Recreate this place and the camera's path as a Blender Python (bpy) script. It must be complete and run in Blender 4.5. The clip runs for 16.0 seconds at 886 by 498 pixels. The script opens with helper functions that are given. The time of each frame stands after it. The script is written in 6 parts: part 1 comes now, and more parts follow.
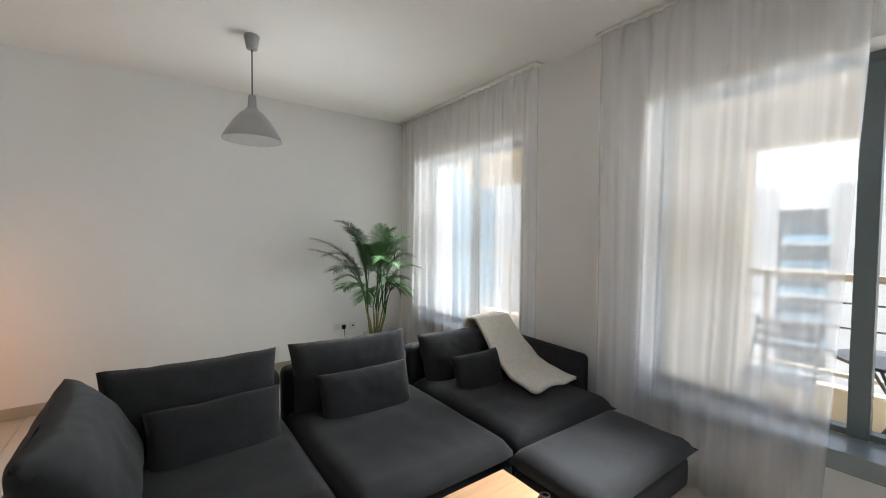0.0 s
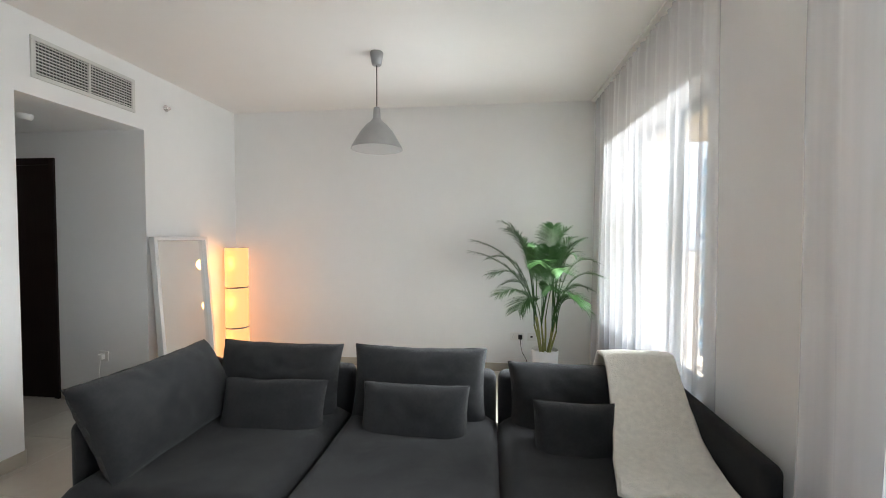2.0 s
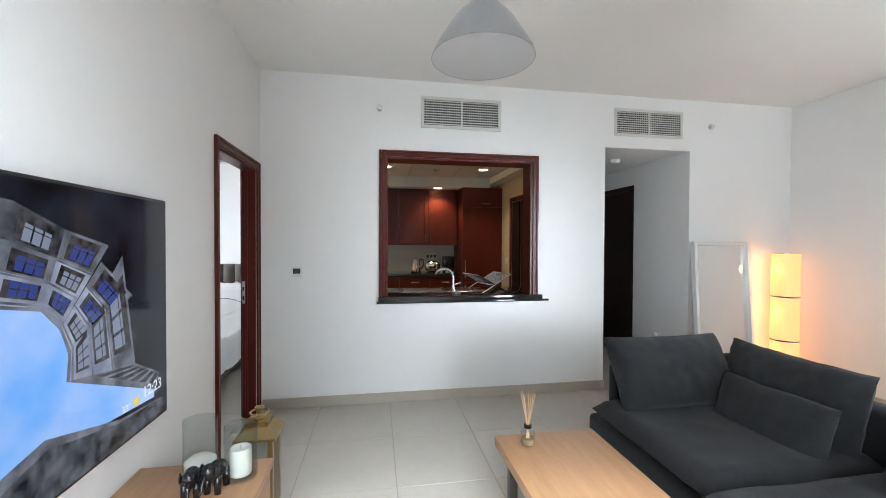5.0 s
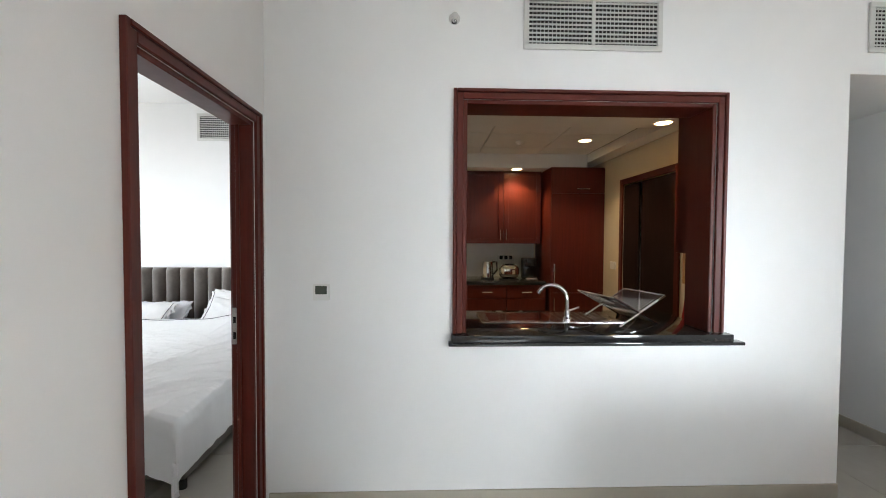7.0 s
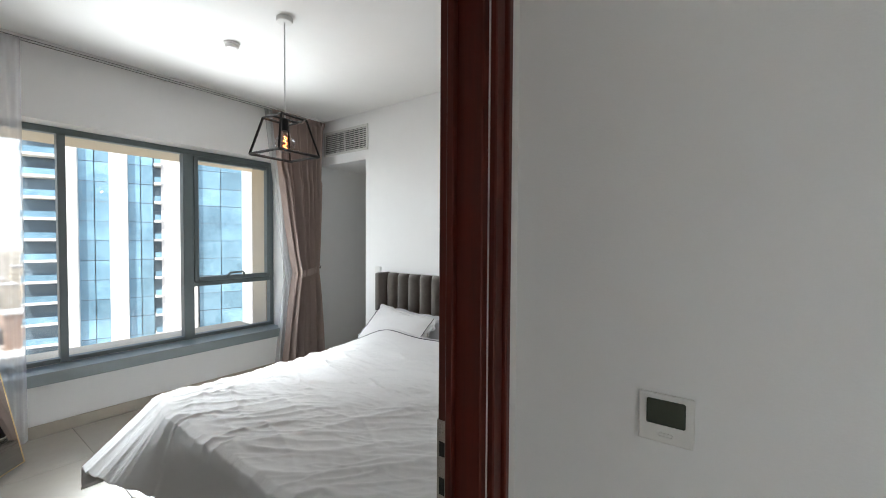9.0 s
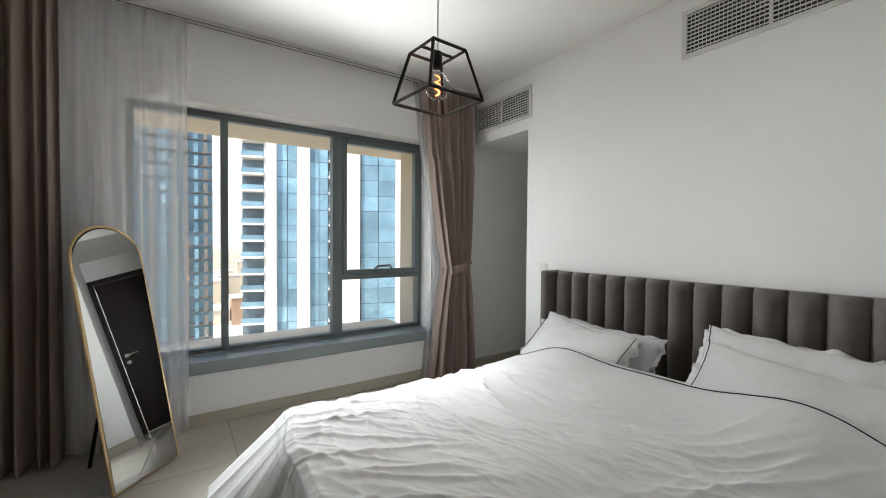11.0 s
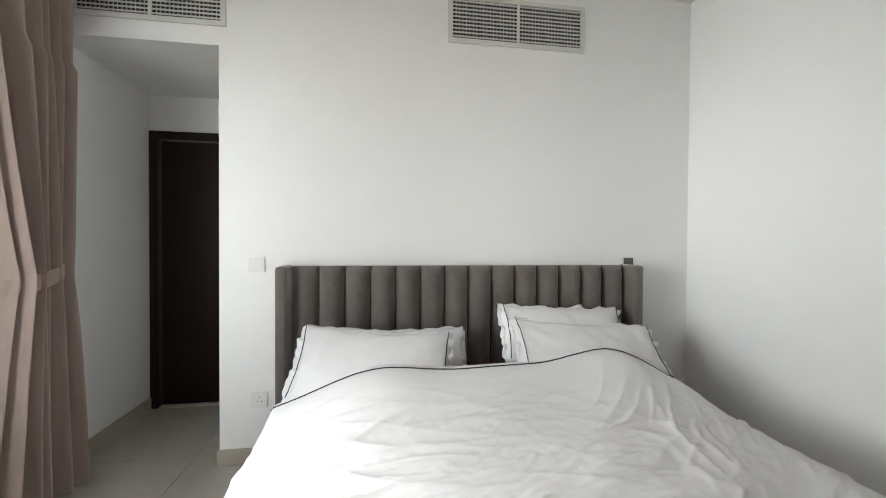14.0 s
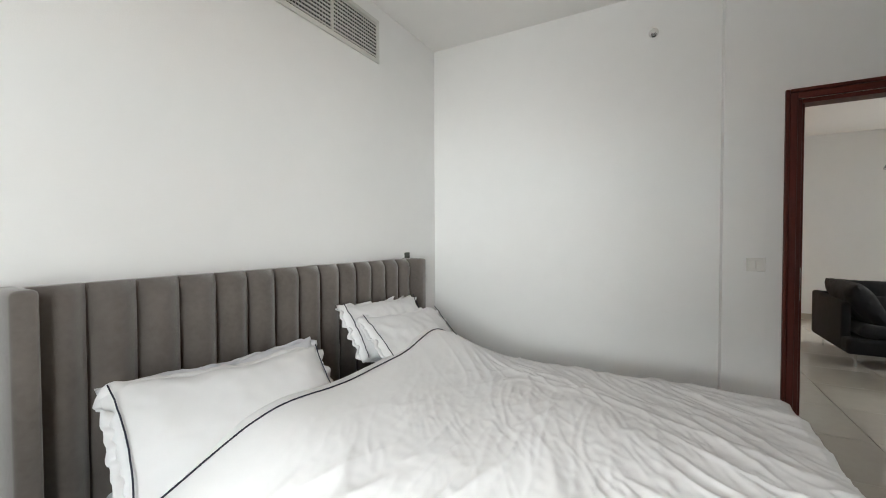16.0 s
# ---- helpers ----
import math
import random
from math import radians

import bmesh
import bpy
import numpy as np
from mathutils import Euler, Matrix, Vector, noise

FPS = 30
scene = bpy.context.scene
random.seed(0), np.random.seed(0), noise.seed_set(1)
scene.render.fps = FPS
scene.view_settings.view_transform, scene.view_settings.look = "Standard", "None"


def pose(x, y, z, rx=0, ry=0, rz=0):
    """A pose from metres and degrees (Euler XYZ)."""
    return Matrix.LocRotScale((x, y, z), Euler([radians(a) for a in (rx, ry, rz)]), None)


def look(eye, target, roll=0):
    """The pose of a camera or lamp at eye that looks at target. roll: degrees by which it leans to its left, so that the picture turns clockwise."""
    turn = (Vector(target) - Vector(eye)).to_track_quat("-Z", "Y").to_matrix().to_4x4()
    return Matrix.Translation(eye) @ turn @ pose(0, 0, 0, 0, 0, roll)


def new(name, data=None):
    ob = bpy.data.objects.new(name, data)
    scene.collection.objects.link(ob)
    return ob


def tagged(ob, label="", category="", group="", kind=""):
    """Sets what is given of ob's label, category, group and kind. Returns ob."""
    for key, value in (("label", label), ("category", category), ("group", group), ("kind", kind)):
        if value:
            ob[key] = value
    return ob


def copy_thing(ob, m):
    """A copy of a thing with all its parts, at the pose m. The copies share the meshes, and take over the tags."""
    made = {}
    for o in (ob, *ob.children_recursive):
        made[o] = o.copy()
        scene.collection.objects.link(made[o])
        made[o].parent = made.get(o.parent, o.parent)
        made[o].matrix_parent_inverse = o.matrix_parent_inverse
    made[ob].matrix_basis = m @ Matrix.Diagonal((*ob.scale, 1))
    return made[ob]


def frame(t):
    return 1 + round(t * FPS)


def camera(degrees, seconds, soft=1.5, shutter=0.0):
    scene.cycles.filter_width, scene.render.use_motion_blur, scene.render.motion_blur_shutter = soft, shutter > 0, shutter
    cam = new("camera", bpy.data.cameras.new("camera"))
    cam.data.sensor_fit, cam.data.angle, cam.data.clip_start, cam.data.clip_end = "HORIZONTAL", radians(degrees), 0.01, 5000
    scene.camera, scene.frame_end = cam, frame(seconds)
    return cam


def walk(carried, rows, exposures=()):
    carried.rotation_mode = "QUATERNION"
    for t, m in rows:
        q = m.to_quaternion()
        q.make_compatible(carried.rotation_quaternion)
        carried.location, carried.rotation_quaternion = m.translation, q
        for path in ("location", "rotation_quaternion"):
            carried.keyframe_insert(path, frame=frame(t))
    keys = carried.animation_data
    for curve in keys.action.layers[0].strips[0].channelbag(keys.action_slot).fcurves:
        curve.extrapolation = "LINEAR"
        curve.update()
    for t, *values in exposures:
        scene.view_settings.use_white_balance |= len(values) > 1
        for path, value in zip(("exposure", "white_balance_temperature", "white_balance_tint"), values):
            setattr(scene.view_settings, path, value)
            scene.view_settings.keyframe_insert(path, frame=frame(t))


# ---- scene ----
cam = camera(96.5, 16.0, soft=0.95)
PATH = [
    (0, pose(1.486, 0.883, 1.462, 88.07, -0.60, -36.16)),
    (0.5, pose(1.852, 0.889, 1.473, 88.13, -0.46, -23.10)),
    (1, pose(2.250, 0.880, 1.466, 88.04, -0.40, -11.10)),
    (1.5, pose(2.598, 0.939, 1.452, 88.04, -0.33, -2.24)),
    (2, pose(2.932, 1.000, 1.453, 88.25, -0.13, 6.65)),
    (2.5, pose(3.264, 1.037, 1.454, 88.28, 0.09, 17.53)),
    (3, pose(3.486, 1.124, 1.448, 88.67, -0.10, 30.41)),
    (3.5, pose(3.647, 1.133, 1.451, 88.83, -0.25, 44.15)),
    (4, pose(3.728, 1.079, 1.439, 89.10, -0.17, 57.85)),
    (4.5, pose(3.716, 1.013, 1.438, 88.92, -0.21, 70.89)),
    (5, pose(3.545, 0.965, 1.429, 89.04, -0.25, 80.47)),
    (5.2, pose(3.434, 0.957, 1.431, 89.03, -0.28, 82.50)),
    (7.3, pose(1.849, 0.859, 1.469, 88.21, -0.33, 88.57)),
    (7.5, pose(1.675, 0.857, 1.476, 88.15, -0.39, 89.15)),
    (8, pose(1.301, 0.749, 1.485, 88.18, -0.40, 94.78)),
    (8.5, pose(1.005, 0.564, 1.491, 88.46, -0.27, 108.93)),
    (9, pose(0.792, 0.382, 1.481, 88.47, -0.33, 126.36)),
    (9.2, pose(0.736, 0.317, 1.486, 88.53, -0.53, 133.81)),
    (10.2, pose(0.500, -0.080, 1.420, 88.60, -0.40, 151.00)),
    (11.3, pose(0.298, -0.508, 1.333, 88.79, -0.36, 140.76)),
    (11.5, pose(0.273, -0.605, 1.313, 88.91, -0.23, 135.67)),
    (12, pose(0.227, -0.837, 1.309, 88.89, -0.28, 125.28)),
    (12.5, pose(0.211, -1.094, 1.311, 88.69, -0.28, 113.22)),
    (13, pose(0.168, -1.353, 1.277, 88.94, -0.33, 103.16)),
    (13.5, pose(0.158, -1.685, 1.263, 89.12, -0.27, 92.48)),
    (14, pose(0.149, -2.013, 1.260, 89.14, -0.34, 81.04)),
    (14.5, pose(0.069, -2.299, 1.250, 89.05, -0.17, 69.41)),
    (15, pose(-0.039, -2.576, 1.252, 89.17, 0.07, 56.10)),
    (15.5, pose(-0.226, -2.793, 1.257, 89.08, -0.10, 42.06)),
    (16, pose(-0.503, -2.923, 1.266, 88.67, 0.16, 29.12)),
]
EXPO = [(0.0, 1.5, 6550, 10), (1.0, 1.7, 6500, 10), (2.0, 1.85, 6500, 10), (2.5, 1.9, 6350, 10), (3.5, 2.0, 6250, 10), (5.0, 2.0, 6150, 10), (7.5, 2.1, 6400, 10), (8.0, 2.1, 6450, 10), (8.5, 1.8, 6450, 10), (9.0, 1.25, 6500, 10), (11.5, 0.95, 6800, 10), (13.0, 1.1, 6850, 10), (14.5, 1.3, 6800, 10), (16.0, 1.25, 6800, 10)]
walk(cam, PATH, EXPO)

# ---- world and lights ----
H = 2.87                 # ceiling height
SUN_ELEV, SUN_AZ = 58, 62  # sun height, and its bearing from +Y towards +X
world = bpy.data.worlds.new("world")
scene.world = world
world.use_nodes = True
wn = world.node_tree.nodes
sky = wn.new("ShaderNodeTexSky")
sky.sky_type, sky.sun_disc = "NISHITA", False
sky.sun_elevation, sky.sun_rotation = radians(SUN_ELEV), radians(SUN_AZ)
sky.dust_density, sky.air_density = 2.0, 1.0
world.node_tree.links.new(sky.outputs[0], wn["Background"].inputs[0])
wn["Background"].inputs[1].default_value = 0.15

sun = new("sun", bpy.data.lights.new("sun", "SUN"))
sun.data.energy, sun.data.angle, sun.data.color = 3.4, radians(0.6), (1.0, 0.96, 0.9)
sdir = Vector((math.sin(radians(SUN_AZ)) * math.cos(radians(SUN_ELEV)), math.cos(radians(SUN_AZ)) * math.cos(radians(SUN_ELEV)), math.sin(radians(SUN_ELEV))))
sun.matrix_world = look(sdir * 50, (0, 0, 0))


def area(name, eye, target, w, h, watts, color):
    ob = new(name, bpy.data.lights.new(name, "AREA"))
    ob.data.shape, ob.data.size, ob.data.size_y, ob.data.energy, ob.data.color = "RECTANGLE", w, h, watts, color
    ob.matrix_world = look(eye, target)
    return ob


def point(name, at, watts, color, r=0.05):
    ob = new(name, bpy.data.lights.new(name, "POINT"))
    ob.data.energy, ob.data.color, ob.data.shadow_soft_size = watts, color, r
    ob.location = at
    return ob


def spot(name, at, target, watts, color, angle=90, r=0.04):
    ob = new(name, bpy.data.lights.new(name, "SPOT"))
    ob.data.energy, ob.data.color, ob.data.shadow_soft_size, ob.data.spot_size, ob.data.spot_blend = watts, color, r, radians(angle), 0.6
    ob.matrix_world = look(at, target)
    return ob


# lamps added to stand in for daylight through the three windows: steep skylight, flatter light off the balcony and the
# ground, and some upwards
SKY = (0.90, 0.965, 1.0)


def window_lights(name, at, rows):
    """Lamps added in and before one window's opening. rows: (bearing, set back into the room, height of the lamp's
    middle, tilt, width, height, spread, watts).
    """
    for turn, back, z, tilt, w, h, spread, watts in rows:
        az, el = radians(turn), radians(tilt)
        p = Vector((at[0] - back * at[2], at[1] + back * at[3], z))
        a = area(name, p, p + Vector((math.cos(el) * math.cos(az), math.cos(el) * math.sin(az), math.sin(el))), w, h, watts, SKY)
        a.data.spread = radians(spread)


window_lights("window_light_living_a", (4.20, 4.15, 1, 0), (
    (180, 0.0, 2.2, -55, 1.6, 0.45, 54, 2.2), (180, 0.0, 0.75, 52, 1.6, 0.45, 54, 1.4), (150, 0.0, 1.40, -2, 0.5, 1.5, 76, 0.9), (211, 0.40, 1.40, -4, 0.6, 1.5, 40, 2.6),
    (180, 0.46, 1.75, -52, 1.6, 0.45, 54, 6.5), (180, 0.46, 1.0, -32, 1.6, 0.45, 54, 2.2), (180, 0.46, 1.85, 22, 1.6, 0.45, 54, 0.7)))
window_lights("window_light_living_b", (4.20, 1.28, 1, 0), (
    (180, 0.0, 2.2, -55, 1.8, 0.45, 54, 2.0), (180, 0.0, 0.75, 52, 1.8, 0.45, 54, 1.3), (140, 0.40, 1.40, -4, 0.4, 1.5, 70, 1.8), (234, 0.40, 1.40, -4, 0.3, 1.5, 76, 3.2),
    (180, 0.46, 1.75, -52, 1.8, 0.45, 54, 6.5), (180, 0.46, 1.0, -32, 1.8, 0.45, 54, 2.2), (180, 0.46, 1.85, 22, 1.8, 0.45, 54, 0.7)))
window_lights("window_light_bedroom", (-0.55, -3.72, 0, 1), (
    (90, 0.12, 1.75, -50, 1.6, 0.45, 54, 3.8), (90, 0.12, 0.85, -28, 1.6, 0.45, 54, 3.6), (90, 0.12, 1.75, 44, 1.6, 0.45, 72, 4.4),
    (150, 0.05, 1.40, -3, 0.45, 1.5, 90, 3.3), (109, 0.05, 1.40, 0, 0.7, 1.5, 58, 3.5)))


# ---- materials ----
def mat(name, color, rough=0.5, metal=0.0, var=0.0, scale=8.0, bump=0.0, bscale=60.0, spec=0.5, stretch=(1, 1, 1), detail=4.0, tint=None, random_amount=0.0, sheen=0.0, coat=0.0):
    """Principled material with colour variation at two scales and a fine bump, in object metres."""
    m = bpy.data.materials.new(name)
    m.use_nodes = True
    nt = m.node_tree
    n, link = nt.nodes, nt.links.new
    b = n["Principled BSDF"]
    b.inputs["Base Color"].default_value = (*color, 1)
    b.inputs["Roughness"].default_value = rough
    b.inputs["Metallic"].default_value = metal
    b.inputs["Specular IOR Level"].default_value = spec
    b.inputs["Sheen Weight"].default_value = sheen
    b.inputs["Coat Weight"].default_value = coat
    geo = n.new("ShaderNodeNewGeometry")
    mp = n.new("ShaderNodeMapping")
    mp.inputs["Scale"].default_value = stretch
    link(geo.outputs["Position"], mp.inputs["Vector"])
    if var > 0 or random_amount > 0:
        big = n.new("ShaderNodeTexNoise")
        big.inputs["Scale"].default_value, big.inputs["Detail"].default_value = scale, detail
        fine = n.new("ShaderNodeTexNoise")
        fine.inputs["Scale"].default_value, fine.inputs["Detail"].default_value = scale * 7, 3
        link(mp.outputs[0], big.inputs["Vector"])
        link(mp.outputs[0], fine.inputs["Vector"])
        mixf = n.new("ShaderNodeMix")
        mixf.inputs[0].default_value = 0.35
        link(big.outputs[0], mixf.inputs[2])
        link(fine.outputs[0], mixf.inputs[3])
        ramp = n.new("ShaderNodeMapRange")
        ramp.inputs[1].default_value, ramp.inputs[2].default_value = 0.3, 0.7
        link(mixf.outputs[0], ramp.inputs[0])
        cm = n.new("ShaderNodeMix")
        cm.data_type = "RGBA"
        t = tint or tuple(c * 0.55 for c in color)
        a = tuple(min(1, c * (1 + var)) for c in color)
        bcol = tuple(c + (d - c) * min(1, var * 1.6) for c, d in zip(color, t))
        cm.inputs[6].default_value, cm.inputs[7].default_value = (*a, 1), (*bcol, 1)
        link(ramp.outputs[0], cm.inputs[0])
        out = cm.outputs[2]
        if random_amount > 0:
            info = n.new("ShaderNodeObjectInfo")
            hsv = n.new("ShaderNodeHueSaturation")
            mr = n.new("ShaderNodeMapRange")
            mr.inputs[3].default_value, mr.inputs[4].default_value = 1 - random_amount, 1 + random_amount
            link(info.outputs["Random"], mr.inputs[0])
            link(mr.outputs[0], hsv.inputs["Value"])
            link(out, hsv.inputs["Color"])
            out = hsv.outputs[0]
        link(out, b.inputs["Base Color"])
        rr = n.new("ShaderNodeMapRange")
        rr.inputs[3].default_value, rr.inputs[4].default_value = max(0.03, rough * 0.85), min(1, rough * 1.15)
        link(fine.outputs[0], rr.inputs[0])
        link(rr.outputs[0], b.inputs["Roughness"])
    if bump > 0:
        nb = n.new("ShaderNodeTexNoise")
        nb.inputs["Scale"].default_value, nb.inputs["Detail"].default_value = bscale, 3
        link(mp.outputs[0], nb.inputs["Vector"])
        bp = n.new("ShaderNodeBump")
        bp.inputs["Strength"].default_value, bp.inputs["Distance"].default_value = bump, 0.01
        link(nb.outputs[0], bp.inputs["Height"])
        link(bp.outputs[0], b.inputs["Normal"])
    return m


def emit(name, color, strength):
    m = bpy.data.materials.new(name)
    m.use_nodes = True
    b = m.node_tree.nodes["Principled BSDF"]
    b.inputs["Base Color"].default_value = (*[c * 0.6 for c in color], 1)
    b.inputs["Emission Color"].default_value = (*color, 1)
    b.inputs["Emission Strength"].default_value = strength
    return m


def pane_material(name, tint=(1, 1, 1), gloss=0.0):
    """Clear flat glass: straight through, with Fresnel reflections."""
    m = bpy.data.materials.new(name)
    m.use_nodes = True
    nt = m.node_tree
    n, link = nt.nodes, nt.links.new
    n.remove(n["Principled BSDF"])
    tr, gl, mx, fr = n.new("ShaderNodeBsdfTransparent"), n.new("ShaderNodeBsdfGlossy"), n.new("ShaderNodeMixShader"), n.new("ShaderNodeLayerWeight")
    pw = n.new("ShaderNodeMath")
    tr.inputs[0].default_value = (*tint, 1)
    gl.inputs["Roughness"].default_value = 0.02
    fr.inputs[0].default_value = 0.5
    pw.operation = "POWER"
    pw.inputs[1].default_value = 4.0
    ad = n.new("ShaderNodeMath")
    ad.operation = "MULTIPLY_ADD"
    ad.inputs[1].default_value, ad.inputs[2].default_value = 0.55, 0.03
    link(fr.outputs["Facing"], pw.inputs[0])
    link(pw.outputs[0], ad.inputs[0])
    link(ad.outputs[0], mx.inputs[0])
    link(tr.outputs[0], mx.inputs[1])
    link(gl.outputs[0], mx.inputs[2])
    link(mx.outputs[0], n["Material Output"].inputs[0])
    return m


def sheer_material(name, clear, color):
    """Thin voile: part of the light goes straight through, the rest is scattered to both sides."""
    m = bpy.data.materials.new(name)
    m.use_nodes = True
    nt = m.node_tree
    n, link = nt.nodes, nt.links.new
    n.remove(n["Principled BSDF"])
    tr, tl, df = n.new("ShaderNodeBsdfTransparent"), n.new("ShaderNodeBsdfTranslucent"), n.new("ShaderNodeBsdfDiffuse")
    a, c = n.new("ShaderNodeMixShader"), n.new("ShaderNodeMixShader")
    tl.inputs[0].default_value = df.inputs[0].default_value = (*color, 1)
    a.inputs[0].default_value = 0.62
    geo, nz, mr = n.new("ShaderNodeNewGeometry"), n.new("ShaderNodeTexNoise"), n.new("ShaderNodeMapRange")
    mp = n.new("ShaderNodeMapping")
    mp.inputs["Scale"].default_value = (30, 30, 0.6)
    nz.inputs["Scale"].default_value = 1.0
    link(geo.outputs["Position"], mp.inputs["Vector"])
    link(mp.outputs[0], nz.inputs["Vector"])
    mr.inputs[1].default_value, mr.inputs[2].default_value = 0.3, 0.7
    mr.inputs[3].default_value, mr.inputs[4].default_value = clear - 0.025, clear + 0.025
    link(nz.outputs[0], mr.inputs[0])
    link(mr.outputs[0], c.inputs[0])
    link(df.outputs[0], a.inputs[1])
    link(tl.outputs[0], a.inputs[2])
    link(a.outputs[0], c.inputs[1])
    link(tr.outputs[0], c.inputs[2])
    link(c.outputs[0], n["Material Output"].inputs[0])
    return m


M_WALL = mat("wall_paint", (0.80, 0.80, 0.79), 0.65, var=0.02, scale=1.3, bump=0.06, bscale=220)
M_CEIL = mat("ceiling_paint", (0.80, 0.79, 0.77), 0.8, var=0.015, scale=0.9, bump=0.04, bscale=160)
M_TILE = mat("porcelain_tile", (0.45, 0.42, 0.37), 0.16, var=0.06, scale=2.2, bump=0.015, bscale=30, random_amount=0.04, spec=0.5)
M_GROUT = mat("grout", (0.24, 0.22, 0.19), 0.9, var=0.1, scale=14)
M_SKIRT = mat("skirting_tile", (0.42, 0.38, 0.31), 0.3, var=0.05, scale=3)
M_WOOD = mat("mahogany_veneer", (0.086, 0.0135, 0.0075), 0.36, spec=0.3, var=0.20, scale=4.0, stretch=(14, 14, 0.6), bump=0.012, bscale=40, tint=(0.030, 0.006, 0.004))
M_WOODX = mat("mahogany_veneer_level", (0.086, 0.0135, 0.0075), 0.36, spec=0.3, var=0.20, scale=4.0, stretch=(0.6, 0.6, 18), bump=0.012, bscale=40, tint=(0.030, 0.006, 0.004))
M_DARKWOOD = mat("wenge_veneer", (0.013, 0.0062, 0.005), 0.42, spec=0.25, var=0.4, scale=3.0, stretch=(9, 9, 0.6), bump=0.03, bscale=30)
M_GRANITE = mat("black_granite", (0.008, 0.008, 0.009), 0.07, var=0.6, scale=60, tint=(0.03, 0.03, 0.03))
M_STEEL = mat("brushed_steel", (0.62, 0.60, 0.57), 0.25, 1.0, var=0.08, scale=12, bump=0.02, bscale=120)
M_CHROME = mat("chrome", (0.78, 0.78, 0.78), 0.08, 1.0)
M_ALU = mat("spun_aluminium", (0.36, 0.365, 0.37), 0.38, 0.75, var=0.05, scale=14)
M_SHADEIN = mat("lamp_inner_white", (0.52, 0.53, 0.54), 0.6, var=0.02, scale=12)
M_SOFA = mat("charcoal_fabric", (0.020, 0.020, 0.0215), 0.95, var=0.25, scale=9, bump=0.35, bscale=420, spec=0.15, sheen=0.10)
M_PILLOWG = mat("charcoal_cushion", (0.024, 0.0245, 0.026), 0.95, var=0.22, scale=11, bump=0.35, bscale=420, spec=0.15, sheen=0.10)
M_THROW = mat("cream_fleece", (0.80, 0.765, 0.68), 0.98, var=0.12, scale=40, bump=0.9, bscale=160, spec=0.1, sheen=0.3)
M_OAK = mat("oak_laminate", (0.38, 0.215, 0.11), 0.42, var=0.22, scale=2.2, stretch=(1.2, 16, 16), bump=0.02, bscale=40, tint=(0.30, 0.15, 0.07))
M_BLACKMET = mat("black_metal", (0.012, 0.011, 0.011), 0.4, 0.6, var=0.2, scale=20)
M_GREYLEG = mat("grey_metal", (0.10, 0.10, 0.10), 0.4, 0.8, var=0.1, scale=20)
M_BLACKPL = mat("black_plastic", (0.010, 0.010, 0.011), 0.25, var=0.1, scale=20)
M_WHITEPL = mat("white_plastic", (0.74, 0.73, 0.70), 0.35, var=0.02, scale=20)
M_LCD = mat("lcd_grey_green", (0.055, 0.065, 0.05), 0.2, var=0.1, scale=30)
M_FRAME = mat("window_frame_grey", (0.115, 0.145, 0.150), 0.4, var=0.06, scale=6, bump=0.02, bscale=200)
M_SILL = mat("sill_grey", (0.20, 0.235, 0.245), 0.30, var=0.06, scale=5)
M_VENT = mat("vent_white", (0.62, 0.62, 0.59), 0.45, var=0.03, scale=9)
M_VENTDARK = mat("vent_dark", (0.03, 0.03, 0.028), 0.9, var=0.1, scale=9)
M_GLASS = pane_material("window_glass", (0.97, 0.985, 0.98))
M_VASE = pane_material("vase_glass", (0.93, 0.95, 0.95))
M_SHEER = sheer_material("white_voile", 0.56, (0.92, 0.93, 0.95))
M_TAUPE = mat("taupe_curtain", (0.33, 0.255, 0.225), 0.9, var=0.12, scale=6, bump=0.25, bscale=350, spec=0.15, sheen=0.15, stretch=(4, 4, 0.5))
M_LINEN = mat("white_cotton", (0.74, 0.74, 0.74), 0.85, var=0.02, scale=5, bump=0.12, bscale=300, spec=0.2, sheen=0.1)
M_SHEET = mat("grey_white_sheet", (0.66, 0.67, 0.70), 0.85, var=0.03, scale=5, bump=0.12, bscale=300, spec=0.2)
M_PIPING = mat("navy_piping", (0.02, 0.022, 0.04), 0.8, var=0.1, scale=30)
M_VELVET = mat("taupe_velvet", (0.105, 0.090, 0.080), 0.75, var=0.28, scale=7, bump=0.12, bscale=300, spec=0.2, sheen=0.6, tint=(0.07, 0.06, 0.052))
M_BEDSIDE = mat("bed_base_fabric", (0.17, 0.155, 0.14), 0.9, var=0.1, scale=9, bump=0.2, bscale=300, spec=0.2)
M_BRASS = mat("aged_brass", (0.45, 0.33, 0.14), 0.32, 0.9, var=0.15, scale=16)
M_GOLD = mat("gold_frame", (0.62, 0.45, 0.24), 0.3, 0.9, var=0.08, scale=16)
M_MIRROR = mat("mirror_silver", (0.86, 0.87, 0.86), 0.015, 1.0)
M_WAX = mat("candle_wax", (0.80, 0.77, 0.69), 0.5, var=0.03, scale=14)
M_POT = mat("white_ceramic", (0.74, 0.74, 0.73), 0.25, var=0.03, scale=8)
M_PEBBLE = mat("white_pebbles", (0.6, 0.6, 0.58), 0.7, var=0.2, scale=30, bump=0.8, bscale=40)
M_LEAF = mat("palm_leaf", (0.024, 0.070, 0.015), 0.6, spec=0.2, var=0.4, scale=9, tint=(0.02, 0.05, 0.012), random_amount=0.2)
M_STEM = mat("palm_stem", (0.20, 0.21, 0.06), 0.5, var=0.3, scale=14, tint=(0.10, 0.12, 0.03))
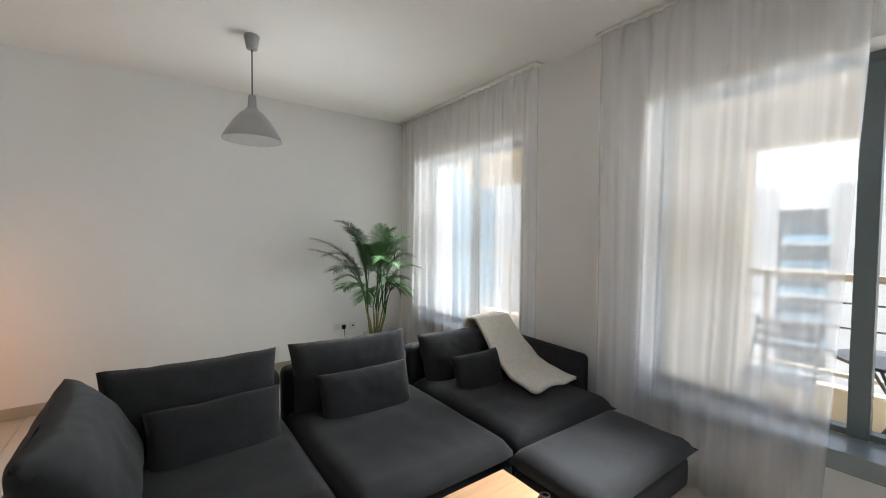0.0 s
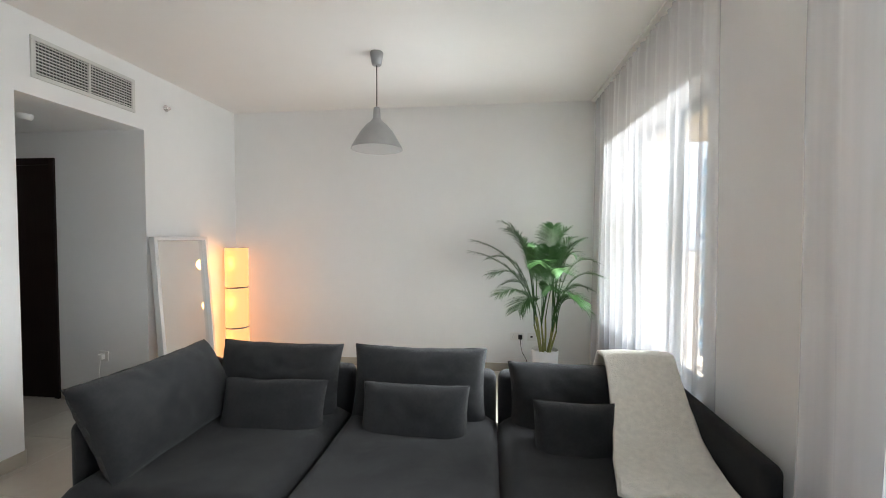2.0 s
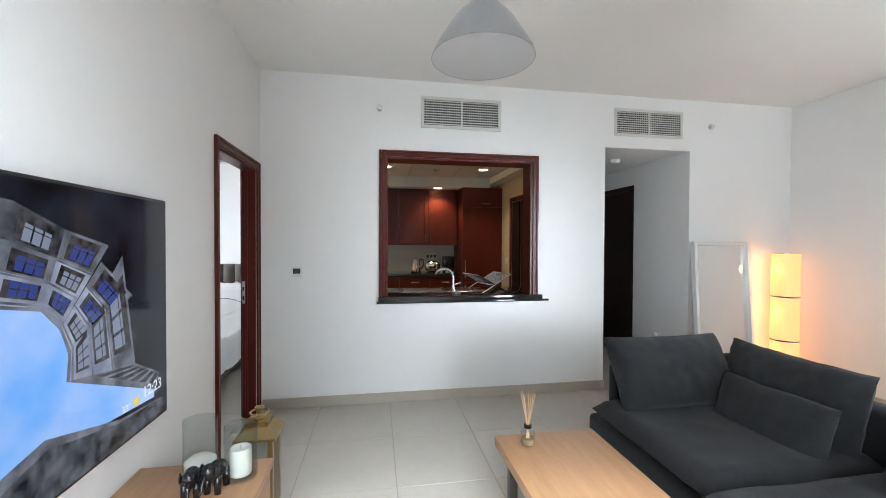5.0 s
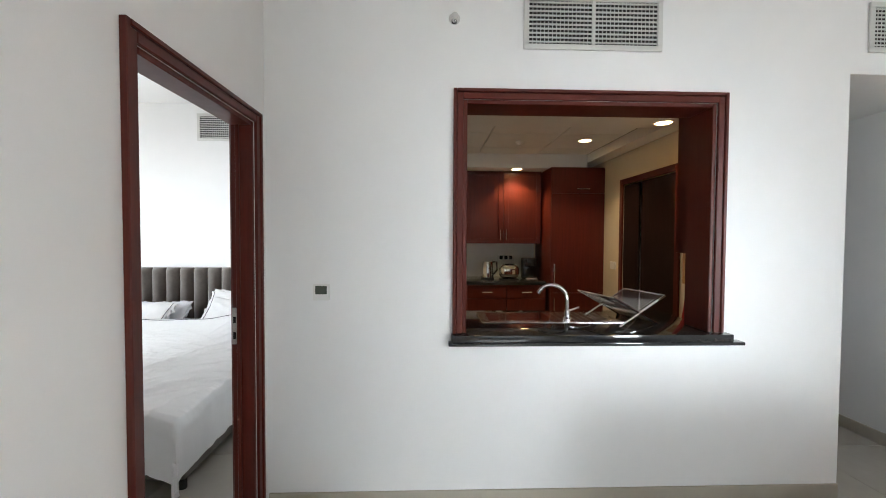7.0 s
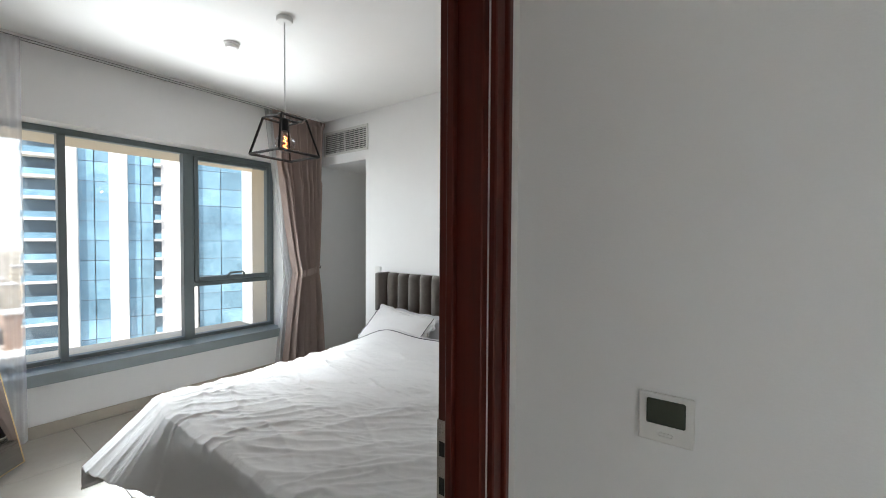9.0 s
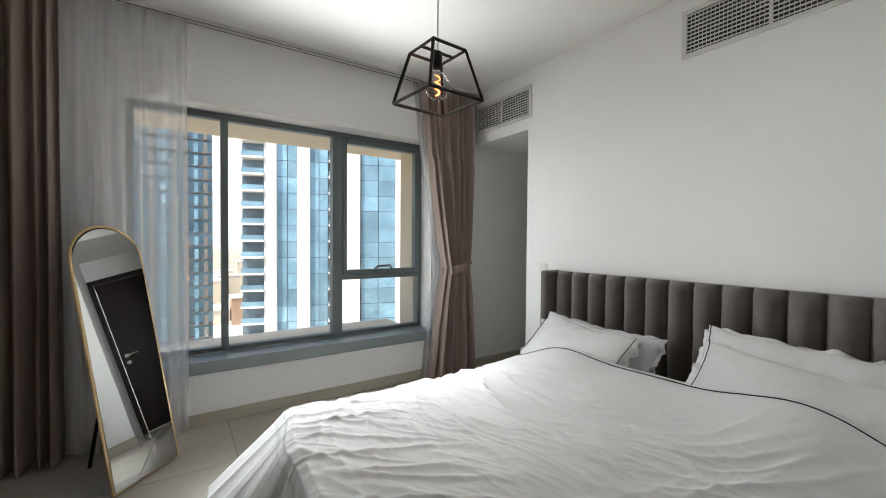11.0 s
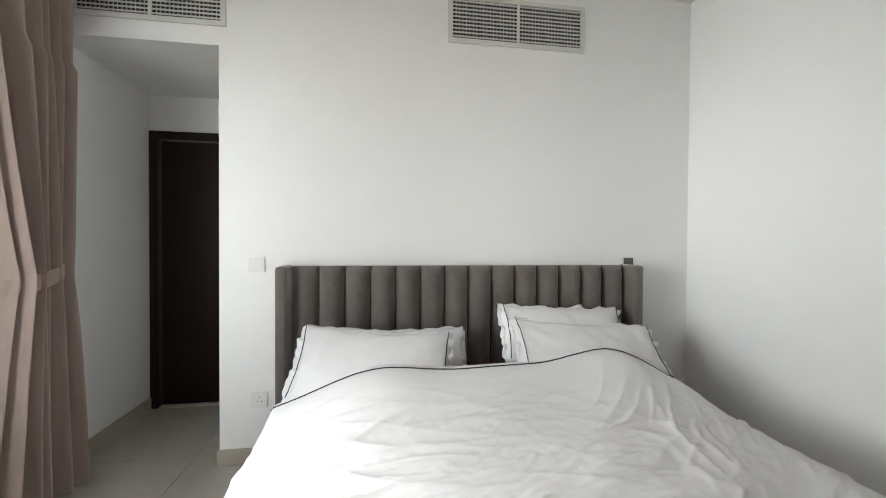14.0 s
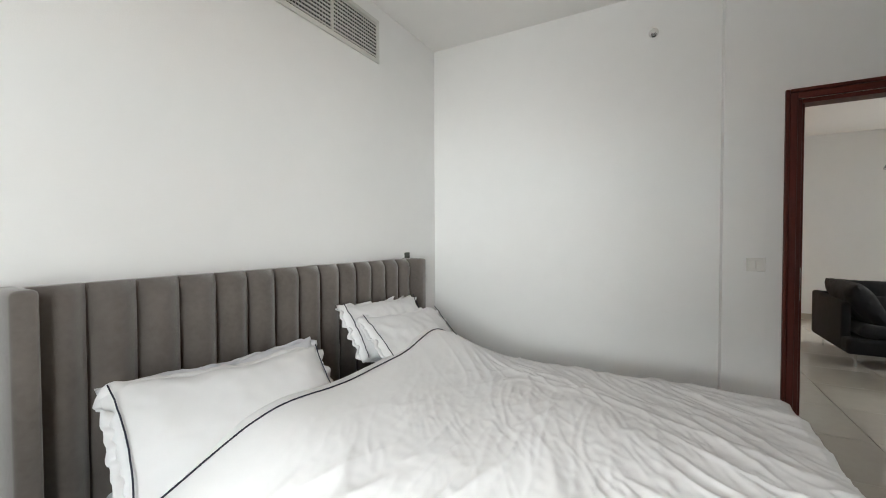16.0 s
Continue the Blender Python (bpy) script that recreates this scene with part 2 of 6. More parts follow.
M_REED = mat("reed_stick", (0.62, 0.42, 0.24), 0.7, var=0.1, scale=30)
M_OIL = mat("diffuser_amber", (0.28, 0.20, 0.12), 0.15, var=0.1, scale=20)
M_RED = mat("red_cotton", (0.42, 0.012, 0.016), 0.85, var=0.15, scale=10, bump=0.2, bscale=250)
M_CORK = mat("cork", (0.36, 0.21, 0.10), 0.9, var=0.3, scale=60)
M_KWALL = mat("kitchen_wall_paint", (0.66, 0.58, 0.43), 0.6, var=0.03, scale=2, bump=0.05, bscale=200)
M_SPLASH = mat("splashback", (0.66, 0.66, 0.62), 0.3, var=0.03, scale=4)
M_BEIGE = mat("beige_render", (0.64, 0.56, 0.44), 0.85, var=0.06, scale=2.5, bump=0.15, bscale=60)
M_EXTWHITE = mat("white_cladding", (0.74, 0.72, 0.69), 0.6, var=0.05, scale=0.2)
M_EXTGLASS = mat("blue_curtain_glass", (0.22, 0.37, 0.47), 0.12, 0.2, var=0.45, scale=0.18, tint=(0.10, 0.20, 0.27), random_amount=0.22)
M_EXTGLASS2 = mat("dark_curtain_glass", (0.13, 0.18, 0.22), 0.15, 0.2, var=0.4, scale=0.3, random_amount=0.3)
M_EXTGREY = mat("grey_cladding", (0.24, 0.23, 0.22), 0.7, var=0.1, scale=0.3)
M_EXTPINK = mat("terracotta_render", (0.42, 0.27, 0.18), 0.85, var=0.15, scale=0.1, random_amount=0.2)
M_SAND = mat("sandy_ground", (0.36, 0.32, 0.26), 0.95, var=0.35, scale=0.02)
M_TREE = mat("tree_green", (0.06, 0.10, 0.03), 0.9, var=0.4, scale=0.2)
M_WARMSHADE = emit("paper_shade", (1.0, 0.43, 0.16), 0.36)
M_DOWNLIGHT = emit("downlight_lens", (1.0, 0.78, 0.45), 3.0)
M_FILAMENT = emit("bulb_filament", (1.0, 0.25, 0.07), 2.4)


# ---- mesh helpers ----
def box(bm, x0, y0, z0, x1, y1, z1, r=0.0, seg=2):
    res = bmesh.ops.create_cube(bm, size=1)
    for v in res["verts"]:
        v.co = ((x0 + x1) / 2 + v.co.x * (x1 - x0), (y0 + y1) / 2 + v.co.y * (y1 - y0), (z0 + z1) / 2 + v.co.z * (z1 - z0))
    if r > 0:
        edges = list({e for v in res["verts"] for e in v.link_edges})
        bmesh.ops.bevel(bm, geom=edges, offset=r, segments=seg, profile=0.5, affect="EDGES")
    return bm


def bx(*a, **k):
    return box(bmesh.new(), *a, **k)


def lathe(bm, profile, at=(0, 0, 0), seg=32):
    """Turns a list of (radius, height) round the upright axis through at."""
    rings = []
    for r, z in profile:
        rings.append([bm.verts.new((at[0] + r * math.cos(2 * math.pi * k / seg), at[1] + r * math.sin(2 * math.pi * k / seg), at[2] + z)) for k in range(seg)])
    for a, b in zip(rings, rings[1:]):
        for k in range(seg):
            bm.faces.new((a[k], a[(k + 1) % seg], b[(k + 1) % seg], b[k]))
    for ring, flip in ((rings[0], True), (rings[-1], False)):
        if profile[0 if flip else -1][0] > 1e-4:
            bm.faces.new(list(reversed(ring)) if flip else ring)
    return bm


def tube(bm, pts, r, seg=8, r_end=None):
    """A round bar along a line of points."""
    pts = [Vector(p) for p in pts]
    rings = []
    for i, p in enumerate(pts):
        d = (pts[min(i + 1, len(pts) - 1)] - pts[max(i - 1, 0)]).normalized()
        side = d.cross(Vector((0, 0, 1)) if abs(d.z) < 0.9 else Vector((1, 0, 0))).normalized()
        up = side.cross(d)
        rad = r if r_end is None else r + (r_end - r) * i / (len(pts) - 1)
        rings.append([bm.verts.new(p + (side * math.cos(2 * math.pi * k / seg) + up * math.sin(2 * math.pi * k / seg)) * rad) for k in range(seg)])
    for a, b in zip(rings, rings[1:]):
        for k in range(seg):
            bm.faces.new((a[k], a[(k + 1) % seg], b[(k + 1) % seg], b[k]))
    bm.faces.new(list(reversed(rings[0])))
    bm.faces.new(rings[-1])
    return bm


def grid(bm, nu, nv, fn):
    """A sheet of nu x nv quads; fn(u, v) gives the place, u and v from 0 to 1."""
    vs = [[bm.verts.new(fn(i / nu, j / nv)) for j in range(nv + 1)] for i in range(nu + 1)]
    for i in range(nu):
        for j in range(nv):
            bm.faces.new((vs[i][j], vs[i + 1][j], vs[i + 1][j + 1], vs[i][j + 1]))
    return bm


def finish(name, bm, material, smooth):
    bmesh.ops.recalc_face_normals(bm, faces=bm.faces)
    me = bpy.data.meshes.new(name)
    bm.to_mesh(me)
    bm.free()
    me.materials.append(material)
    if smooth:
        for p in me.polygons:
            p.use_smooth = True
        if smooth != "all":
            me.set_sharp_from_angle(angle=radians(40))
    return new(name, me)


def thing(name, at, label, category, group="", kind=""):
    """An Empty at the thing's base, for its parts."""
    ob = new(name)
    ob.location = at
    ob.empty_display_size = 0.1
    return tagged(ob, label, category, group, kind)


def place_of(ob):
    m = Matrix.LocRotScale(ob.location, ob.rotation_euler, ob.scale)
    return (place_of(ob.parent) @ ob.matrix_parent_inverse @ m) if ob.parent else m


def part(name, bm, material, parent, label="", smooth=True):
    """Links a bmesh, given in world metres, as one mesh under a thing or a part."""
    ob = finish(name, bm, material, smooth)
    ob.parent = parent
    ob.matrix_parent_inverse = place_of(parent).inverted()
    return tagged(ob, label)


def single(name, bm, material, label, category, group="", kind="", smooth=True):
    return tagged(finish(name, bm, material, smooth), label, category, group, kind)


def structure(name, bm, material, label, category="wall"):
    return tagged(finish(name, bm, material, False), label, category, "", "structure")


def lettering(text, size, m, material, parent, label=""):
    """Built-in font, turned into a mesh part."""
    cu = bpy.data.curves.new("lettering", "FONT")
    cu.body, cu.size, cu.extrude = text, size, 0.0004
    tmp = bpy.data.objects.new("lettering", cu)
    scene.collection.objects.link(tmp)
    dg = bpy.context.evaluated_depsgraph_get()
    me = bpy.data.meshes.new_from_object(tmp.evaluated_get(dg))
    bpy.data.objects.remove(tmp)
    me.transform(m)
    me.materials.clear()
    me.materials.append(material)
    ob = new("lettering", me)
    ob.parent = parent
    ob.matrix_parent_inverse = place_of(parent).inverted()
    return tagged(ob, label)


# ---- structure: walls, floor, ceilings, openings ----
XW = 4.10        # living window wall, inner face
YS = 5.30        # sofa wall
XH = -2.23       # headboard wall
YT = -0.105     # television wall, bedroom face
YB = -3.72       # bedroom window wall
WHITE = "plain white painted plaster wall"

structure("floor_slab", bx(-3.6, -4.1, -0.25, 4.4, 5.5, -0.004), M_GROUT, "grey grout bed under the floor tiles", "floor")
structure("ceiling", bx(-0.2, YT, H, 4.4, 5.5, H + 0.2), M_CEIL, "plain white painted living room ceiling", "ceiling")
structure("ceiling_bedroom", bx(-3.6, -4.1, H, 4.4, YT, H + 0.2), M_CEIL, "plain white painted bedroom ceiling", "ceiling")
structure("ceiling_bedroom_recess", bx(-3.6, YT, H, -0.2, 0.2, H + 0.2), M_CEIL, "plain white painted bedroom ceiling", "ceiling")
structure("ceiling_hall", bx(-3.6, 3.0, 2.37, -0.2, 4.3, 2.5), M_CEIL, "low white painted hallway ceiling", "ceiling")
structure("ceiling_passage", bx(-3.6, YB, 2.35, XH - 0.12, -2.78, 2.5), M_CEIL, "low white painted passage ceiling", "ceiling")

# kitchen wall, with the serving hatch and the hallway opening
OY0, OY1, OZ0, OZ1 = 1.04, 2.415, 0.885, 2.19
HY0, HY1, HZ = 3.155, 4.088, 2.36
structure("wall_kitchen_a", bx(-0.2, YT + 0.001, -0.01, 0, OY0, H), M_WALL, WHITE)
structure("wall_kitchen_b", bx(-0.2, OY0, -0.01, 0, OY1, OZ0), M_WALL, WHITE)
structure("wall_kitchen_c", bx(-0.2, OY0, OZ1, 0, OY1, H), M_WALL, WHITE)
structure("wall_kitchen_d", bx(-0.2, OY1, -0.01, 0, HY0, H), M_WALL, WHITE)
structure("wall_kitchen_e", bx(-0.2, HY0, HZ, 0, HY1, H), M_WALL, WHITE)
structure("wall_kitchen_f", bx(-0.2, HY1, -0.01, 0, YS + 0.2, H), M_WALL, WHITE)
# hallway
structure("wall_hall_right", bx(-3.6, HY1, -0.01, -0.2, HY1 + 0.15, 2.5), M_WALL, WHITE)
structure("wall_hall_left", bx(-3.6, HY0 - 0.15, -0.01, -0.2, HY0, 2.5), M_WALL, WHITE)
structure("wall_hall_end", bx(-3.6, HY0, -0.01, -3.4, HY1, 2.5), M_WALL, WHITE)
# sofa wall
structure("wall_sofa", bx(-0.2, YS, -0.01, 4.4, YS + 0.2, H), M_WALL, WHITE)
# living window wall
WA0, WA1, WB0, WB1, WZ0, WZ1 = 3.30, 5.00, 0.36, 2.21, 0.48, 2.37
structure("wall_window_a", bx(XW, WA1, -0.01, XW + 0.3, YS, H), M_WALL, WHITE)
structure("wall_window_b", bx(XW, WB1, -0.01, XW + 0.3, WA0, H), M_WALL, WHITE)
structure("wall_window_c", bx(XW, YT, -0.01, XW + 0.3, WB0, H), M_WALL, WHITE)
for tag, a, b in (("d", WA0, WA1), ("e", WB0, WB1)):
    structure("wall_window_below_" + tag, bx(XW, a, -0.01, XW + 0.3, b, WZ0 - 0.09), M_WALL, WHITE)
    structure("wall_window_above_" + tag, bx(XW, a, WZ1, XW + 0.3, b, H), M_WALL, WHITE)
# television wall with the bedroom doorway
DX0, DX1, DZ = 0.125, 0.915, 2.02
structure("wall_tv_a", bx(DX1, YT, -0.01, XW, 0, H), M_WALL, WHITE)
structure("wall_tv_b", bx(0.0, YT, DZ, DX1, 0, H), M_WALL, WHITE)
structure("wall_tv_c", bx(0.0, YT, -0.01, DX0, 0, DZ), M_WALL, WHITE)
# bedroom
structure("wall_bedroom_step", bx(-0.177, YT, -0.01, -0.0005, 0.03, H), M_WALL, WHITE)
structure("wall_bedroom_north", bx(-3.6, 0.03, -0.01, -0.2, 0.17, H), M_WALL, WHITE)
structure("wall_headboard", bx(XH - 0.12, -2.905, -0.01, XH, 0.03, H), M_WALL, WHITE)
structure("wall_over_passage", bx(XH - 0.12, YB, 2.35, XH, -2.905, H), M_WALL, WHITE)
structure("wall_passage_right", bx(-3.6, -2.905, -0.01, XH - 0.12, -2.78, 2.5), M_WALL, WHITE)
structure("wall_passage_end", bx(-3.6, YB, 2.07, -3.12, -2.905, 2.5), M_WALL, WHITE)
BX0, BX1, BZ0, BZ1 = -1.73, 0.66, 0.475, 2.335
structure("wall_bedroom_window_a", bx(-3.6, YB - 0.32, -0.01, BX0, YB, H), M_WALL, WHITE)
structure("wall_bedroom_window_b", bx(BX1, YB - 0.32, -0.01, 4.4, YB, H), M_WALL, WHITE)
structure("wall_bedroom_window_c", bx(BX0, YB - 0.32, -0.01, BX1, YB, BZ0 - 0.09), M_WALL, WHITE)
structure("wall_bedroom_window_d", bx(BX0, YB - 0.32, BZ1, BX1, YB, H), M_WALL, WHITE)
structure("wall_bedroom_east", bx(2.3, YB, -0.01, 2.5, YT, H), M_WALL, WHITE)

# skirting tiles
SK = "beige porcelain skirting tile"
for n, (x0, y0, x1, y1) in enumerate(((0, 0.012, 0.012, HY0), (0, HY1, 0.012, YS), (0, YS - 0.012, XW, YS), (1.0, 0, XW, 0.012), (XW - 0.012, 0.012, XW, YS - 0.012),
                                      (-3.4, HY1 - 0.012, -1.82, HY1), (-0.86, HY1 - 0.012, 0, HY1), (-0.2, HY0, 0, HY0 + 0.012),
                                      (XH, YB + 0.001, 2.3, YB + 0.012), (-3.12, YB, XH, YB + 0.0115), (XH, -2.905, XH + 0.012, 0.03), (XH - 0.12, -2.917, XH + 0.012, -2.905), (XH + 0.012, 0.018, -0.177, 0.03), (-0.189, YT, -0.177, 0.018), (-0.177, YT - 0.012, 0.06, YT))):
    structure("baseboard_%d" % (n + 1), bx(x0, y0, 0, x1, y1, 0.088, r=0.002, seg=1), M_SKIRT, SK, "baseboard")


def casing(name, axis, a0, a1, top, face, back, z0=0.0, label=""):
    """Mahogany door or hatch lining: architraves with a raised outer bead on both faces and a lining between them.
    axis: 'x' for an opening in a wall that runs along X, 'y' along Y. face, back: the wall's two faces."""
    t = thing(name, (((a0 + a1) / 2, (face + back) / 2, z0) if axis == "x" else ((face + back) / 2, (a0 + a1) / 2, z0)), label, "door frame", kind="structure")
    lo, hi = min(face, back), max(face, back)

    def bar(nm, u0, u1, d0, d1, z_0, z_1, m):
        part(nm, bx(u0, d0, z_0, u1, d1, z_1, r=0.003, seg=1) if axis == "x" else bx(d0, u0, z_0, d1, u1, z_1, r=0.003, seg=1), m, t)
    for side, s in ((lo, -1), (hi, 1)):
        d0, d1 = (side - 0.016, side - 0.0005) if s < 0 else (side + 0.0005, side + 0.016)
        e0, e1 = (side - 0.024, side - 0.0005) if s < 0 else (side + 0.0005, side + 0.024)
        for u, w in ((a0, -1), (a1, 1)):
            i0, i1 = sorted((u, u + w * 0.034))
            o0, o1 = sorted((u + w * 0.035, u + w * 0.053))
            bar("architrave", i0, i1, d0, d1, z0, top + 0.034, M_WOOD)
            bar("bead", o0, o1, e0, e1, z0, top + 0.053, M_WOOD)
        bar("head_architrave", a0, a1, d0, d1, top, top + 0.034, M_WOODX)
        bar("head_bead", a0 - 0.034, a1 + 0.034, e0, e1, top + 0.035, top + 0.053, M_WOODX)
    bar("lining", a0 - 0.0005, a0 + 0.022, lo, hi, z0, top, M_WOOD)
    bar("lining", a1 - 0.022, a1 + 0.0005, lo, hi, z0, top, M_WOOD)
    bar("head_lining", a0 + 0.0225, a1 - 0.0225, lo, hi, top - 0.022, top, M_WOODX)
    return t


door_frame = casing("door_1", "x", DX0, DX1, DZ, -0.001, YT + 0.001, label="dark mahogany door frame of the bedroom doorway")
for sx in (DX0 + 0.0225, DX1 - 0.0375):
    part("stop", bx(sx, -0.075, 0, sx + 0.015, -0.058, DZ - 0.022, r=0.002, seg=1), M_WOOD, door_frame)
bm = bx(DX0 + 0.0225, -0.103, 0.93, DX0 + 0.0250, -0.078, 1.11)
part("strike_plate", bm, M_STEEL, door_frame, "brushed steel strike plate")
part("strike_hole", bx(DX0 + 0.0252, -0.097, 0.955, DX0 + 0.0256, -0.084, 0.99), M_BLACKPL, door_frame, "dark latch hole")
part("strike_hole", bx(DX0 + 0.0252, -0.097, 1.035, DX0 + 0.0256, -0.084, 1.065), M_BLACKPL, door_frame, "dark latch hole")
hatch = casing("hatch_frame", "y", OY0, OY1, OZ1, -0.001, -0.199, z0=0.945, label="dark mahogany frame round the kitchen serving hatch")

# granite worktop that runs through the hatch
single("serving_counter", bx(-0.66, 0.98, 0.905, 0.055, 2.50, 0.944, r=0.004), M_GRANITE, "polished black granite serving counter in the hatch", "counter")
single("serving_counter_edge", bx(-0.001, 0.965, 0.886, 0.060, 2.56, 0.9045, r=0.004), M_GRANITE, "polished black granite counter edge strip", "counter")


def lever(door, x, y, z, along, out, m=M_STEEL):
    """Lever handle with a rose; along and out are unit vectors."""
    a, o = Vector(along), Vector(out)
    p = Vector((x, y, z))
    h = part("door_handle", tube(bmesh.new(), [p, p + o * 0.05, p + o * 0.055 + a * 0.02, p + o * 0.055 + a * 0.12], 0.009, 10), m, door, "brushed steel lever handle")
    part("rose", tube(bmesh.new(), [p, p + o * 0.008], 0.026, 20), m, h)
    part("keyhole_rose", tube(bmesh.new(), [p - Vector((0, 0, 0.09)), p + o * 0.008 - Vector((0, 0, 0.09))], 0.024, 20), m, h)
    return h


# bedroom door leaf, swung open into the bedroom against the wall
leaf = thing("door_2", (DX1, -0.16, 0), "dark wooden bedroom door standing wide open", "door", kind="structure")
part("leaf", bx(DX1 + 0.06, -0.185, 0.008, DX1 + 0.85, -0.145, DZ - 0.03, r=0.003, seg=1), M_DARKWOOD, leaf)
lever(leaf, DX1 + 0.79, -0.185, 1.02, (-1, 0, 0), (0, -1, 0))

# hallway door in the right wall
hd = thing("door_3", (-1.32, HY1, 0), "very dark wenge hallway door, closed", "door", kind="structure")
part("leaf", bx(-1.74, HY1 - 0.012, 0.005, -0.92, HY1 - 0.001, 2.08, r=0.003, seg=1), M_DARKWOOD, hd)
for a, b in ((-1.80, -1.741), (-0.919, -0.87)):
    part("architrave", bx(a, HY1 - 0.022, 0, b, HY1 - 0.001, 2.14, r=0.003, seg=1), M_DARKWOOD, hd)
part("architrave", bx(-1.741, HY1 - 0.022, 2.081, -0.919, HY1 - 0.001, 2.14, r=0.003, seg=1), M_DARKWOOD, hd)
lever(hd, -1.66, HY1 - 0.012, 1.03, (1, 0, 0), (0, -1, 0))

# passage door at the end of the bedroom passage
pd = thing("door_4", (-3.12, -3.3, 0), "dark wenge passage door, closed", "door", kind="structure")
part("leaf", bx(-3.19, -3.655, 0.012, -3.150, -2.965, 2.02, r=0.003, seg=1), M_DARKWOOD, pd)
for a, b in ((YB + 0.001, -3.66), (-2.96, -2.906)):
    part("architrave", bx(-3.19, a, 0.0, -3.105, b, 2.085, r=0.003, seg=1), M_DARKWOOD, pd)
part("architrave", bx(-3.19, -3.659, 2.025, -3.105, -2.961, 2.085, r=0.003, seg=1), M_DARKWOOD, pd)
part("threshold", bx(-3.19, -3.659, 0.0, -3.11, -2.961, 0.010), M_SKIRT, pd, "pale stone threshold")
lever(pd, -3.150, -3.03, 1.02, (0, -1, 0), (1, 0, 0))


# ---- windows ----
def window_unit(name, to_world, width, z0, z1, mullions, sash, label):
    """Aluminium window. Local u runs along the wall, v outwards (0 at the inner frame face). mullions: (u0, u1) posts; sash: (u0, u1, z) opening light or None."""
    t = thing(name, to_world(width / 2, 0, z0), label, "window", kind="structure")

    def bar(nm, u0, u1, v0, v1, a, b, m=M_FRAME, owner=None, r=0.004):
        p0, p1 = to_world(u0, v0, a), to_world(u1, v1, b)
        lo = [min(c, d) for c, d in zip(p0, p1)]
        hi = [max(c, d) for c, d in zip(p0, p1)]
        return part(nm, bx(*lo, *hi, r=r, seg=1), m, owner or t)
    fr = 0.045
    bar("bottom_rail", 0, width, 0, 0.07, z0, z0 + 0.035)
    bar("top_rail", 0, width, 0, 0.07, z1 - 0.05, z1)
    bar("jamb", 0, fr, 0.001, 0.069, z0 + 0.035, z1 - 0.05)
    bar("jamb", width - fr, width, 0.001, 0.069, z0 + 0.035, z1 - 0.05)
    edges = [fr]
    for a, b in mullions:
        bar("mullion", a, b, -0.012, 0.072, z0 + 0.002, z1 - 0.05)
        edges += [a, b]
    edges.append(width - fr)
    for a, b in zip(edges[::2], edges[1::2]):
        if sash and abs(a - sash[0]) < 0.1:
            zs = sash[1]
            bar("transom", a, b, 0.0, 0.07, zs - 0.045, zs)
            s = bar("sash", a + 0.004, a + 0.042, -0.016, 0.05, zs + 0.004, z1 - 0.054)
            bar("stile", b - 0.042, b - 0.004, -0.016, 0.05, zs + 0.004, z1 - 0.054, owner=s)
            bar("rail", a + 0.042, b - 0.042, -0.016, 0.05, zs + 0.004, zs + 0.045, owner=s)
            bar("rail", a + 0.042, b - 0.042, -0.016, 0.05, z1 - 0.095, z1 - 0.054, owner=s)
            p = [to_world((a + b) / 2 + du, dv, zs + dz) for du, dv, dz in ((-0.09, -0.016, 0.035), (-0.09, -0.05, 0.05), (-0.07, -0.055, 0.075), (0.06, -0.055, 0.08), (0.075, -0.05, 0.06), (0.075, -0.016, 0.035))]
            part("window_handle", tube(bmesh.new(), p, 0.011, 10), M_FRAME, s, "grey metal stay handle")
            panes = [(a + 0.03, b - 0.03, zs + 0.03, z1 - 0.08), (a, b, z0 + 0.03, zs - 0.03)]
        else:
            panes = [(a, b, z0 + 0.03, z1 - 0.045)]
        for a2, b2, c, d in panes:
            g = bar("pane", a2, b2, 0.034, 0.038, c, d, m=M_GLASS, r=0)
            g.visible_shadow = False
    return t


window_unit("window_1", lambda u, v, z: (XW + 0.19 + v, WA0 + u, z), WA1 - WA0, WZ0, WZ1, [(0.82, 0.88)], None, "tall grey aluminium living room window behind sheer curtain")
window_unit("window_2", lambda u, v, z: (XW + 0.19 + v, WB0 + u, z), WB1 - WB0, WZ0, WZ1, [(0.82, 0.90)], None, "tall grey aluminium balcony window behind sheer curtain")
window_unit("window_3", lambda u, v, z: (BX1 - u, YB - 0.19 - v, z), BX1 - BX0, BZ0, BZ1, [(BX1 - 0.08, BX1 - 0.03), (BX1 + 0.80, BX1 + 0.89)], (BX1 + 0.89, 1.035), "wide grey aluminium bedroom window with one opening sash")
SL = "grey lacquered window sill board"
structure("sill_1", bx(XW - 0.055, WA0 - 0.02, WZ0 - 0.095, XW + 0.195, WA1 + 0.02, WZ0 - 0.001, r=0.004), M_SILL, SL, "window sill")
structure("sill_2", bx(XW - 0.055, WB0 - 0.02, WZ0 - 0.095, XW + 0.195, WB1 + 0.02, WZ0 - 0.001, r=0.004), M_SILL, SL, "window sill")
structure("sill_3", bx(BX0 + 0.001, YB - 0.195, BZ0 - 0.090, BX1 + 0.02, YB + 0.052, BZ0 - 0.001, r=0.004), M_SILL, SL, "window sill")


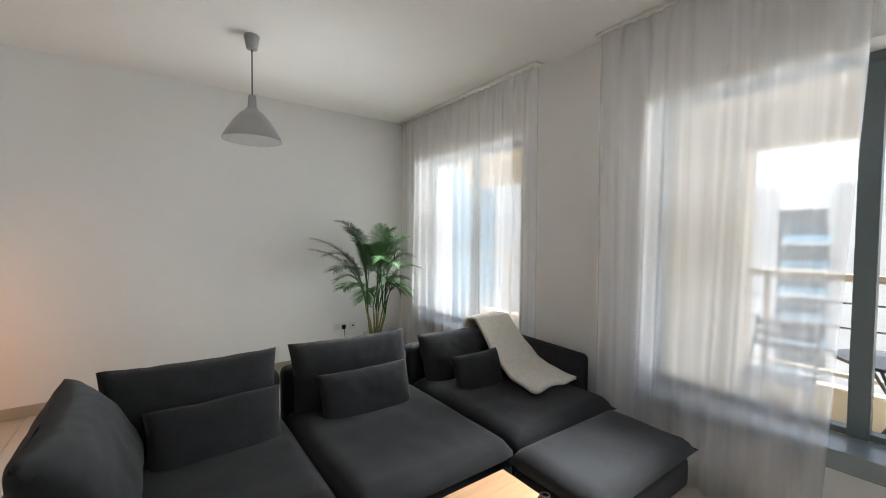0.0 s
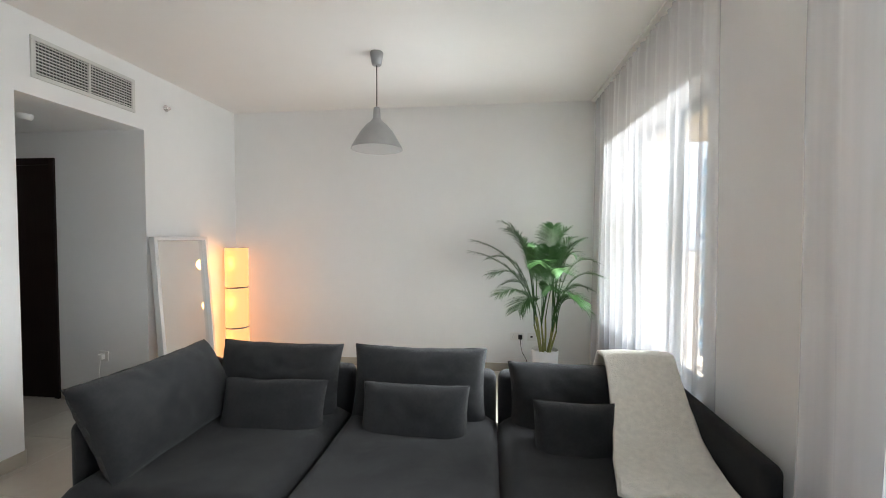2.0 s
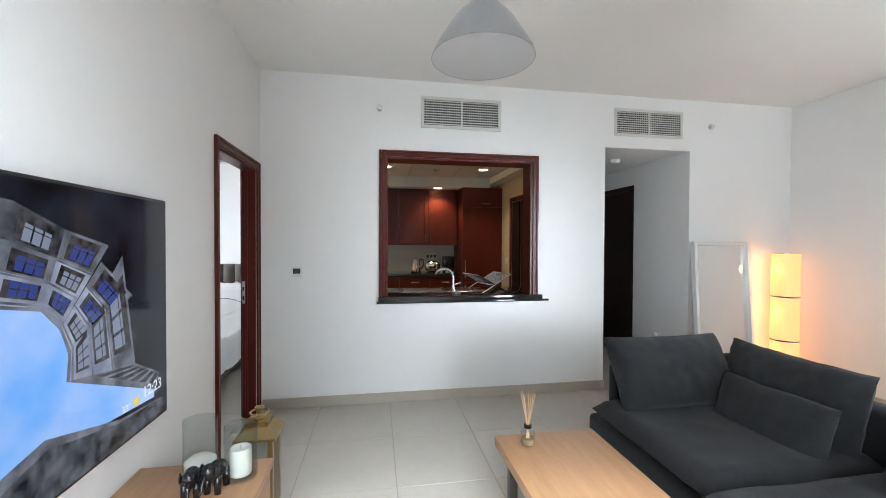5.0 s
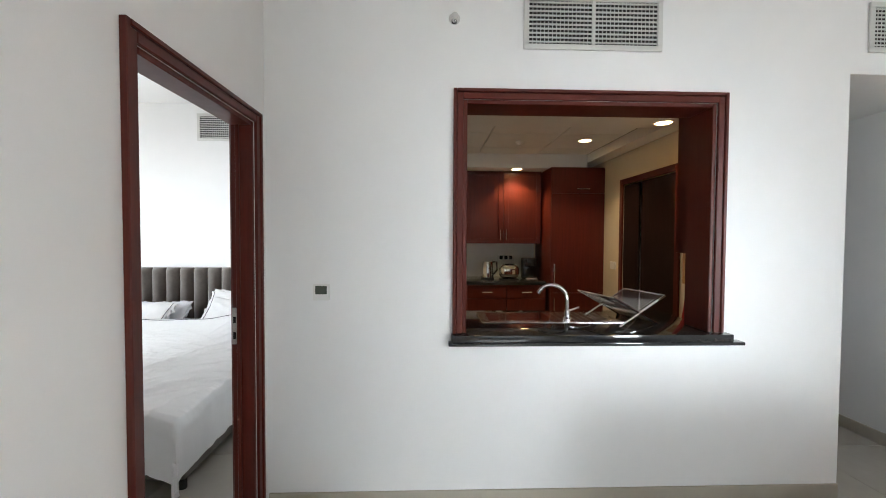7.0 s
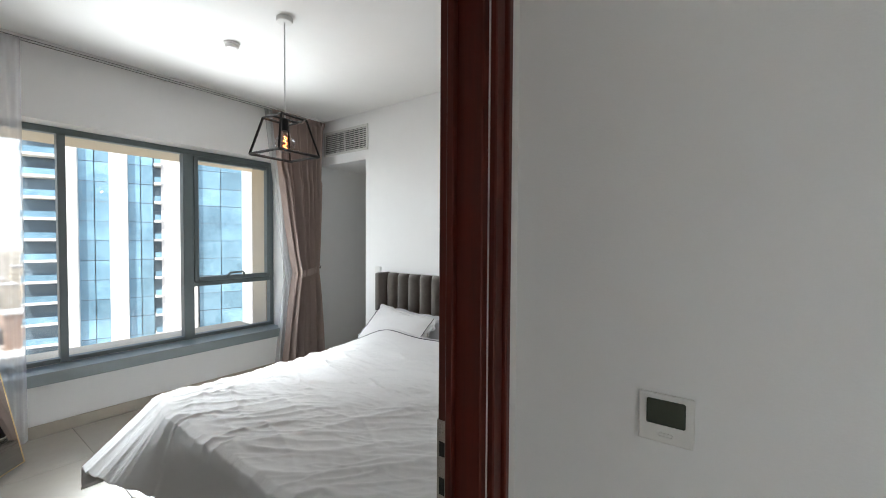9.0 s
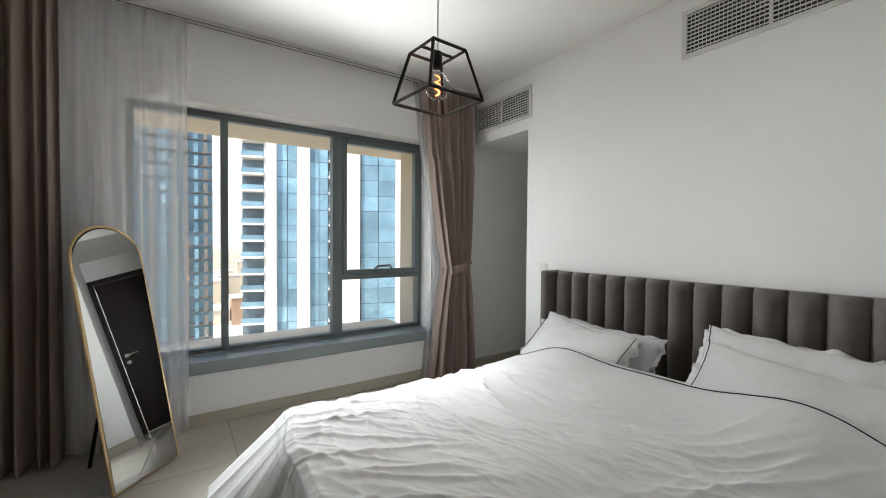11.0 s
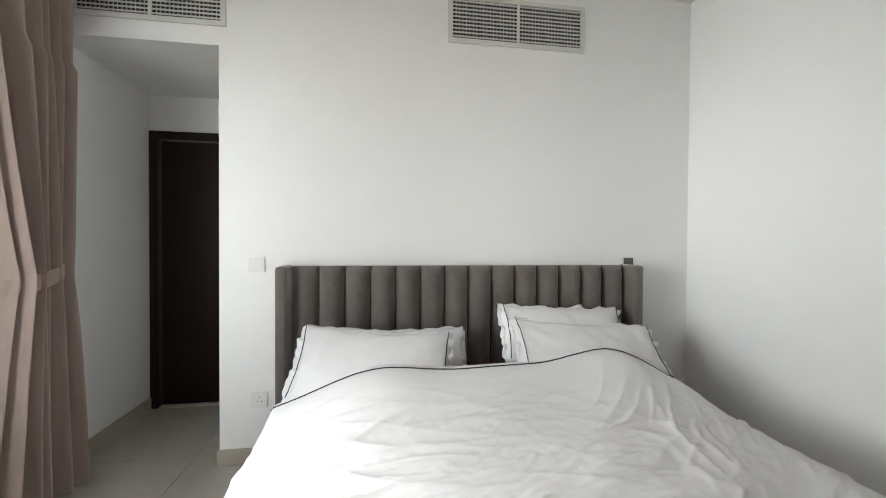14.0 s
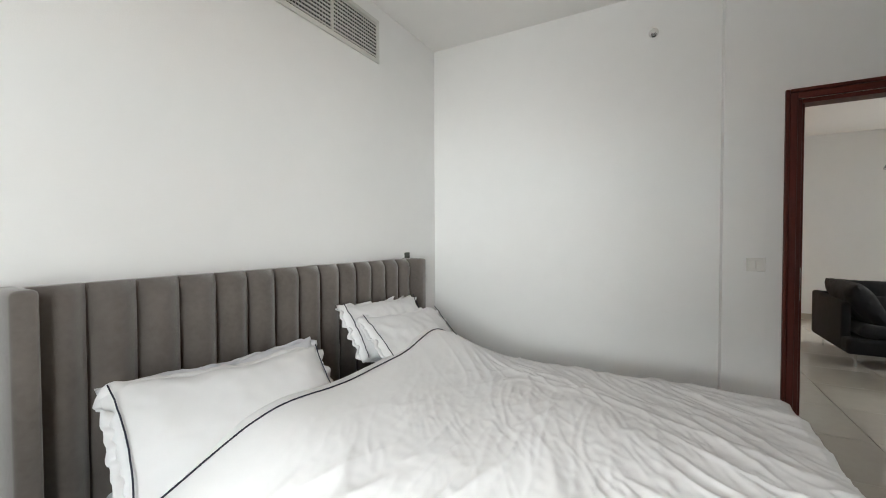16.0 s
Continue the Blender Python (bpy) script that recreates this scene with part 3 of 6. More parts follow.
# ---- soft goods ----
def cushion(w, h, t, m, seed=0, n=34, pull=0.05, wrinkle=0.006, power=0.5, ex=3.2):
    """Stuffed cushion: local x across, z up, y through it; pointed corners, domed faces, soft creases."""
    bm = bmesh.new()
    for s in (-1, 1):
        def fn(a, b, s=s):
            u, v = 2 * a - 1, 2 * b - 1
            dome = max(0.0, (1 - abs(u) ** ex) * (1 - abs(v) ** ex)) ** power
            x = u * w / 2 * (1 - pull * (1 - v * v) * abs(u) ** 2)
            z = v * h / 2 * (1 - pull * (1 - u * u) * abs(v) ** 2)
            p = Vector((x * 5 + seed * 7.3, z * 5, s * 2.0 + seed))
            crease = noise.noise(p) * wrinkle + noise.noise(p * 3.1) * wrinkle * 0.45
            edge = max(abs(u), abs(v))
            crease += wrinkle * 0.9 * edge ** 3 * max(0.0, 1 - 3 * abs(noise.noise(Vector((x * 14 + seed, z * 14, seed * 1.3)))))
            return m @ Vector((x, s * (t / 2 * dome + crease * dome + 0.004 * (dome > 0)), z + noise.noise(p * 1.7) * 0.006))
        grid(bm, n, n, fn)
    bmesh.ops.remove_doubles(bm, verts=bm.verts, dist=0.0016)
    return bm


def lay(x, y, z, rx=0, ry=0, rz=0):
    return pose(x, y, z, rx, ry, rz)


def drape(p0, p1, z0, z1, folds, amp, seed, nu=200, nv=24, narrow=None, head=0.09, out=(0, 1, 0)):
    """Hanging cloth between p0 and p1 (x, y), gathered at the head. narrow(v): how wide it is at height v, and where (0 bottom, 1 top)."""
    a, b = Vector((p0[0], p0[1], 0)), Vector((p1[0], p1[1], 0))
    o = Vector(out)
    rnd = random.Random(seed)
    ph = [rnd.uniform(0, 6.28) for _ in range(4)]

    def fn(u, v):
        wdt, cen = narrow(v) if narrow else (1.0, 0.5)
        uu = cen + (u - 0.5) * wdt
        base = a.lerp(b, uu)
        k = amp * (0.55 + 0.45 * (1 - v)) * (1.35 if wdt < 0.8 else 1)
        s = math.sin(2 * math.pi * folds * u + ph[0] + 0.9 * math.sin(2 * math.pi * 3 * u + ph[1]))
        d = k * s + 0.35 * k * math.sin(2 * math.pi * folds * 0.43 * u + ph[2] + 2 * v) + 0.02 * noise.noise(Vector((u * 6 + seed, v * 2, 0)))
        if v > 1 - head / (z1 - z0):
            d = 0.012 * math.sin(2 * math.pi * folds * 1.8 * u)
        return base + o * d + Vector((0, 0, z0 + (z1 - z0) * v + 0.006 * math.sin(2 * math.pi * folds * u + ph[3]) * (1 - v)))
    return grid(bmesh.new(), nu, nv, fn)


def sofa_module(x0, x1, label, left_arm=False, right_arm=False):
    """One seat unit: steel legs, upholstered base, low back, loose seat pad."""
    Y0, Y1 = 2.36 if left_arm else 2.26, 3.47
    t = thing("sofa_module", ((x0 + x1) / 2, 2.9, 0), label, "sofa", "modules of the corner sofa")
    part("base", bx(x0 + 0.003, Y0 + 0.02, 0.13, x1 - 0.003, Y1 - 0.02, 0.285, r=0.03, seg=3), M_SOFA, t)
    part("backrest", bx(x0 + 0.006, Y1 - 0.13, 0.2, x1 - 0.006, Y1, 0.645, r=0.05, seg=4), M_SOFA, t)
    ix0, ix1 = x0 + (0.085 if left_arm else 0.001), x1 - (0.085 if right_arm else 0.001)
    bm = bmesh.new()

    def pad(u, v, top):
        x = ix0 + (ix1 - ix0) * u
        y = Y0 + (Y1 - 0.12 - Y0) * v
        e = min(1, 14 * u, 14 * (1 - u)) ** 0.5 * min(1, 14 * v, 14 * (1 - v)) ** 0.5
        n = noise.noise(Vector((x * 3.1, y * 3.1, 4))) * 0.010 + noise.noise(Vector((x * 9, y * 7, 1))) * 0.005
        return Vector((x, y, (0.345 + (0.075 + n) * e) if top else (0.345 - 0.055 * e)))
    grid(bm, 26, 30, lambda u, v: pad(u, v, True))
    grid(bm, 26, 30, lambda u, v: pad(u, v, False))
    bmesh.ops.remove_doubles(bm, verts=bm.verts, dist=0.001)
    part("seat_cushion", bm, M_SOFA, t, smooth="all")
    for on, xa, xb in ((left_arm, x0, x0 + 0.08), (right_arm, x1 - 0.08, x1)):
        if on:
            bm = bx(xa, 2.52, 0.13, xb, Y1 - 0.005, 0.65, r=0.035, seg=4)
            for v in bm.verts:
                if v.co.z > 0.4:
                    f = max(0, (2.80 - v.co.y) / 0.28)
                    v.co.z -= 0.03 * f * f
            part("armrest", bm, M_SOFA, t)
    for lx in (x0 + 0.09, x1 - 0.09):
        for ly in (Y0 + 0.1, Y1 - 0.1):
            part("leg", tube(bmesh.new(), [(lx, ly, 0), (lx, ly, 0.135)], 0.010, 10), M_CHROME, t, "slim chrome leg")
    return t


sofa_module(1.08, 2.10, "charcoal fabric sofa end unit with armrest beside the coffee table", left_arm=True)
sofa_module(2.10, 2.985, "charcoal fabric armless sofa seat in the middle")
sofa_module(2.985, 4.0, "charcoal fabric sofa end unit with armrest by the window", right_arm=True)

# footstool in front of the window unit
fs = thing("footstool", (3.30, 1.98, 0), "charcoal fabric footstool pushed against the sofa", "footstool")
part("base", bx(2.90, 1.76, 0.15, 3.76, 2.22, 0.31, r=0.03, seg=3), M_SOFA, fs)
bm = bmesh.new()
for top in (True, False):
    def fpad(u, v, top=top):
        e = min(1, 12 * u, 12 * (1 - u)) ** 0.5 * min(1, 9 * v, 9 * (1 - v)) ** 0.5
        x, y = 2.875 + 0.905 * u, 1.73 + 0.51 * v
        return Vector((x, y, 0.355 + (0.065 + 0.012 * noise.noise(Vector((x * 4, y * 4, 2)))) * e if top else 0.355 - 0.05 * e))
    grid(bm, 26, 18, fpad)
bmesh.ops.remove_doubles(bm, verts=bm.verts, dist=0.001)
part("seat_cushion", bm, M_SOFA, fs, smooth="all")
for lx in (2.97, 3.69):
    for ly in (1.82, 2.15):
        part("leg", tube(bmesh.new(), [(lx, ly, 0), (lx, ly, 0.155)], 0.010, 10), M_CHROME, fs, "slim chrome leg")

# loose back cushions, lumbar cushions and the leaning end cushion
BACK = "large charcoal back cushion with creased top edge"
for k, (cx, w, top, tilt) in enumerate(((1.655, 0.80, 0.80, -14), (2.525, 0.80, 0.80, -14), (3.445, 0.80, 0.735, -20))):
    hgt = 0.44 if k < 2 else 0.42
    m = lay(cx, 3.27, top - hgt / 2 + 0.005, tilt, 0, 1.5 * (k - 1))
    single("back_cushion", cushion(w, hgt, 0.20, m, seed=k + 1, wrinkle=0.016), M_PILLOWG, BACK, "cushion", "back cushions of the sofa", smooth="all")
for k, (cx, w, cy, rz) in enumerate(((1.735, 0.60, 3.065, 4), (2.535, 0.60, 3.085, 0), (3.355, 0.40, 2.985, -3))):
    m = lay(cx, cy, (0.490, 0.490, 0.470)[k], -19, 0, rz)
    single("lumbar_cushion", cushion(w, 0.325, 0.15, m, seed=k + 11, wrinkle=0.010), M_PILLOWG, "small oblong charcoal cushion leaning on the back cushion", "cushion", "lumbar cushions of the sofa", smooth="all")
m = Matrix.Translation((1.275, 2.855, 0.605)) @ pose(0, 0, 0, 0, 0, 90) @ pose(0, 0, 0, -30, 0, 0)
single("end_cushion", cushion(0.84, 0.47, 0.22, m, seed=21, wrinkle=0.016), M_PILLOWG, "large charcoal cushion leaning against the end armrest", "cushion", smooth="all")

# fleece throw over the last back cushion
bm = bmesh.new()


def throw(u, v):
    """u across the throw, v along it from behind the cushion down to the seat."""
    line = [(3.44, 0.60), (3.38, 0.775), (3.30, 0.775), (3.22, 0.70), (3.10, 0.60), (2.95, 0.505), (2.80, 0.462), (2.56, 0.450)]
    f = v * (len(line) - 1)
    i = min(int(f), len(line) - 2)
    y = line[i][0] + (line[i + 1][0] - line[i][0]) * (f - i)
    z = line[i][1] + (line[i + 1][1] - line[i][1]) * (f - i)
    w = 0.40 - 0.05 * math.sin(math.pi * v) + 0.04 * v
    cx = 3.745 - 0.10 * v * v + 0.03 * math.sin(3 * v)
    x = cx + (u - 0.5) * w
    z += 0.012 * noise.noise(Vector((x * 9, y * 7, 0.3))) + 0.008 * math.sin(u * 11 + v * 3) * v
    return Vector((x, y - 0.02 * u * v, z + 0.005))


grid(bm, 26, 60, throw)
th = single("throw_blanket", bm, M_THROW, "cream fleece throw draped over the sofa cushion", "blanket", smooth="all")
md = th.modifiers.new("thickness", "SOLIDIFY")
md.thickness, md.offset = 0.022, 1.0

# ---- coffee table ----
ct = thing("coffee_table", (2.16, 1.82, 0), "oak laminate coffee table with dark metal legs", "table")
part("tabletop", bx(1.63, 1.555, 0.405, 2.70, 2.085, 0.452, r=0.004, seg=2), M_OAK, ct)
for lx in (1.72, 2.61):
    for ly in (1.62, 2.02):
        part("leg", bx(lx - 0.02, ly - 0.02, 0, lx + 0.02, ly + 0.02, 0.4045, r=0.003, seg=1), M_GREYLEG, ct)
part("shelf", bx(1.70, 1.60, 0.13, 2.63, 2.04, 0.15, r=0.003, seg=1), M_OAK, ct)
rd = thing("reed_diffuser", (1.735, 1.69, 0.452), "glass reed diffuser with pale wooden sticks on the table", "diffuser")
part("bottle", lathe(bmesh.new(), [(0.030, 0), (0.034, 0.004), (0.034, 0.060), (0.028, 0.070), (0.016, 0.074), (0.016, 0.088)], (1.735, 1.69, 0.4525), 24), M_VASE, rd, "clear glass bottle")
part("oil", lathe(bmesh.new(), [(0.029, 0.004), (0.030, 0.03), (0.0, 0.031)], (1.735, 1.69, 0.4525), 20), M_OIL, rd, "amber scent oil")
part("collar", lathe(bmesh.new(), [(0.018, 0.080), (0.019, 0.082), (0.019, 0.094), (0.010, 0.096)], (1.735, 1.69, 0.4525), 20), M_BLACKPL, rd, "black collar")
for k in range(7):
    a = 2 * math.pi * k / 7
    part("stick", tube(bmesh.new(), [(1.735 - 0.012 * math.cos(a), 1.69 - 0.012 * math.sin(a), 0.46), (1.735 + 0.036 * math.cos(a), 1.69 + 0.036 * math.sin(a), 0.695 + 0.008 * (k % 3))], 0.0022, 6), M_REED, rd)
single("black_bottle", lathe(bmesh.new(), [(0.024, 0), (0.026, 0.004), (0.026, 0.05), (0.020, 0.056), (0.020, 0.066), (0.014, 0.066), (0.013, 0.058), (0.0, 0.056)], (2.63, 1.80, 0.4525), 24), M_BLACKPL, "small open black pot on the coffee table corner", "pot")

# ---- television and sideboard ----
TX0, TX1, TZ0, TZ1 = 1.635, 3.265, 0.683, 1.605
tv = thing("television", (2.45, 0.03, 1.14), "large wall-mounted television showing a courtyard photo", "television")
part("casing", bx(TX0, 0.012, TZ0, TX1, 0.056, TZ1, r=0.006, seg=2), M_BLACKPL, tv)
part("mount", bx(2.2, 0.0, 0.95, 2.7, 0.0115, 1.35), M_BLACKMET, tv)
SY = 0.0575
SW, SH = TX1 - TX0 - 0.024, TZ1 - TZ0 - 0.024


def screen_poly(name, pts, material, layer, label=""):
    """A flat patch of the picture; u from the picture's left (far from the door) to its right, v from the bottom, both 0 to 1."""
    bm = bmesh.new()
    bm.faces.new([bm.verts.new((TX1 - 0.012 - u * SW, SY + 0.0004 * layer, TZ0 + 0.012 + v * SH)) for u, v in pts])
    return part(name, bm, material, tv, label, smooth=False)


GLOW = 0.26
S_BLACK = emit("screen_black", (0.004, 0.004, 0.006), GLOW)
S_SKY = emit("screen_sky", (0.24, 0.46, 0.86), GLOW)
S_STONE = emit("screen_stone", (0.40, 0.44, 0.55), GLOW)
S_STONE2 = emit("screen_stone_shade", (0.17, 0.18, 0.22), GLOW)
S_RECESS = emit("screen_recess", (0.030, 0.028, 0.035), GLOW)
S_BLUE = emit("screen_blue_glass", (0.035, 0.055, 0.22), GLOW)
S_PALE = emit("screen_pale_glass", (0.20, 0.23, 0.30), GLOW)
S_WHITE = emit("screen_white", (0.75, 0.78, 0.82), GLOW)
S_YEL = emit("screen_yellow", (0.8, 0.6, 0.05), GLOW)
S_DARK = emit("screen_roof", (0.05, 0.055, 0.065), GLOW)


def mottle(m, c0, c1, scale):
    """Soft patches of two colours in the shown picture."""
    n, link = m.node_tree.nodes, m.node_tree.links.new
    geo, nz, rp = n.new("ShaderNodeNewGeometry"), n.new("ShaderNodeTexNoise"), n.new("ShaderNodeValToRGB")
    nz.inputs["Scale"].default_value, nz.inputs["Detail"].default_value = scale, 5
    rp.color_ramp.elements[0].position, rp.color_ramp.elements[1].position = 0.36, 0.66
    rp.color_ramp.elements[0].color, rp.color_ramp.elements[1].color = (*c0, 1), (*c1, 1)
    link(geo.outputs["Position"], nz.inputs["Vector"])
    link(nz.outputs[0], rp.inputs[0])
    link(rp.outputs[0], n["Principled BSDF"].inputs["Emission Color"])


for mm in (S_BLACK, S_SKY, S_STONE, S_STONE2, S_RECESS, S_BLUE, S_PALE, S_WHITE, S_YEL, S_DARK):
    mm.node_tree.nodes["Principled BSDF"].inputs["Base Color"].default_value = (0.004, 0.004, 0.004, 1)
    mm.node_tree.nodes["Principled BSDF"].inputs["Roughness"].default_value = 0.08
    mm.node_tree.nodes["Principled BSDF"].inputs["Specular IOR Level"].default_value = 0.3
mottle(S_SKY, (0.13, 0.38, 0.86), (0.46, 0.58, 0.86), 2.6)
mottle(S_STONE, (0.16, 0.18, 0.24), (0.44, 0.48, 0.58), 9)
mottle(S_STONE2, (0.07, 0.075, 0.09), (0.20, 0.21, 0.25), 14)
mottle(S_DARK, (0.010, 0.011, 0.014), (0.11, 0.115, 0.13), 16)
mottle(S_RECESS, (0.006, 0.006, 0.008), (0.07, 0.065, 0.07), 30)
mottle(S_BLACK, (0.003, 0.003, 0.004), (0.016, 0.018, 0.028), 5)
screen_poly("screen", [(0, 0), (1, 0), (1, 1), (0, 1)], S_BLACK, 0, "glossy picture screen")
screen_poly("picture_sky", [(0, 0), (0.60, 0), (0.72, 0.13), (0.94, 0.10), (0.94, 0.14), (0.65, 0.35), (0.655, 0.44), (0.635, 0.53), (0.596, 0.60), (0.53, 0.635), (0.35, 0.64), (0.2, 0.60), (0.08, 0.5), (0, 0.42)], S_SKY, 1)
screen_poly("picture_roof", [(0.36, 0.0), (0.97, 0.0), (0.985, 0.075), (0.80, 0.105), (0.60, 0.20), (0.52, 0.165)], S_DARK, 2)
screen_poly("picture_roof_edge", [(0.36, 0.0), (0.52, 0.165), (0.60, 0.20), (0.80, 0.105), (0.985, 0.075), (0.80, 0.09), (0.605, 0.165), (0.53, 0.13), (0.40, 0.0)], S_STONE2, 3)
INNER = [(0.0, 0.42), (0.08, 0.50), (0.20, 0.60), (0.35, 0.64), (0.50, 0.637), (0.596, 0.60), (0.635, 0.53), (0.655, 0.44), (0.65, 0.35), (0.94, 0.135)]
OUTER = [(0.0, 0.72), (0.06, 0.80), (0.17, 0.93), (0.34, 0.97), (0.545, 0.93), (0.650, 0.855), (0.745, 0.74), (0.815, 0.76), (0.860, 0.30), (0.965, 0.20)]
OUTER2 = OUTER[:6] + [(0.77, 0.80), (0.852, 0.59), (0.860, 0.30), (0.965, 0.20)]


def picture_quad(name, A, B, C, D, s0, s1, t0, t1, material, layer):
    """Patch of a house wing: s along its cornice, t away from it."""
    def at(s, t):
        p = [A[i] * (1 - s) + B[i] * s for i in (0, 1)]
        q = [C[i] * (1 - s) + D[i] * s for i in (0, 1)]
        return tuple(p[i] * (1 - t) + q[i] * t for i in (0, 1))
    screen_poly(name, [at(s0, t0), at(s1, t0), at(s1, t1), at(s0, t1)], material, layer)


for k in range(9):
    A, B, C, D = INNER[k], INNER[k + 1], OUTER[k], OUTER2[k + 1]
    low = k == 8
    pq = lambda nm, s0, s1, t0, t1, m, layer: picture_quad(nm, A, B, C, D, s0, s1, t0, t1, m, layer)
    for t0, t1, m in ((0, 0.34, S_STONE), (0.34, 0.63, S_STONE if k > 4 else S_STONE2), (0.63, 1, S_DARK if k < 5 else S_STONE2)):
        pq("picture_facade", 0, 1, t0, t1, S_STONE2 if low else m, 3)
    pq("picture_cornice", 0, 1, 0, 0.035, S_STONE2, 4)
    pq("picture_cornice", 0, 1, 0.05, 0.075, S_STONE2, 4)
    pq("picture_string_course", 0, 1, 0.315, 0.335, S_STONE2, 4)
    pq("picture_string_course", 0, 1, 0.60, 0.625, S_STONE2, 4)
    if low:
        for j in range(6):
            pq("picture_window", 0.06 + 0.16 * j, 0.15 + 0.16 * j, 0.30, 0.90, S_RECESS, 5)
        continue
    for j, (t0, t1) in enumerate(((0.11, 0.28), (0.36, 0.58), (0.66, 0.96))):
        pq("picture_recess", 0.14, 0.84, t0, t1, S_RECESS, 5)
        pane = S_PALE if (k + j) % 3 == 0 or k == 7 else S_BLUE
        pq("picture_window", 0.26, 0.78, t0 + 0.02, t1 - 0.05 * j, pane, 6)
        for f in (0.41, 0.60):
            pq("picture_glazing_bar", f, f + 0.035, t0 + 0.02, t1 - 0.05 * j, S_RECESS, 7)
        pq("picture_glazing_bar", 0.26, 0.78, (t0 + t1) / 2, (t0 + t1) / 2 + 0.012, S_RECESS, 7)
screen_poly("picture_weather_icon", [(0.862 + 0.011 * math.cos(a), 0.135 + 0.019 * math.sin(a)) for a in [2 * math.pi * k / 16 for k in range(16)]], S_YEL, 7, "yellow weather symbol")


def screen_text(text, u, v, size):
    x, z = TX1 - 0.012 - u * SW, TZ0 + 0.012 + v * SH
    lettering(text, size, Matrix.Translation((x, SY + 0.0045, z)) @ Euler((radians(90), 0, radians(180))).to_matrix().to_4x4(), S_WHITE, tv, "white digits")


screen_text("12:23", 0.885, 0.13, 0.062)
screen_text("33°", 0.805, 0.12, 0.036)

sb = thing("sideboard", (2.6, 0.28, 0), "long low oak sideboard under the television", "sideboard")
part("body", bx(1.77, 0.015, 0.06, 3.45, 0.50, 0.468, r=0.003, seg=1), M_OAK, sb)
part("top", bx(1.76, 0.013, 0.4685, 3.46, 0.53, 0.50, r=0.004, seg=2), M_OAK, sb)
part("plinth", bx(1.80, 0.03, 0, 3.42, 0.47, 0.0595), M_GREYLEG, sb)
for k in range(4):
    d = part("door", bx(1.775 + 0.4195 * k, 0.501, 0.07, 2.188 + 0.4195 * k, 0.519, 0.462, r=0.003, seg=1), M_OAK, sb)
    part("knob", tube(bmesh.new(), [(2.15 + 0.4195 * k, 0.519, 0.36), (2.15 + 0.4195 * k, 0.54, 0.36)], 0.011, 12), M_BLACKMET, d)

for (gx, gy, hh) in ((1.835, 0.27, 0.215), (1.88, 0.435, 0.20)):
    gv = thing("glass_hurricane", (gx, gy, 0.5), "clear glass cylinder candle holder on the sideboard", "vase", "glass cylinders on the sideboard")
    r = 0.062
    part("cylinder", lathe(bmesh.new(), [(0.0, 0.0), (r, 0.0), (r, hh), (r - 0.003, hh), (r - 0.003, 0.008), (0.0, 0.008)], (gx, gy, 0.501), 40), M_VASE, gv)
    part("rim", lathe(bmesh.new(), [(r - 0.0035, hh - 0.001), (r + 0.0006, hh - 0.001), (r + 0.0006, hh + 0.002), (r - 0.0035, hh + 0.002)], (gx, gy, 0.501), 40), M_VASE, gv, "bright glass rim")
single("candle", lathe(bmesh.new(), [(0.0, 0.0), (0.038, 0.0), (0.040, 0.004), (0.040, 0.098), (0.036, 0.104), (0.020, 0.098), (0.003, 0.097), (0.002, 0.112), (0.0, 0.112)], (1.88, 0.435, 0.5105), 32), M_WAX, "thick ivory pillar candle inside the glass", "candle")
single("wax_pebbles", lathe(bmesh.new(), [(0.0, 0.0), (0.055, 0.0), (0.058, 0.04), (0.04, 0.055), (0.0, 0.06)], (1.835, 0.27, 0.5105), 24), M_WAX, "white filling in the empty glass cylinder", "filling")


def elephant(x, y, s, turn):
    """A small smooth animal figurine, one plain mesh."""
    bm = bmesh.new()
    m = Matrix.Translation((x, y, 0.5005)) @ pose(0, 0, 0, 0, 0, turn) @ Matrix.Scale(s, 4)

    def ball(cx, cy, cz, rx, ry, rz):
        bmesh.ops.create_uvsphere(bm, u_segments=16, v_segments=10, radius=1, matrix=m @ Matrix.Translation((cx, cy, cz)) @ Matrix.Diagonal((rx, ry, rz, 1)))
    ball(0, 0, 0.085, 0.06, 0.042, 0.045)
    ball(0.062, 0, 0.115, 0.032, 0.030, 0.034)
    for sx in (-0.035, 0.035):
        for sy in (-0.024, 0.024):
            tube(bm, [m @ Vector((sx, sy, 0.0)), m @ Vector((sx, sy, 0.08))], 0.015 * s, 10)
    for sy in (-0.036, 0.036):
        ball(0.055, sy, 0.118, 0.018, 0.006, 0.026)
    tube(bm, [m @ Vector(p) for p in ((0.088, 0, 0.11), (0.11, 0, 0.085), (0.115, 0, 0.06), (0.128, 0, 0.05))], 0.010 * s, 10, 0.005 * s)
    return single("animal_figurine", bm, M_BLACKPL, "small glossy black animal figurine on the sideboard", "figurine", "black figurines on the sideboard", smooth="all")


elephant(1.985, 0.30, 0.78, 15)
elephant(1.955, 0.375, 0.82, -10)

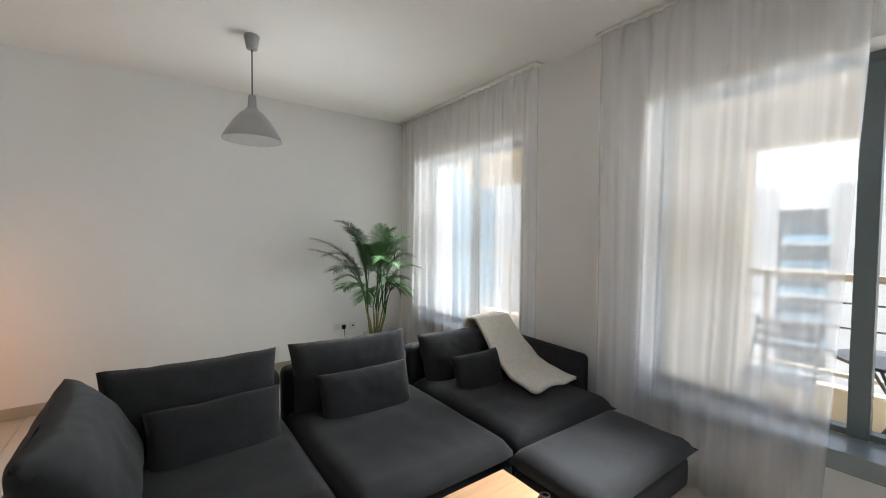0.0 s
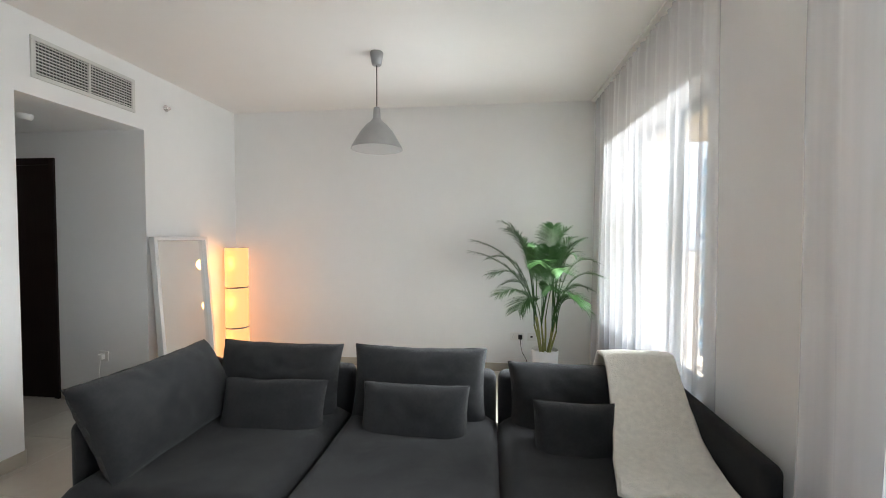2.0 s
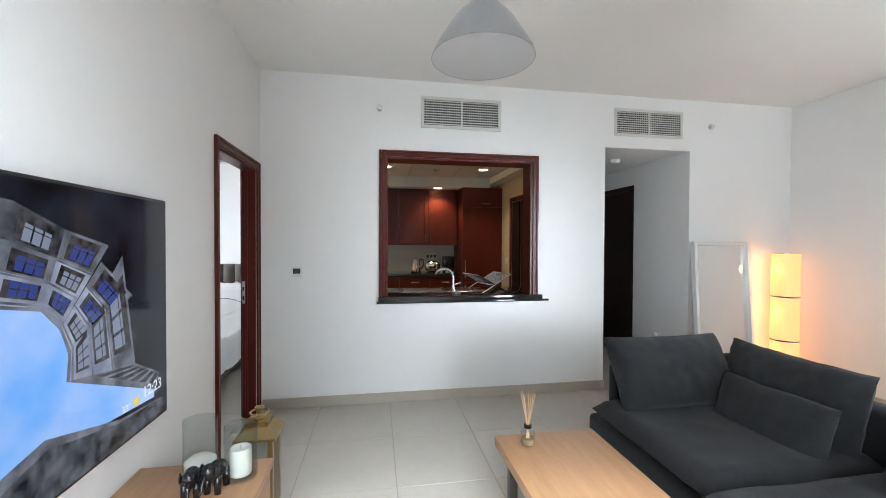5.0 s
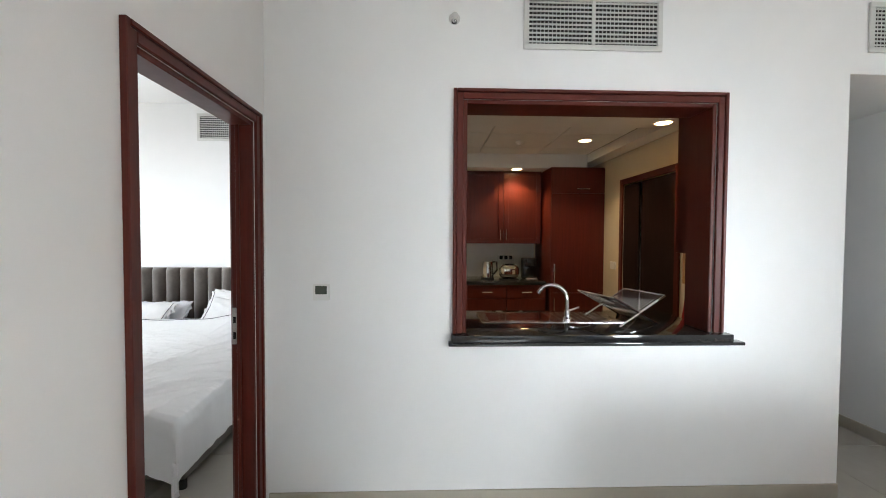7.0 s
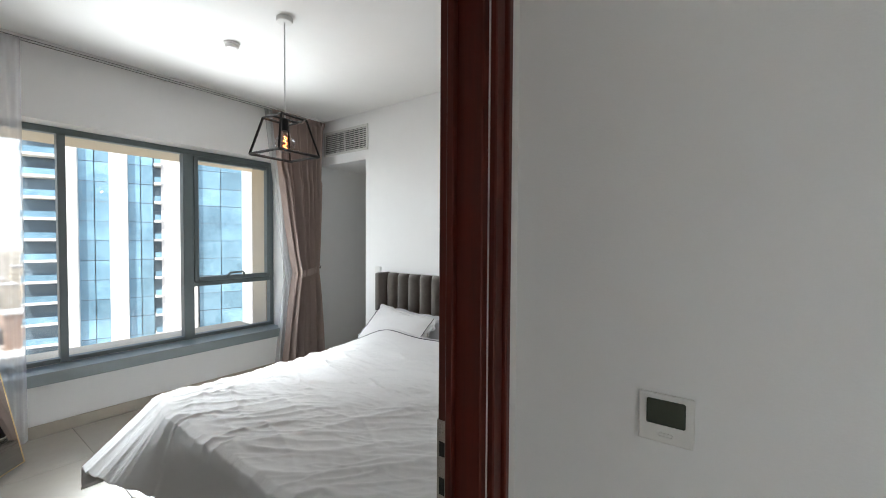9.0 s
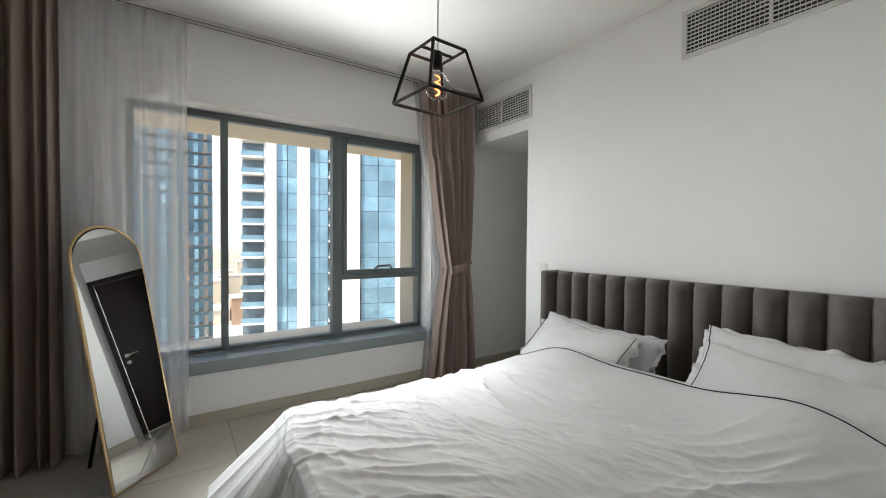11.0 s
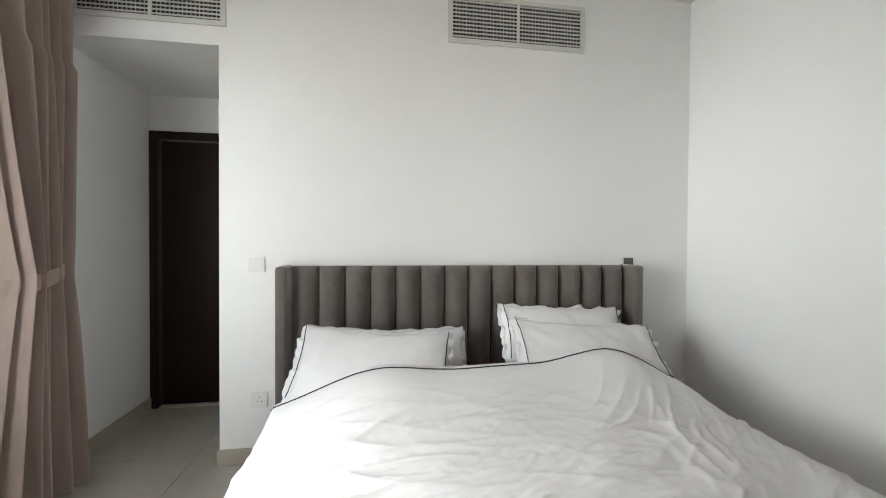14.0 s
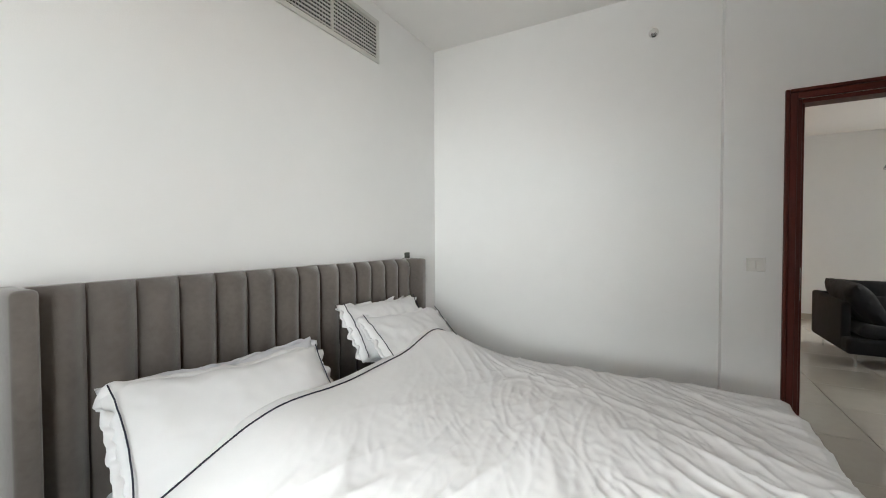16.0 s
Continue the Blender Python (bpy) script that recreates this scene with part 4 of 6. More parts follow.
# brass lantern on the floor by the doorway
LX, LY = 1.35, 0.36
la = thing("lantern", (LX, LY, 0), "brass lantern with pyramid roof standing on the floor", "lantern")
part("base", bx(LX - 0.085, LY - 0.085, 0, LX + 0.085, LY + 0.085, 0.03, r=0.004, seg=1), M_BRASS, la)
for sx in (-0.072, 0.072):
    for sy in (-0.072, 0.072):
        part("post", bx(LX + sx - 0.013, LY + sy - 0.013, 0.0305, LX + sx + 0.013, LY + sy + 0.013, 0.42, r=0.002, seg=1), M_BRASS, la)
bm = bmesh.new()
for a, b, z0, z1 in ((0.102, 0.102, 0.42, 0.432), (0.102, 0.055, 0.432, 0.475), (0.055, 0.055, 0.475, 0.50)):
    lo = [bm.verts.new((LX + sx * a, LY + sy * a, z0)) for sx, sy in ((-1, -1), (1, -1), (1, 1), (-1, 1))]
    hi = [bm.verts.new((LX + sx * b, LY + sy * b, z1)) for sx, sy in ((-1, -1), (1, -1), (1, 1), (-1, 1))]
    for k in range(4):
        bm.faces.new((lo[k], lo[(k + 1) % 4], hi[(k + 1) % 4], hi[k]))
    bm.faces.new(hi)
part("roof", bm, M_BRASS, la, smooth=False)
part("finial", lathe(bmesh.new(), [(0.03, 0.50), (0.032, 0.51), (0.014, 0.52), (0.012, 0.545), (0.022, 0.55), (0.024, 0.562), (0.0, 0.57)], (LX, LY, 0), 20), M_BRASS, la)
bm = bmesh.new()
tube(bm, [(LX + 0.045 * math.cos(a), LY + 0.045 * math.sin(a), 0.535) for a in [2 * math.pi * k / 24 for k in range(25)]], 0.005, 8)
part("carrying_ring", bm, M_BRASS, la)
for sx, sy, ax in ((0, -0.085, 0), (0, 0.085, 0), (-0.085, 0, 1), (0.085, 0, 1)):
    part("pane", bx(LX + sx - (0.07 if not ax else 0.001), LY + sy - (0.07 if ax else 0.001), 0.031, LX + sx + (0.07 if not ax else 0.001), LY + sy + (0.07 if ax else 0.001), 0.418), M_VASE, la, "clear glass pane")


# ---- pendant lamps ----
def pendant(x, y):
    t = thing("pendant_lamp", (x, y, H), "spun aluminium cone pendant lamp on a black cord, unlit", "lamp", "pendant lamps of the living room")
    part("ceiling_cup", lathe(bmesh.new(), [(0.050, -0.001), (0.052, -0.012), (0.036, -0.095), (0.030, -0.100), (0.0, -0.100)], (x, y, H), 28), M_ALU, t)
    part("cord", tube(bmesh.new(), [(x, y, H - 0.10), (x, y, 2.43)], 0.0045, 8), M_BLACKPL, t)
    part("shade", lathe(bmesh.new(), [(0.0, 2.452), (0.022, 2.45), (0.026, 2.44), (0.031, 2.365), (0.050, 2.340), (0.078, 2.318), (0.122, 2.266), (0.160, 2.204), (0.190, 2.152), (0.198, 2.130), (0.195, 2.130), (0.186, 2.152), (0.156, 2.203), (0.118, 2.264), (0.075, 2.314), (0.040, 2.334), (0.0, 2.336)], (x, y, 0), 48), M_ALU, t)
    part("inner_shade", lathe(bmesh.new(), [(0.1945, 2.1305), (0.185, 2.151), (0.155, 2.201), (0.117, 2.262), (0.074, 2.312), (0.0, 2.328)], (x, y, 0), 48), M_SHADEIN, t, "white lacquered inside")
    part("lamp_holder", lathe(bmesh.new(), [(0.0, 2.327), (0.022, 2.327), (0.022, 2.285), (0.0, 2.283)], (x, y, 0), 20), M_WHITEPL, t)
    part("bulb", lathe(bmesh.new(), [(0.012, 2.285), (0.03, 2.250), (0.034, 2.225), (0.026, 2.200), (0.0, 2.190)], (x, y, 0), 20), M_WHITEPL, t, "white bulb, off")
    return t


lamp_a = pendant(2.065, 4.005)
copy_thing(lamp_a, Matrix.Translation((2.065, 1.365, H)))

# ---- floor lamp with three paper cylinders ----
fl = thing("floor_lamp", (0.19, 5.03, 0), "tall white paper cylinder floor lamp, glowing warm orange", "lamp")
for k in range(3):
    z0 = 0.03 + 0.437 * k
    part("paper_shade", lathe(bmesh.new(), [(0.117, 0.002), (0.117, 0.425)], (0.19, 5.03, z0), 40), M_WARMSHADE, fl, "glowing paper cylinder")
    for zz in (z0, z0 + 0.4255):
        part("ring", lathe(bmesh.new(), [(0.1175, 0.0), (0.1195, 0.0), (0.1195, 0.005), (0.1175, 0.005)], (0.19, 5.03, zz), 40), M_STEEL, fl, "thin steel ring")
part("foot", lathe(bmesh.new(), [(0.0, 0.0), (0.115, 0.0), (0.115, 0.02), (0.0, 0.022)], (0.19, 5.03, 0), 40), M_STEEL, fl)
part("rod", tube(bmesh.new(), [(0.19, 5.03, 0.02), (0.19, 5.03, 1.33)], 0.008, 8), M_STEEL, fl)
for k in range(3):
    point("floor_lamp_bulb", (0.19, 4.86, 0.30 + 0.437 * k), 0.55, (1.0, 0.46, 0.13), 0.06)

# ---- leaning mirror with a deep white frame ----
mi = thing("leaning_mirror", (0.15, 4.38, 0), "tall mirror in a deep white frame leaning on the wall", "mirror")
MY0, MY1, MTOP = 4.085, 4.735, 1.45
lean = math.atan2(0.10, MTOP)
mm = Matrix.Translation((0.175, 0, 0)) @ Matrix.Rotation(-lean, 4, "Y")
ML = MTOP / math.cos(lean)
for nm, a in (("frame_side", (-0.055, MY0, 0.03, 0.0, MY0 + 0.035, ML)), ("frame_side", (-0.055, MY1 - 0.035, 0.03, 0.0, MY1, ML)), ("frame_top", (-0.055, MY0 + 0.035, ML - 0.035, 0.0, MY1 - 0.035, ML)), ("frame_bottom", (-0.055, MY0 + 0.035, 0.03, 0.0, MY1 - 0.035, 0.065))):
    bm = bx(*a, r=0.003, seg=1)
    bm.transform(mm)
    part(nm, bm, M_POT, mi)
bm = bx(-0.045, MY0 + 0.034, 0.06, -0.040, MY1 - 0.034, ML - 0.034)
bm.transform(mm)
part("mirror_glass", bm, M_MIRROR, mi, "silvered mirror glass", smooth=False)

# ---- areca palm in a white pot ----
PX, PY = 3.47, 4.86
rp = random.Random(5)
pl = thing("areca_palm", (PX, PY, 0), "lush green areca palm with many arching fronds", "plant")
single("plant_pot", lathe(bmesh.new(), [(0.0, 0.0), (0.10, 0.0), (0.105, 0.004), (0.128, 0.375), (0.125, 0.38), (0.118, 0.375), (0.116, 0.34), (0.0, 0.335)], (PX, PY, 0), 40), M_POT, "white glazed ceramic pot on the floor", "plant pot")
bm = bmesh.new()
for _ in range(150):
    a, r = rp.uniform(0, 6.28), 0.105 * rp.random() ** 0.5
    bmesh.ops.create_icosphere(bm, subdivisions=1, radius=rp.uniform(0.008, 0.014), matrix=Matrix.Translation((PX + r * math.cos(a), PY + r * math.sin(a), 0.342 + 0.008 * rp.random())))
single("pebbles", bm, M_PEBBLE, "white pebbles covering the pot's soil", "pebbles", kind="stuff")


def frond(base, top, tip, span, n):
    """One palm frond: arching rachis with two rows of pointed leaflets."""
    bm = bmesh.new()
    b, t, e = Vector(base), Vector(top), Vector(tip)
    curve = lambda s: b * (1 - s) ** 2 + t * 2 * s * (1 - s) + e * s * s
    pts = [curve(i / 14) for i in range(15)]
    tube(bm, pts, 0.0055, 6, 0.0015)
    for i in range(n):
        s = 0.36 + 0.63 * i / (n - 1)
        p = curve(s)
        d = (curve(min(1, s + 0.02)) - curve(s - 0.02)).normalized()
        side = d.cross(Vector((0, 0, 1)))
        side = side.normalized() if side.length > 0.05 else Vector((1, 0, 0))
        up = side.cross(d).normalized()
        ln = span * (0.45 + 0.75 * math.sin(math.pi * (0.12 + 0.80 * (s - 0.36) / 0.63))) * rp.uniform(0.85, 1.1)
        for sg in (-1, 1):
            dirn = (side * sg * 0.78 + d * 0.70 + up * rp.uniform(0.05, 0.30)).normalized()
            droop = Vector((0, 0, -1))
            w = 0.0040
            q = [p + dirn * ln * f + droop * ln * 0.30 * f * f for f in (0.0, 0.33, 0.68, 1.0)]
            wv = d.cross(dirn).cross(dirn).normalized()
            if wv.length < 0.1:
                wv = d
            rows = [(bm.verts.new(q[k] + wv * w * f), bm.verts.new(q[k] - wv * w * f)) for k, f in ((0, 0.5), (1, 1.0), (2, 0.8))]
            last = bm.verts.new(q[3])
            bm.faces.new((rows[0][0], rows[1][0], rows[1][1], rows[0][1]))
            bm.faces.new((rows[1][0], rows[2][0], rows[2][1], rows[1][1]))
            bm.faces.new((rows[2][0], last, rows[2][1]))
    return bm


stems = []
for k in range(9):
    a = 2 * math.pi * k / 9 + rp.uniform(-0.3, 0.3)
    r0 = rp.uniform(0.02, 0.07)
    b0 = Vector((PX + r0 * math.cos(a), PY + r0 * math.sin(a), 0.335))
    t0 = b0 + Vector((0.07 * math.cos(a), 0.06 * math.sin(a), rp.uniform(0.22, 0.36)))
    part("stem", tube(bmesh.new(), [b0, b0.lerp(t0, 0.5) + Vector((0.005, 0, 0.01)), t0], 0.012, 8, 0.008), M_STEM, pl)
    stems.append((t0, a))
targets = [(-0.70, 0.02, 1.42), (-0.42, -0.05, 1.60), (-0.30, 0.05, 1.50), (0.06, -0.06, 1.56), (0.20, 0.05, 1.53), (0.34, -0.05, 1.44), (0.50, -0.12, 1.09), (0.42, 0.10, 0.95), (0.30, -0.25, 0.86), (-0.52, -0.12, 1.10), (-0.40, 0.12, 0.98), (-0.46, -0.20, 0.92), (-0.28, -0.30, 0.80), (0.10, -0.35, 1.15), (-0.10, -0.32, 1.22), (-0.16, 0.15, 1.38), (0.14, 0.16, 1.30), (0.46, 0.02, 1.22), (0.36, -0.15, 0.78), (-0.56, 0.05, 1.24), (0.02, -0.22, 0.98), (0.24, -0.2, 1.28)]
targets += [(dx * rp.uniform(0.55, 0.9) + rp.uniform(-0.1, 0.1), dy + rp.uniform(-0.2, 0.1), z - rp.uniform(0.02, 0.2)) for dx, dy, z in targets[:8] if z > 0.9]
for k, (dx, dy, z) in enumerate(targets):
    base, _ = min(stems, key=lambda s: (s[0].x - PX - 0.25 * dx) ** 2 + (s[0].y - PY - 0.25 * dy) ** 2 + 0.02 * rp.random())
    tip = Vector((min(PX + dx, 3.98), min(PY + dy, 5.24), z))
    top = Vector((PX + dx * 0.38, PY + dy * 0.38, max(z + 0.10, 1.02) + 0.05))
    if z > 1.3:
        top = Vector((PX + dx * 0.30, PY + dy * 0.30, z * 0.93))
    part("frond", frond(base, top, tip, rp.uniform(0.15, 0.20), 38), M_LEAF, pl)


# ---- curtains ----
def curtain(name, bm, material, label, smooth="all"):
    return single(name, bm, material, label, "curtain", "living room sheer curtains", smooth=smooth)


curtain("sheer_curtain", drape((4.015, 3.06), (4.015, 5.27), 0.02, H - 0.004, 15, 0.030, 3, nu=340, out=(1, 0, 0)), M_SHEER, "floor-length white voile curtain drawn across the corner window")
curtain("sheer_curtain", drape((3.995, 1.18), (3.995, 2.50), 0.02, H - 0.004, 9, 0.032, 8, nu=240, out=(1, 0, 0), narrow=lambda v: (1.0 - 0.10 * (1 - v), 0.5 + 0.045 * (1 - v))), M_SHEER, "floor-length white voile curtain before the balcony window")
for n, (a, b) in enumerate(((3.04, 5.28), (0.1, 2.52))):
    structure("curtain_track_%d" % (n + 1), bx(3.97, a, H - 0.022, 4.05, b, H - 0.0005, r=0.003, seg=1), M_WHITEPL, "white ceiling curtain track", "curtain track")


# ---- wall fittings ----
def vent(x, y0, y1, z0, z1, n=10):
    """Supply-air grille on a wall that faces +X: frame, centre bar, level blades and fine upright blades before a
    near-black plate that paints the duct's shade.
    """
    t = thing("air_vent", (x, (y0 + y1) / 2, z0), "white double air grille with dark slots in the wall", "vent", "wall air grilles")
    f = 0.028
    part("backing", bx(x + 0.0005, y0 + f, z0 + f, x + 0.003, y1 - f, z1 - f), M_VENTDARK, t)
    part("frame", bx(x + 0.0005, y0, z0, x + 0.014, y1, z0 + f, r=0.002, seg=1), M_VENT, t)
    part("frame", bx(x + 0.0005, y0, z1 - f, x + 0.014, y1, z1, r=0.002, seg=1), M_VENT, t)
    part("frame", bx(x + 0.0005, y0, z0 + f, x + 0.014, y0 + f, z1 - f, r=0.002, seg=1), M_VENT, t)
    part("frame", bx(x + 0.0005, y1 - f, z0 + f, x + 0.014, y1, z1 - f, r=0.002, seg=1), M_VENT, t)
    mid = (y0 + y1) / 2
    part("centre_bar", bx(x + 0.0005, mid - 0.008, z0 + f, x + 0.015, mid + 0.008, z1 - f), M_VENT, t)
    for a, b in ((y0 + f, mid - 0.008), (mid + 0.008, y1 - f)):
        for k in range(n):
            z = z0 + f + (z1 - z0 - 2 * f) * (k + 0.5) / n
            part("blade", bx(x + 0.006, a, z - 0.0034, x + 0.013, b, z + 0.0034), M_VENT, t, smooth=False)
        bm = bmesh.new()
        c = max(8, int((b - a) / 0.021))
        for k in range(1, c):
            y = a + (b - a) * k / c
            box(bm, x + 0.0035, y - 0.0013, z0 + f, x + 0.006, y + 0.0013, z1 - f)
        part("upright_blades", bm, M_VENT, t, smooth=False)["kind"] = "stuff"
    return t


vent(0.0, 1.355, 2.10, 2.455, 2.738)
vent(0.0, 3.245, 3.995, 2.475, 2.745)


def sprinkler(p, out):
    t = thing("sprinkler", p, "small chrome sidewall sprinkler head", "sprinkler", "wall sprinklers")
    v, o = Vector(p), Vector(out)
    part("escutcheon", tube(bmesh.new(), [v, v + o * 0.006], 0.030, 20), M_CHROME, t)
    part("body", tube(bmesh.new(), [v + o * 0.006, v + o * 0.03], 0.011, 12), M_CHROME, t)
    part("deflector", tube(bmesh.new(), [v + o * 0.034, v + o * 0.038], 0.017, 14), M_CHROME, t)
    return t


sprinkler((0, 0.99, 2.605), (1, 0, 0))
sprinkler((0, 4.32, 2.615), (1, 0, 0))
sprinkler((-0.57, 0.03, 2.61), (0, -1, 0))


def plate(name, p, u, out, w, h, label, category, cells=0):
    """A square-edged wall plate; u runs level along the wall. cells: rocker switches in it."""
    t = thing(name, p, label, category)
    v, a, o, up = Vector(p), Vector(u), Vector(out), Vector((0, 0, 1))

    def slab(nm, u0, u1, z0, z1, d0, d1, m, lab="", r=0.002):
        q0, q1 = v + a * u0 + up * z0 + o * d0, v + a * u1 + up * z1 + o * d1
        return part(nm, bx(*[min(c, d) for c, d in zip(q0, q1)], *[max(c, d) for c, d in zip(q0, q1)], r=r, seg=1), m, t, lab)
    slab("faceplate", -w / 2, w / 2, -h / 2, h / 2, 0.0005, 0.010, M_WHITEPL)
    for k in range(cells):
        c0 = -w / 2 + 0.008 + (w - 0.016) * k / cells
        slab("rocker", c0 + 0.001, c0 + (w - 0.016) / cells - 0.001, -h / 2 + 0.012, h / 2 - 0.012, 0.0102, 0.0135, M_WHITEPL)
    return t, slab


t, slab = plate("thermostat", (0.0, 0.292, 1.166), (0, 1, 0), (1, 0, 0), 0.086, 0.086, "white square thermostat with grey display on the wall", "thermostat")
slab("display", -0.030, 0.030, -0.010, 0.034, 0.0102, 0.012, M_LCD, "grey display")
slab("button", -0.012, 0.012, -0.030, -0.024, 0.0102, 0.012, M_WHITEPL)


def socket_holes(slab, cx):
    for du, dz, w, h in ((0, 0.014, 0.004, 0.008), (-0.011, -0.008, 0.007, 0.004), (0.011, -0.008, 0.007, 0.004)):
        slab("pin_hole", cx + du - w / 2, cx + du + w / 2, dz - h / 2, dz + h / 2, 0.0102, 0.0106, M_BLACKPL, r=0)


t, slab = plate("wall_socket", (3.235, YS, 0.385), (1, 0, 0), (0, -1, 0), 0.146, 0.086, "white double wall socket with a black plug", "socket")
socket_holes(slab, -0.036)
slab("plug", 0.012, 0.056, -0.026, 0.022, 0.0102, 0.045, M_BLACKPL, "black plug", r=0.006)
part("plug_cable", tube(bmesh.new(), [(3.27, YS - 0.04, 0.365), (3.272, YS - 0.045, 0.30), (3.29, YS - 0.03, 0.22), (3.33, YS - 0.025, 0.15), (3.36, YS - 0.02, 0.05), (3.42, YS - 0.03, 0.008)], 0.0035, 8), M_BLACKPL, t, "black cable")
t, slab = plate("data_socket", (3.39, YS, 0.385), (1, 0, 0), (0, -1, 0), 0.086, 0.086, "white single data outlet beside the socket", "socket")
slab("jack", -0.012, 0.012, -0.010, 0.008, 0.0102, 0.0115, M_VENTDARK, "dark jack")
t, slab = plate("wall_socket", (-0.43, HY1, 0.40), (1, 0, 0), (0, -1, 0), 0.086, 0.086, "white hallway socket with a white plug", "socket")
slab("plug", -0.022, 0.022, -0.024, 0.024, 0.0102, 0.05, M_WHITEPL, "white plug", r=0.006)
part("plug_cable", tube(bmesh.new(), [(-0.43, HY1 - 0.04, 0.38), (-0.435, HY1 - 0.05, 0.25), (-0.42, HY1 - 0.06, 0.12), (-0.40, HY1 - 0.05, 0.03), (-0.30, HY1 - 0.06, 0.006), (-0.15, HY1 - 0.08, 0.006)], 0.004, 8), M_WHITEPL, t, "white cable")
single("hall_ceiling_detector", lathe(bmesh.new(), [(0.0, -0.045), (0.035, -0.043), (0.05, -0.025), (0.052, -0.001), (0.0, 0.0)], (-0.55, 3.62, 2.3695), 24), M_WHITEPL, "white round detector on the hallway ceiling", "detector")


# ---- kitchen behind the hatch ----
KY0, KY1, KX = 0.20, 2.95, -3.25
structure("wall_kitchen_back", bx(KX - 0.15, 0.171, -0.01, KX, 3.0, 2.6), M_KWALL, "cream painted kitchen wall")
structure("wall_kitchen_left", bx(KX, 0.171, -0.01, -0.2, KY0, 2.6), M_KWALL, "cream painted kitchen wall")
KD0, KD1, KDZ = -2.09, -1.17, 2.03
structure("wall_kitchen_right_a", bx(KX, KY1, -0.01, KD0, 3.0, 2.6), M_KWALL, "cream painted kitchen wall")
structure("wall_kitchen_right_b", bx(KD1, KY1, -0.01, -0.2, 3.0, 2.6), M_KWALL, "cream painted kitchen wall")
structure("wall_kitchen_right_c", bx(KD0, KY1, KDZ, KD1, 3.0, 2.6), M_KWALL, "cream painted kitchen wall")
structure("floor_kitchen", bx(KX, KY0, -0.003, -0.2, KY1, 0.0), M_SKIRT, "beige kitchen floor", "floor")
# ceiling with a raised tile tray
TX_A, TX_B, TY_A, TY_B, CZ, TZ = -2.78, -1.13, KY0 + 0.25, KY1 - 0.18, 2.37, 2.47
for tag, a in (("a", (KX, KY0, CZ, TX_B, TY_A, TZ - 0.001)), ("b", (TX_B, KY0, CZ, -0.2, KY1, TZ - 0.001)), ("c", (KX, TY_B, CZ, TX_B, KY1, TZ - 0.001))):
    structure("ceiling_kitchen_" + tag, bx(*a), M_CEIL, "white painted kitchen ceiling border", "ceiling")
bm = bmesh.new()
xs, ys = (TX_A, -2.33, -1.73, TX_B), (TY_A, 0.755, 1.45, 2.145, TY_B)
for x0, x1 in zip(xs, xs[1:]):
    for y0, y1 in zip(ys, ys[1:]):
        box(bm, x0 + 0.006, y0 + 0.006, TZ, x1 - 0.006, y1 - 0.006, TZ + 0.02)
structure("ceiling_kitchen_tiles", bm, M_CEIL, "white suspended ceiling tiles in the kitchen tray", "ceiling")
# near-black slab paints the shade that shows through the tile joints
structure("ceiling_kitchen_dark_slab", bx(KX, KY0, TZ + 0.022, -0.2, KY1, TZ + 0.08), M_VENTDARK, "near-black slab painted as the unlit void above the kitchen ceiling", "ceiling")


def downlight(x, y, z, watts, angle=100):
    t = thing("downlight", (x, y, z), "round recessed kitchen downlight, lit warm", "downlight", "kitchen downlights")
    part("trim", lathe(bmesh.new(), [(0.062, -0.001), (0.075, -0.006), (0.078, -0.001)], (x, y, z), 28), M_WHITEPL, t)
    part("lens", lathe(bmesh.new(), [(0.0, -0.003), (0.060, -0.003)], (x, y, z), 28), M_DOWNLIGHT, t, "glowing warm lens")
    spot("downlight_beam", (x, y, z - 0.02), (x, y, 0), watts, (1.0, 0.74, 0.42), angle)


downlight(-1.97, 2.47, TZ - 0.001, 9)
downlight(-1.97, 1.10, TZ - 0.001, 9)
downlight(-0.97, 2.70, CZ - 0.001, 6)
downlight(-2.73, 1.93, 2.2995, 9, 120)
single("kitchen_detector", lathe(bmesh.new(), [(0.0, -0.04), (0.03, -0.038), (0.048, -0.02), (0.05, 0.0), (0.0, 0.001)], (-2.05, 1.81, TZ - 0.001), 24), M_WHITEPL, "white smoke detector on the kitchen ceiling", "detector")


def bar_handle(p, q, owner):
    part("handle", tube(bmesh.new(), [p, q], 0.008, 8), M_STEEL, owner, "brushed steel bar handle")


# wall cupboards along the back wall
for k in range(4):
    y0 = 0.36 + 0.48 * k
    t = thing("wall_cabinet", (KX, y0 + 0.24, 1.385), "mahogany kitchen wall cupboard with shaker door", "cabinet", "kitchen wall cupboards")
    part("body", bx(KX + 0.001, y0, 1.385, -2.92, y0 + 0.478, 2.30), M_WOOD, t)
    d = part("door", bx(-2.919, y0 + 0.002, 1.387, -2.902, y0 + 0.476, 2.298, r=0.002, seg=1), M_WOOD, t)
    for a in ((y0 + 0.002, 1.387, y0 + 0.062, 2.298), (y0 + 0.416, 1.387, y0 + 0.476, 2.298), (y0 + 0.0625, 1.387, y0 + 0.4155, 1.447), (y0 + 0.0625, 2.238, y0 + 0.4155, 2.298)):
        part("stile", bx(-2.9018, a[0], a[1], -2.893, a[2], a[3], r=0.002, seg=1), M_WOOD, d)
    hy = y0 + (0.44 if k % 2 == 0 else 0.035)
    bar_handle((-2.872, hy, 1.43), (-2.872, hy, 1.56), d)
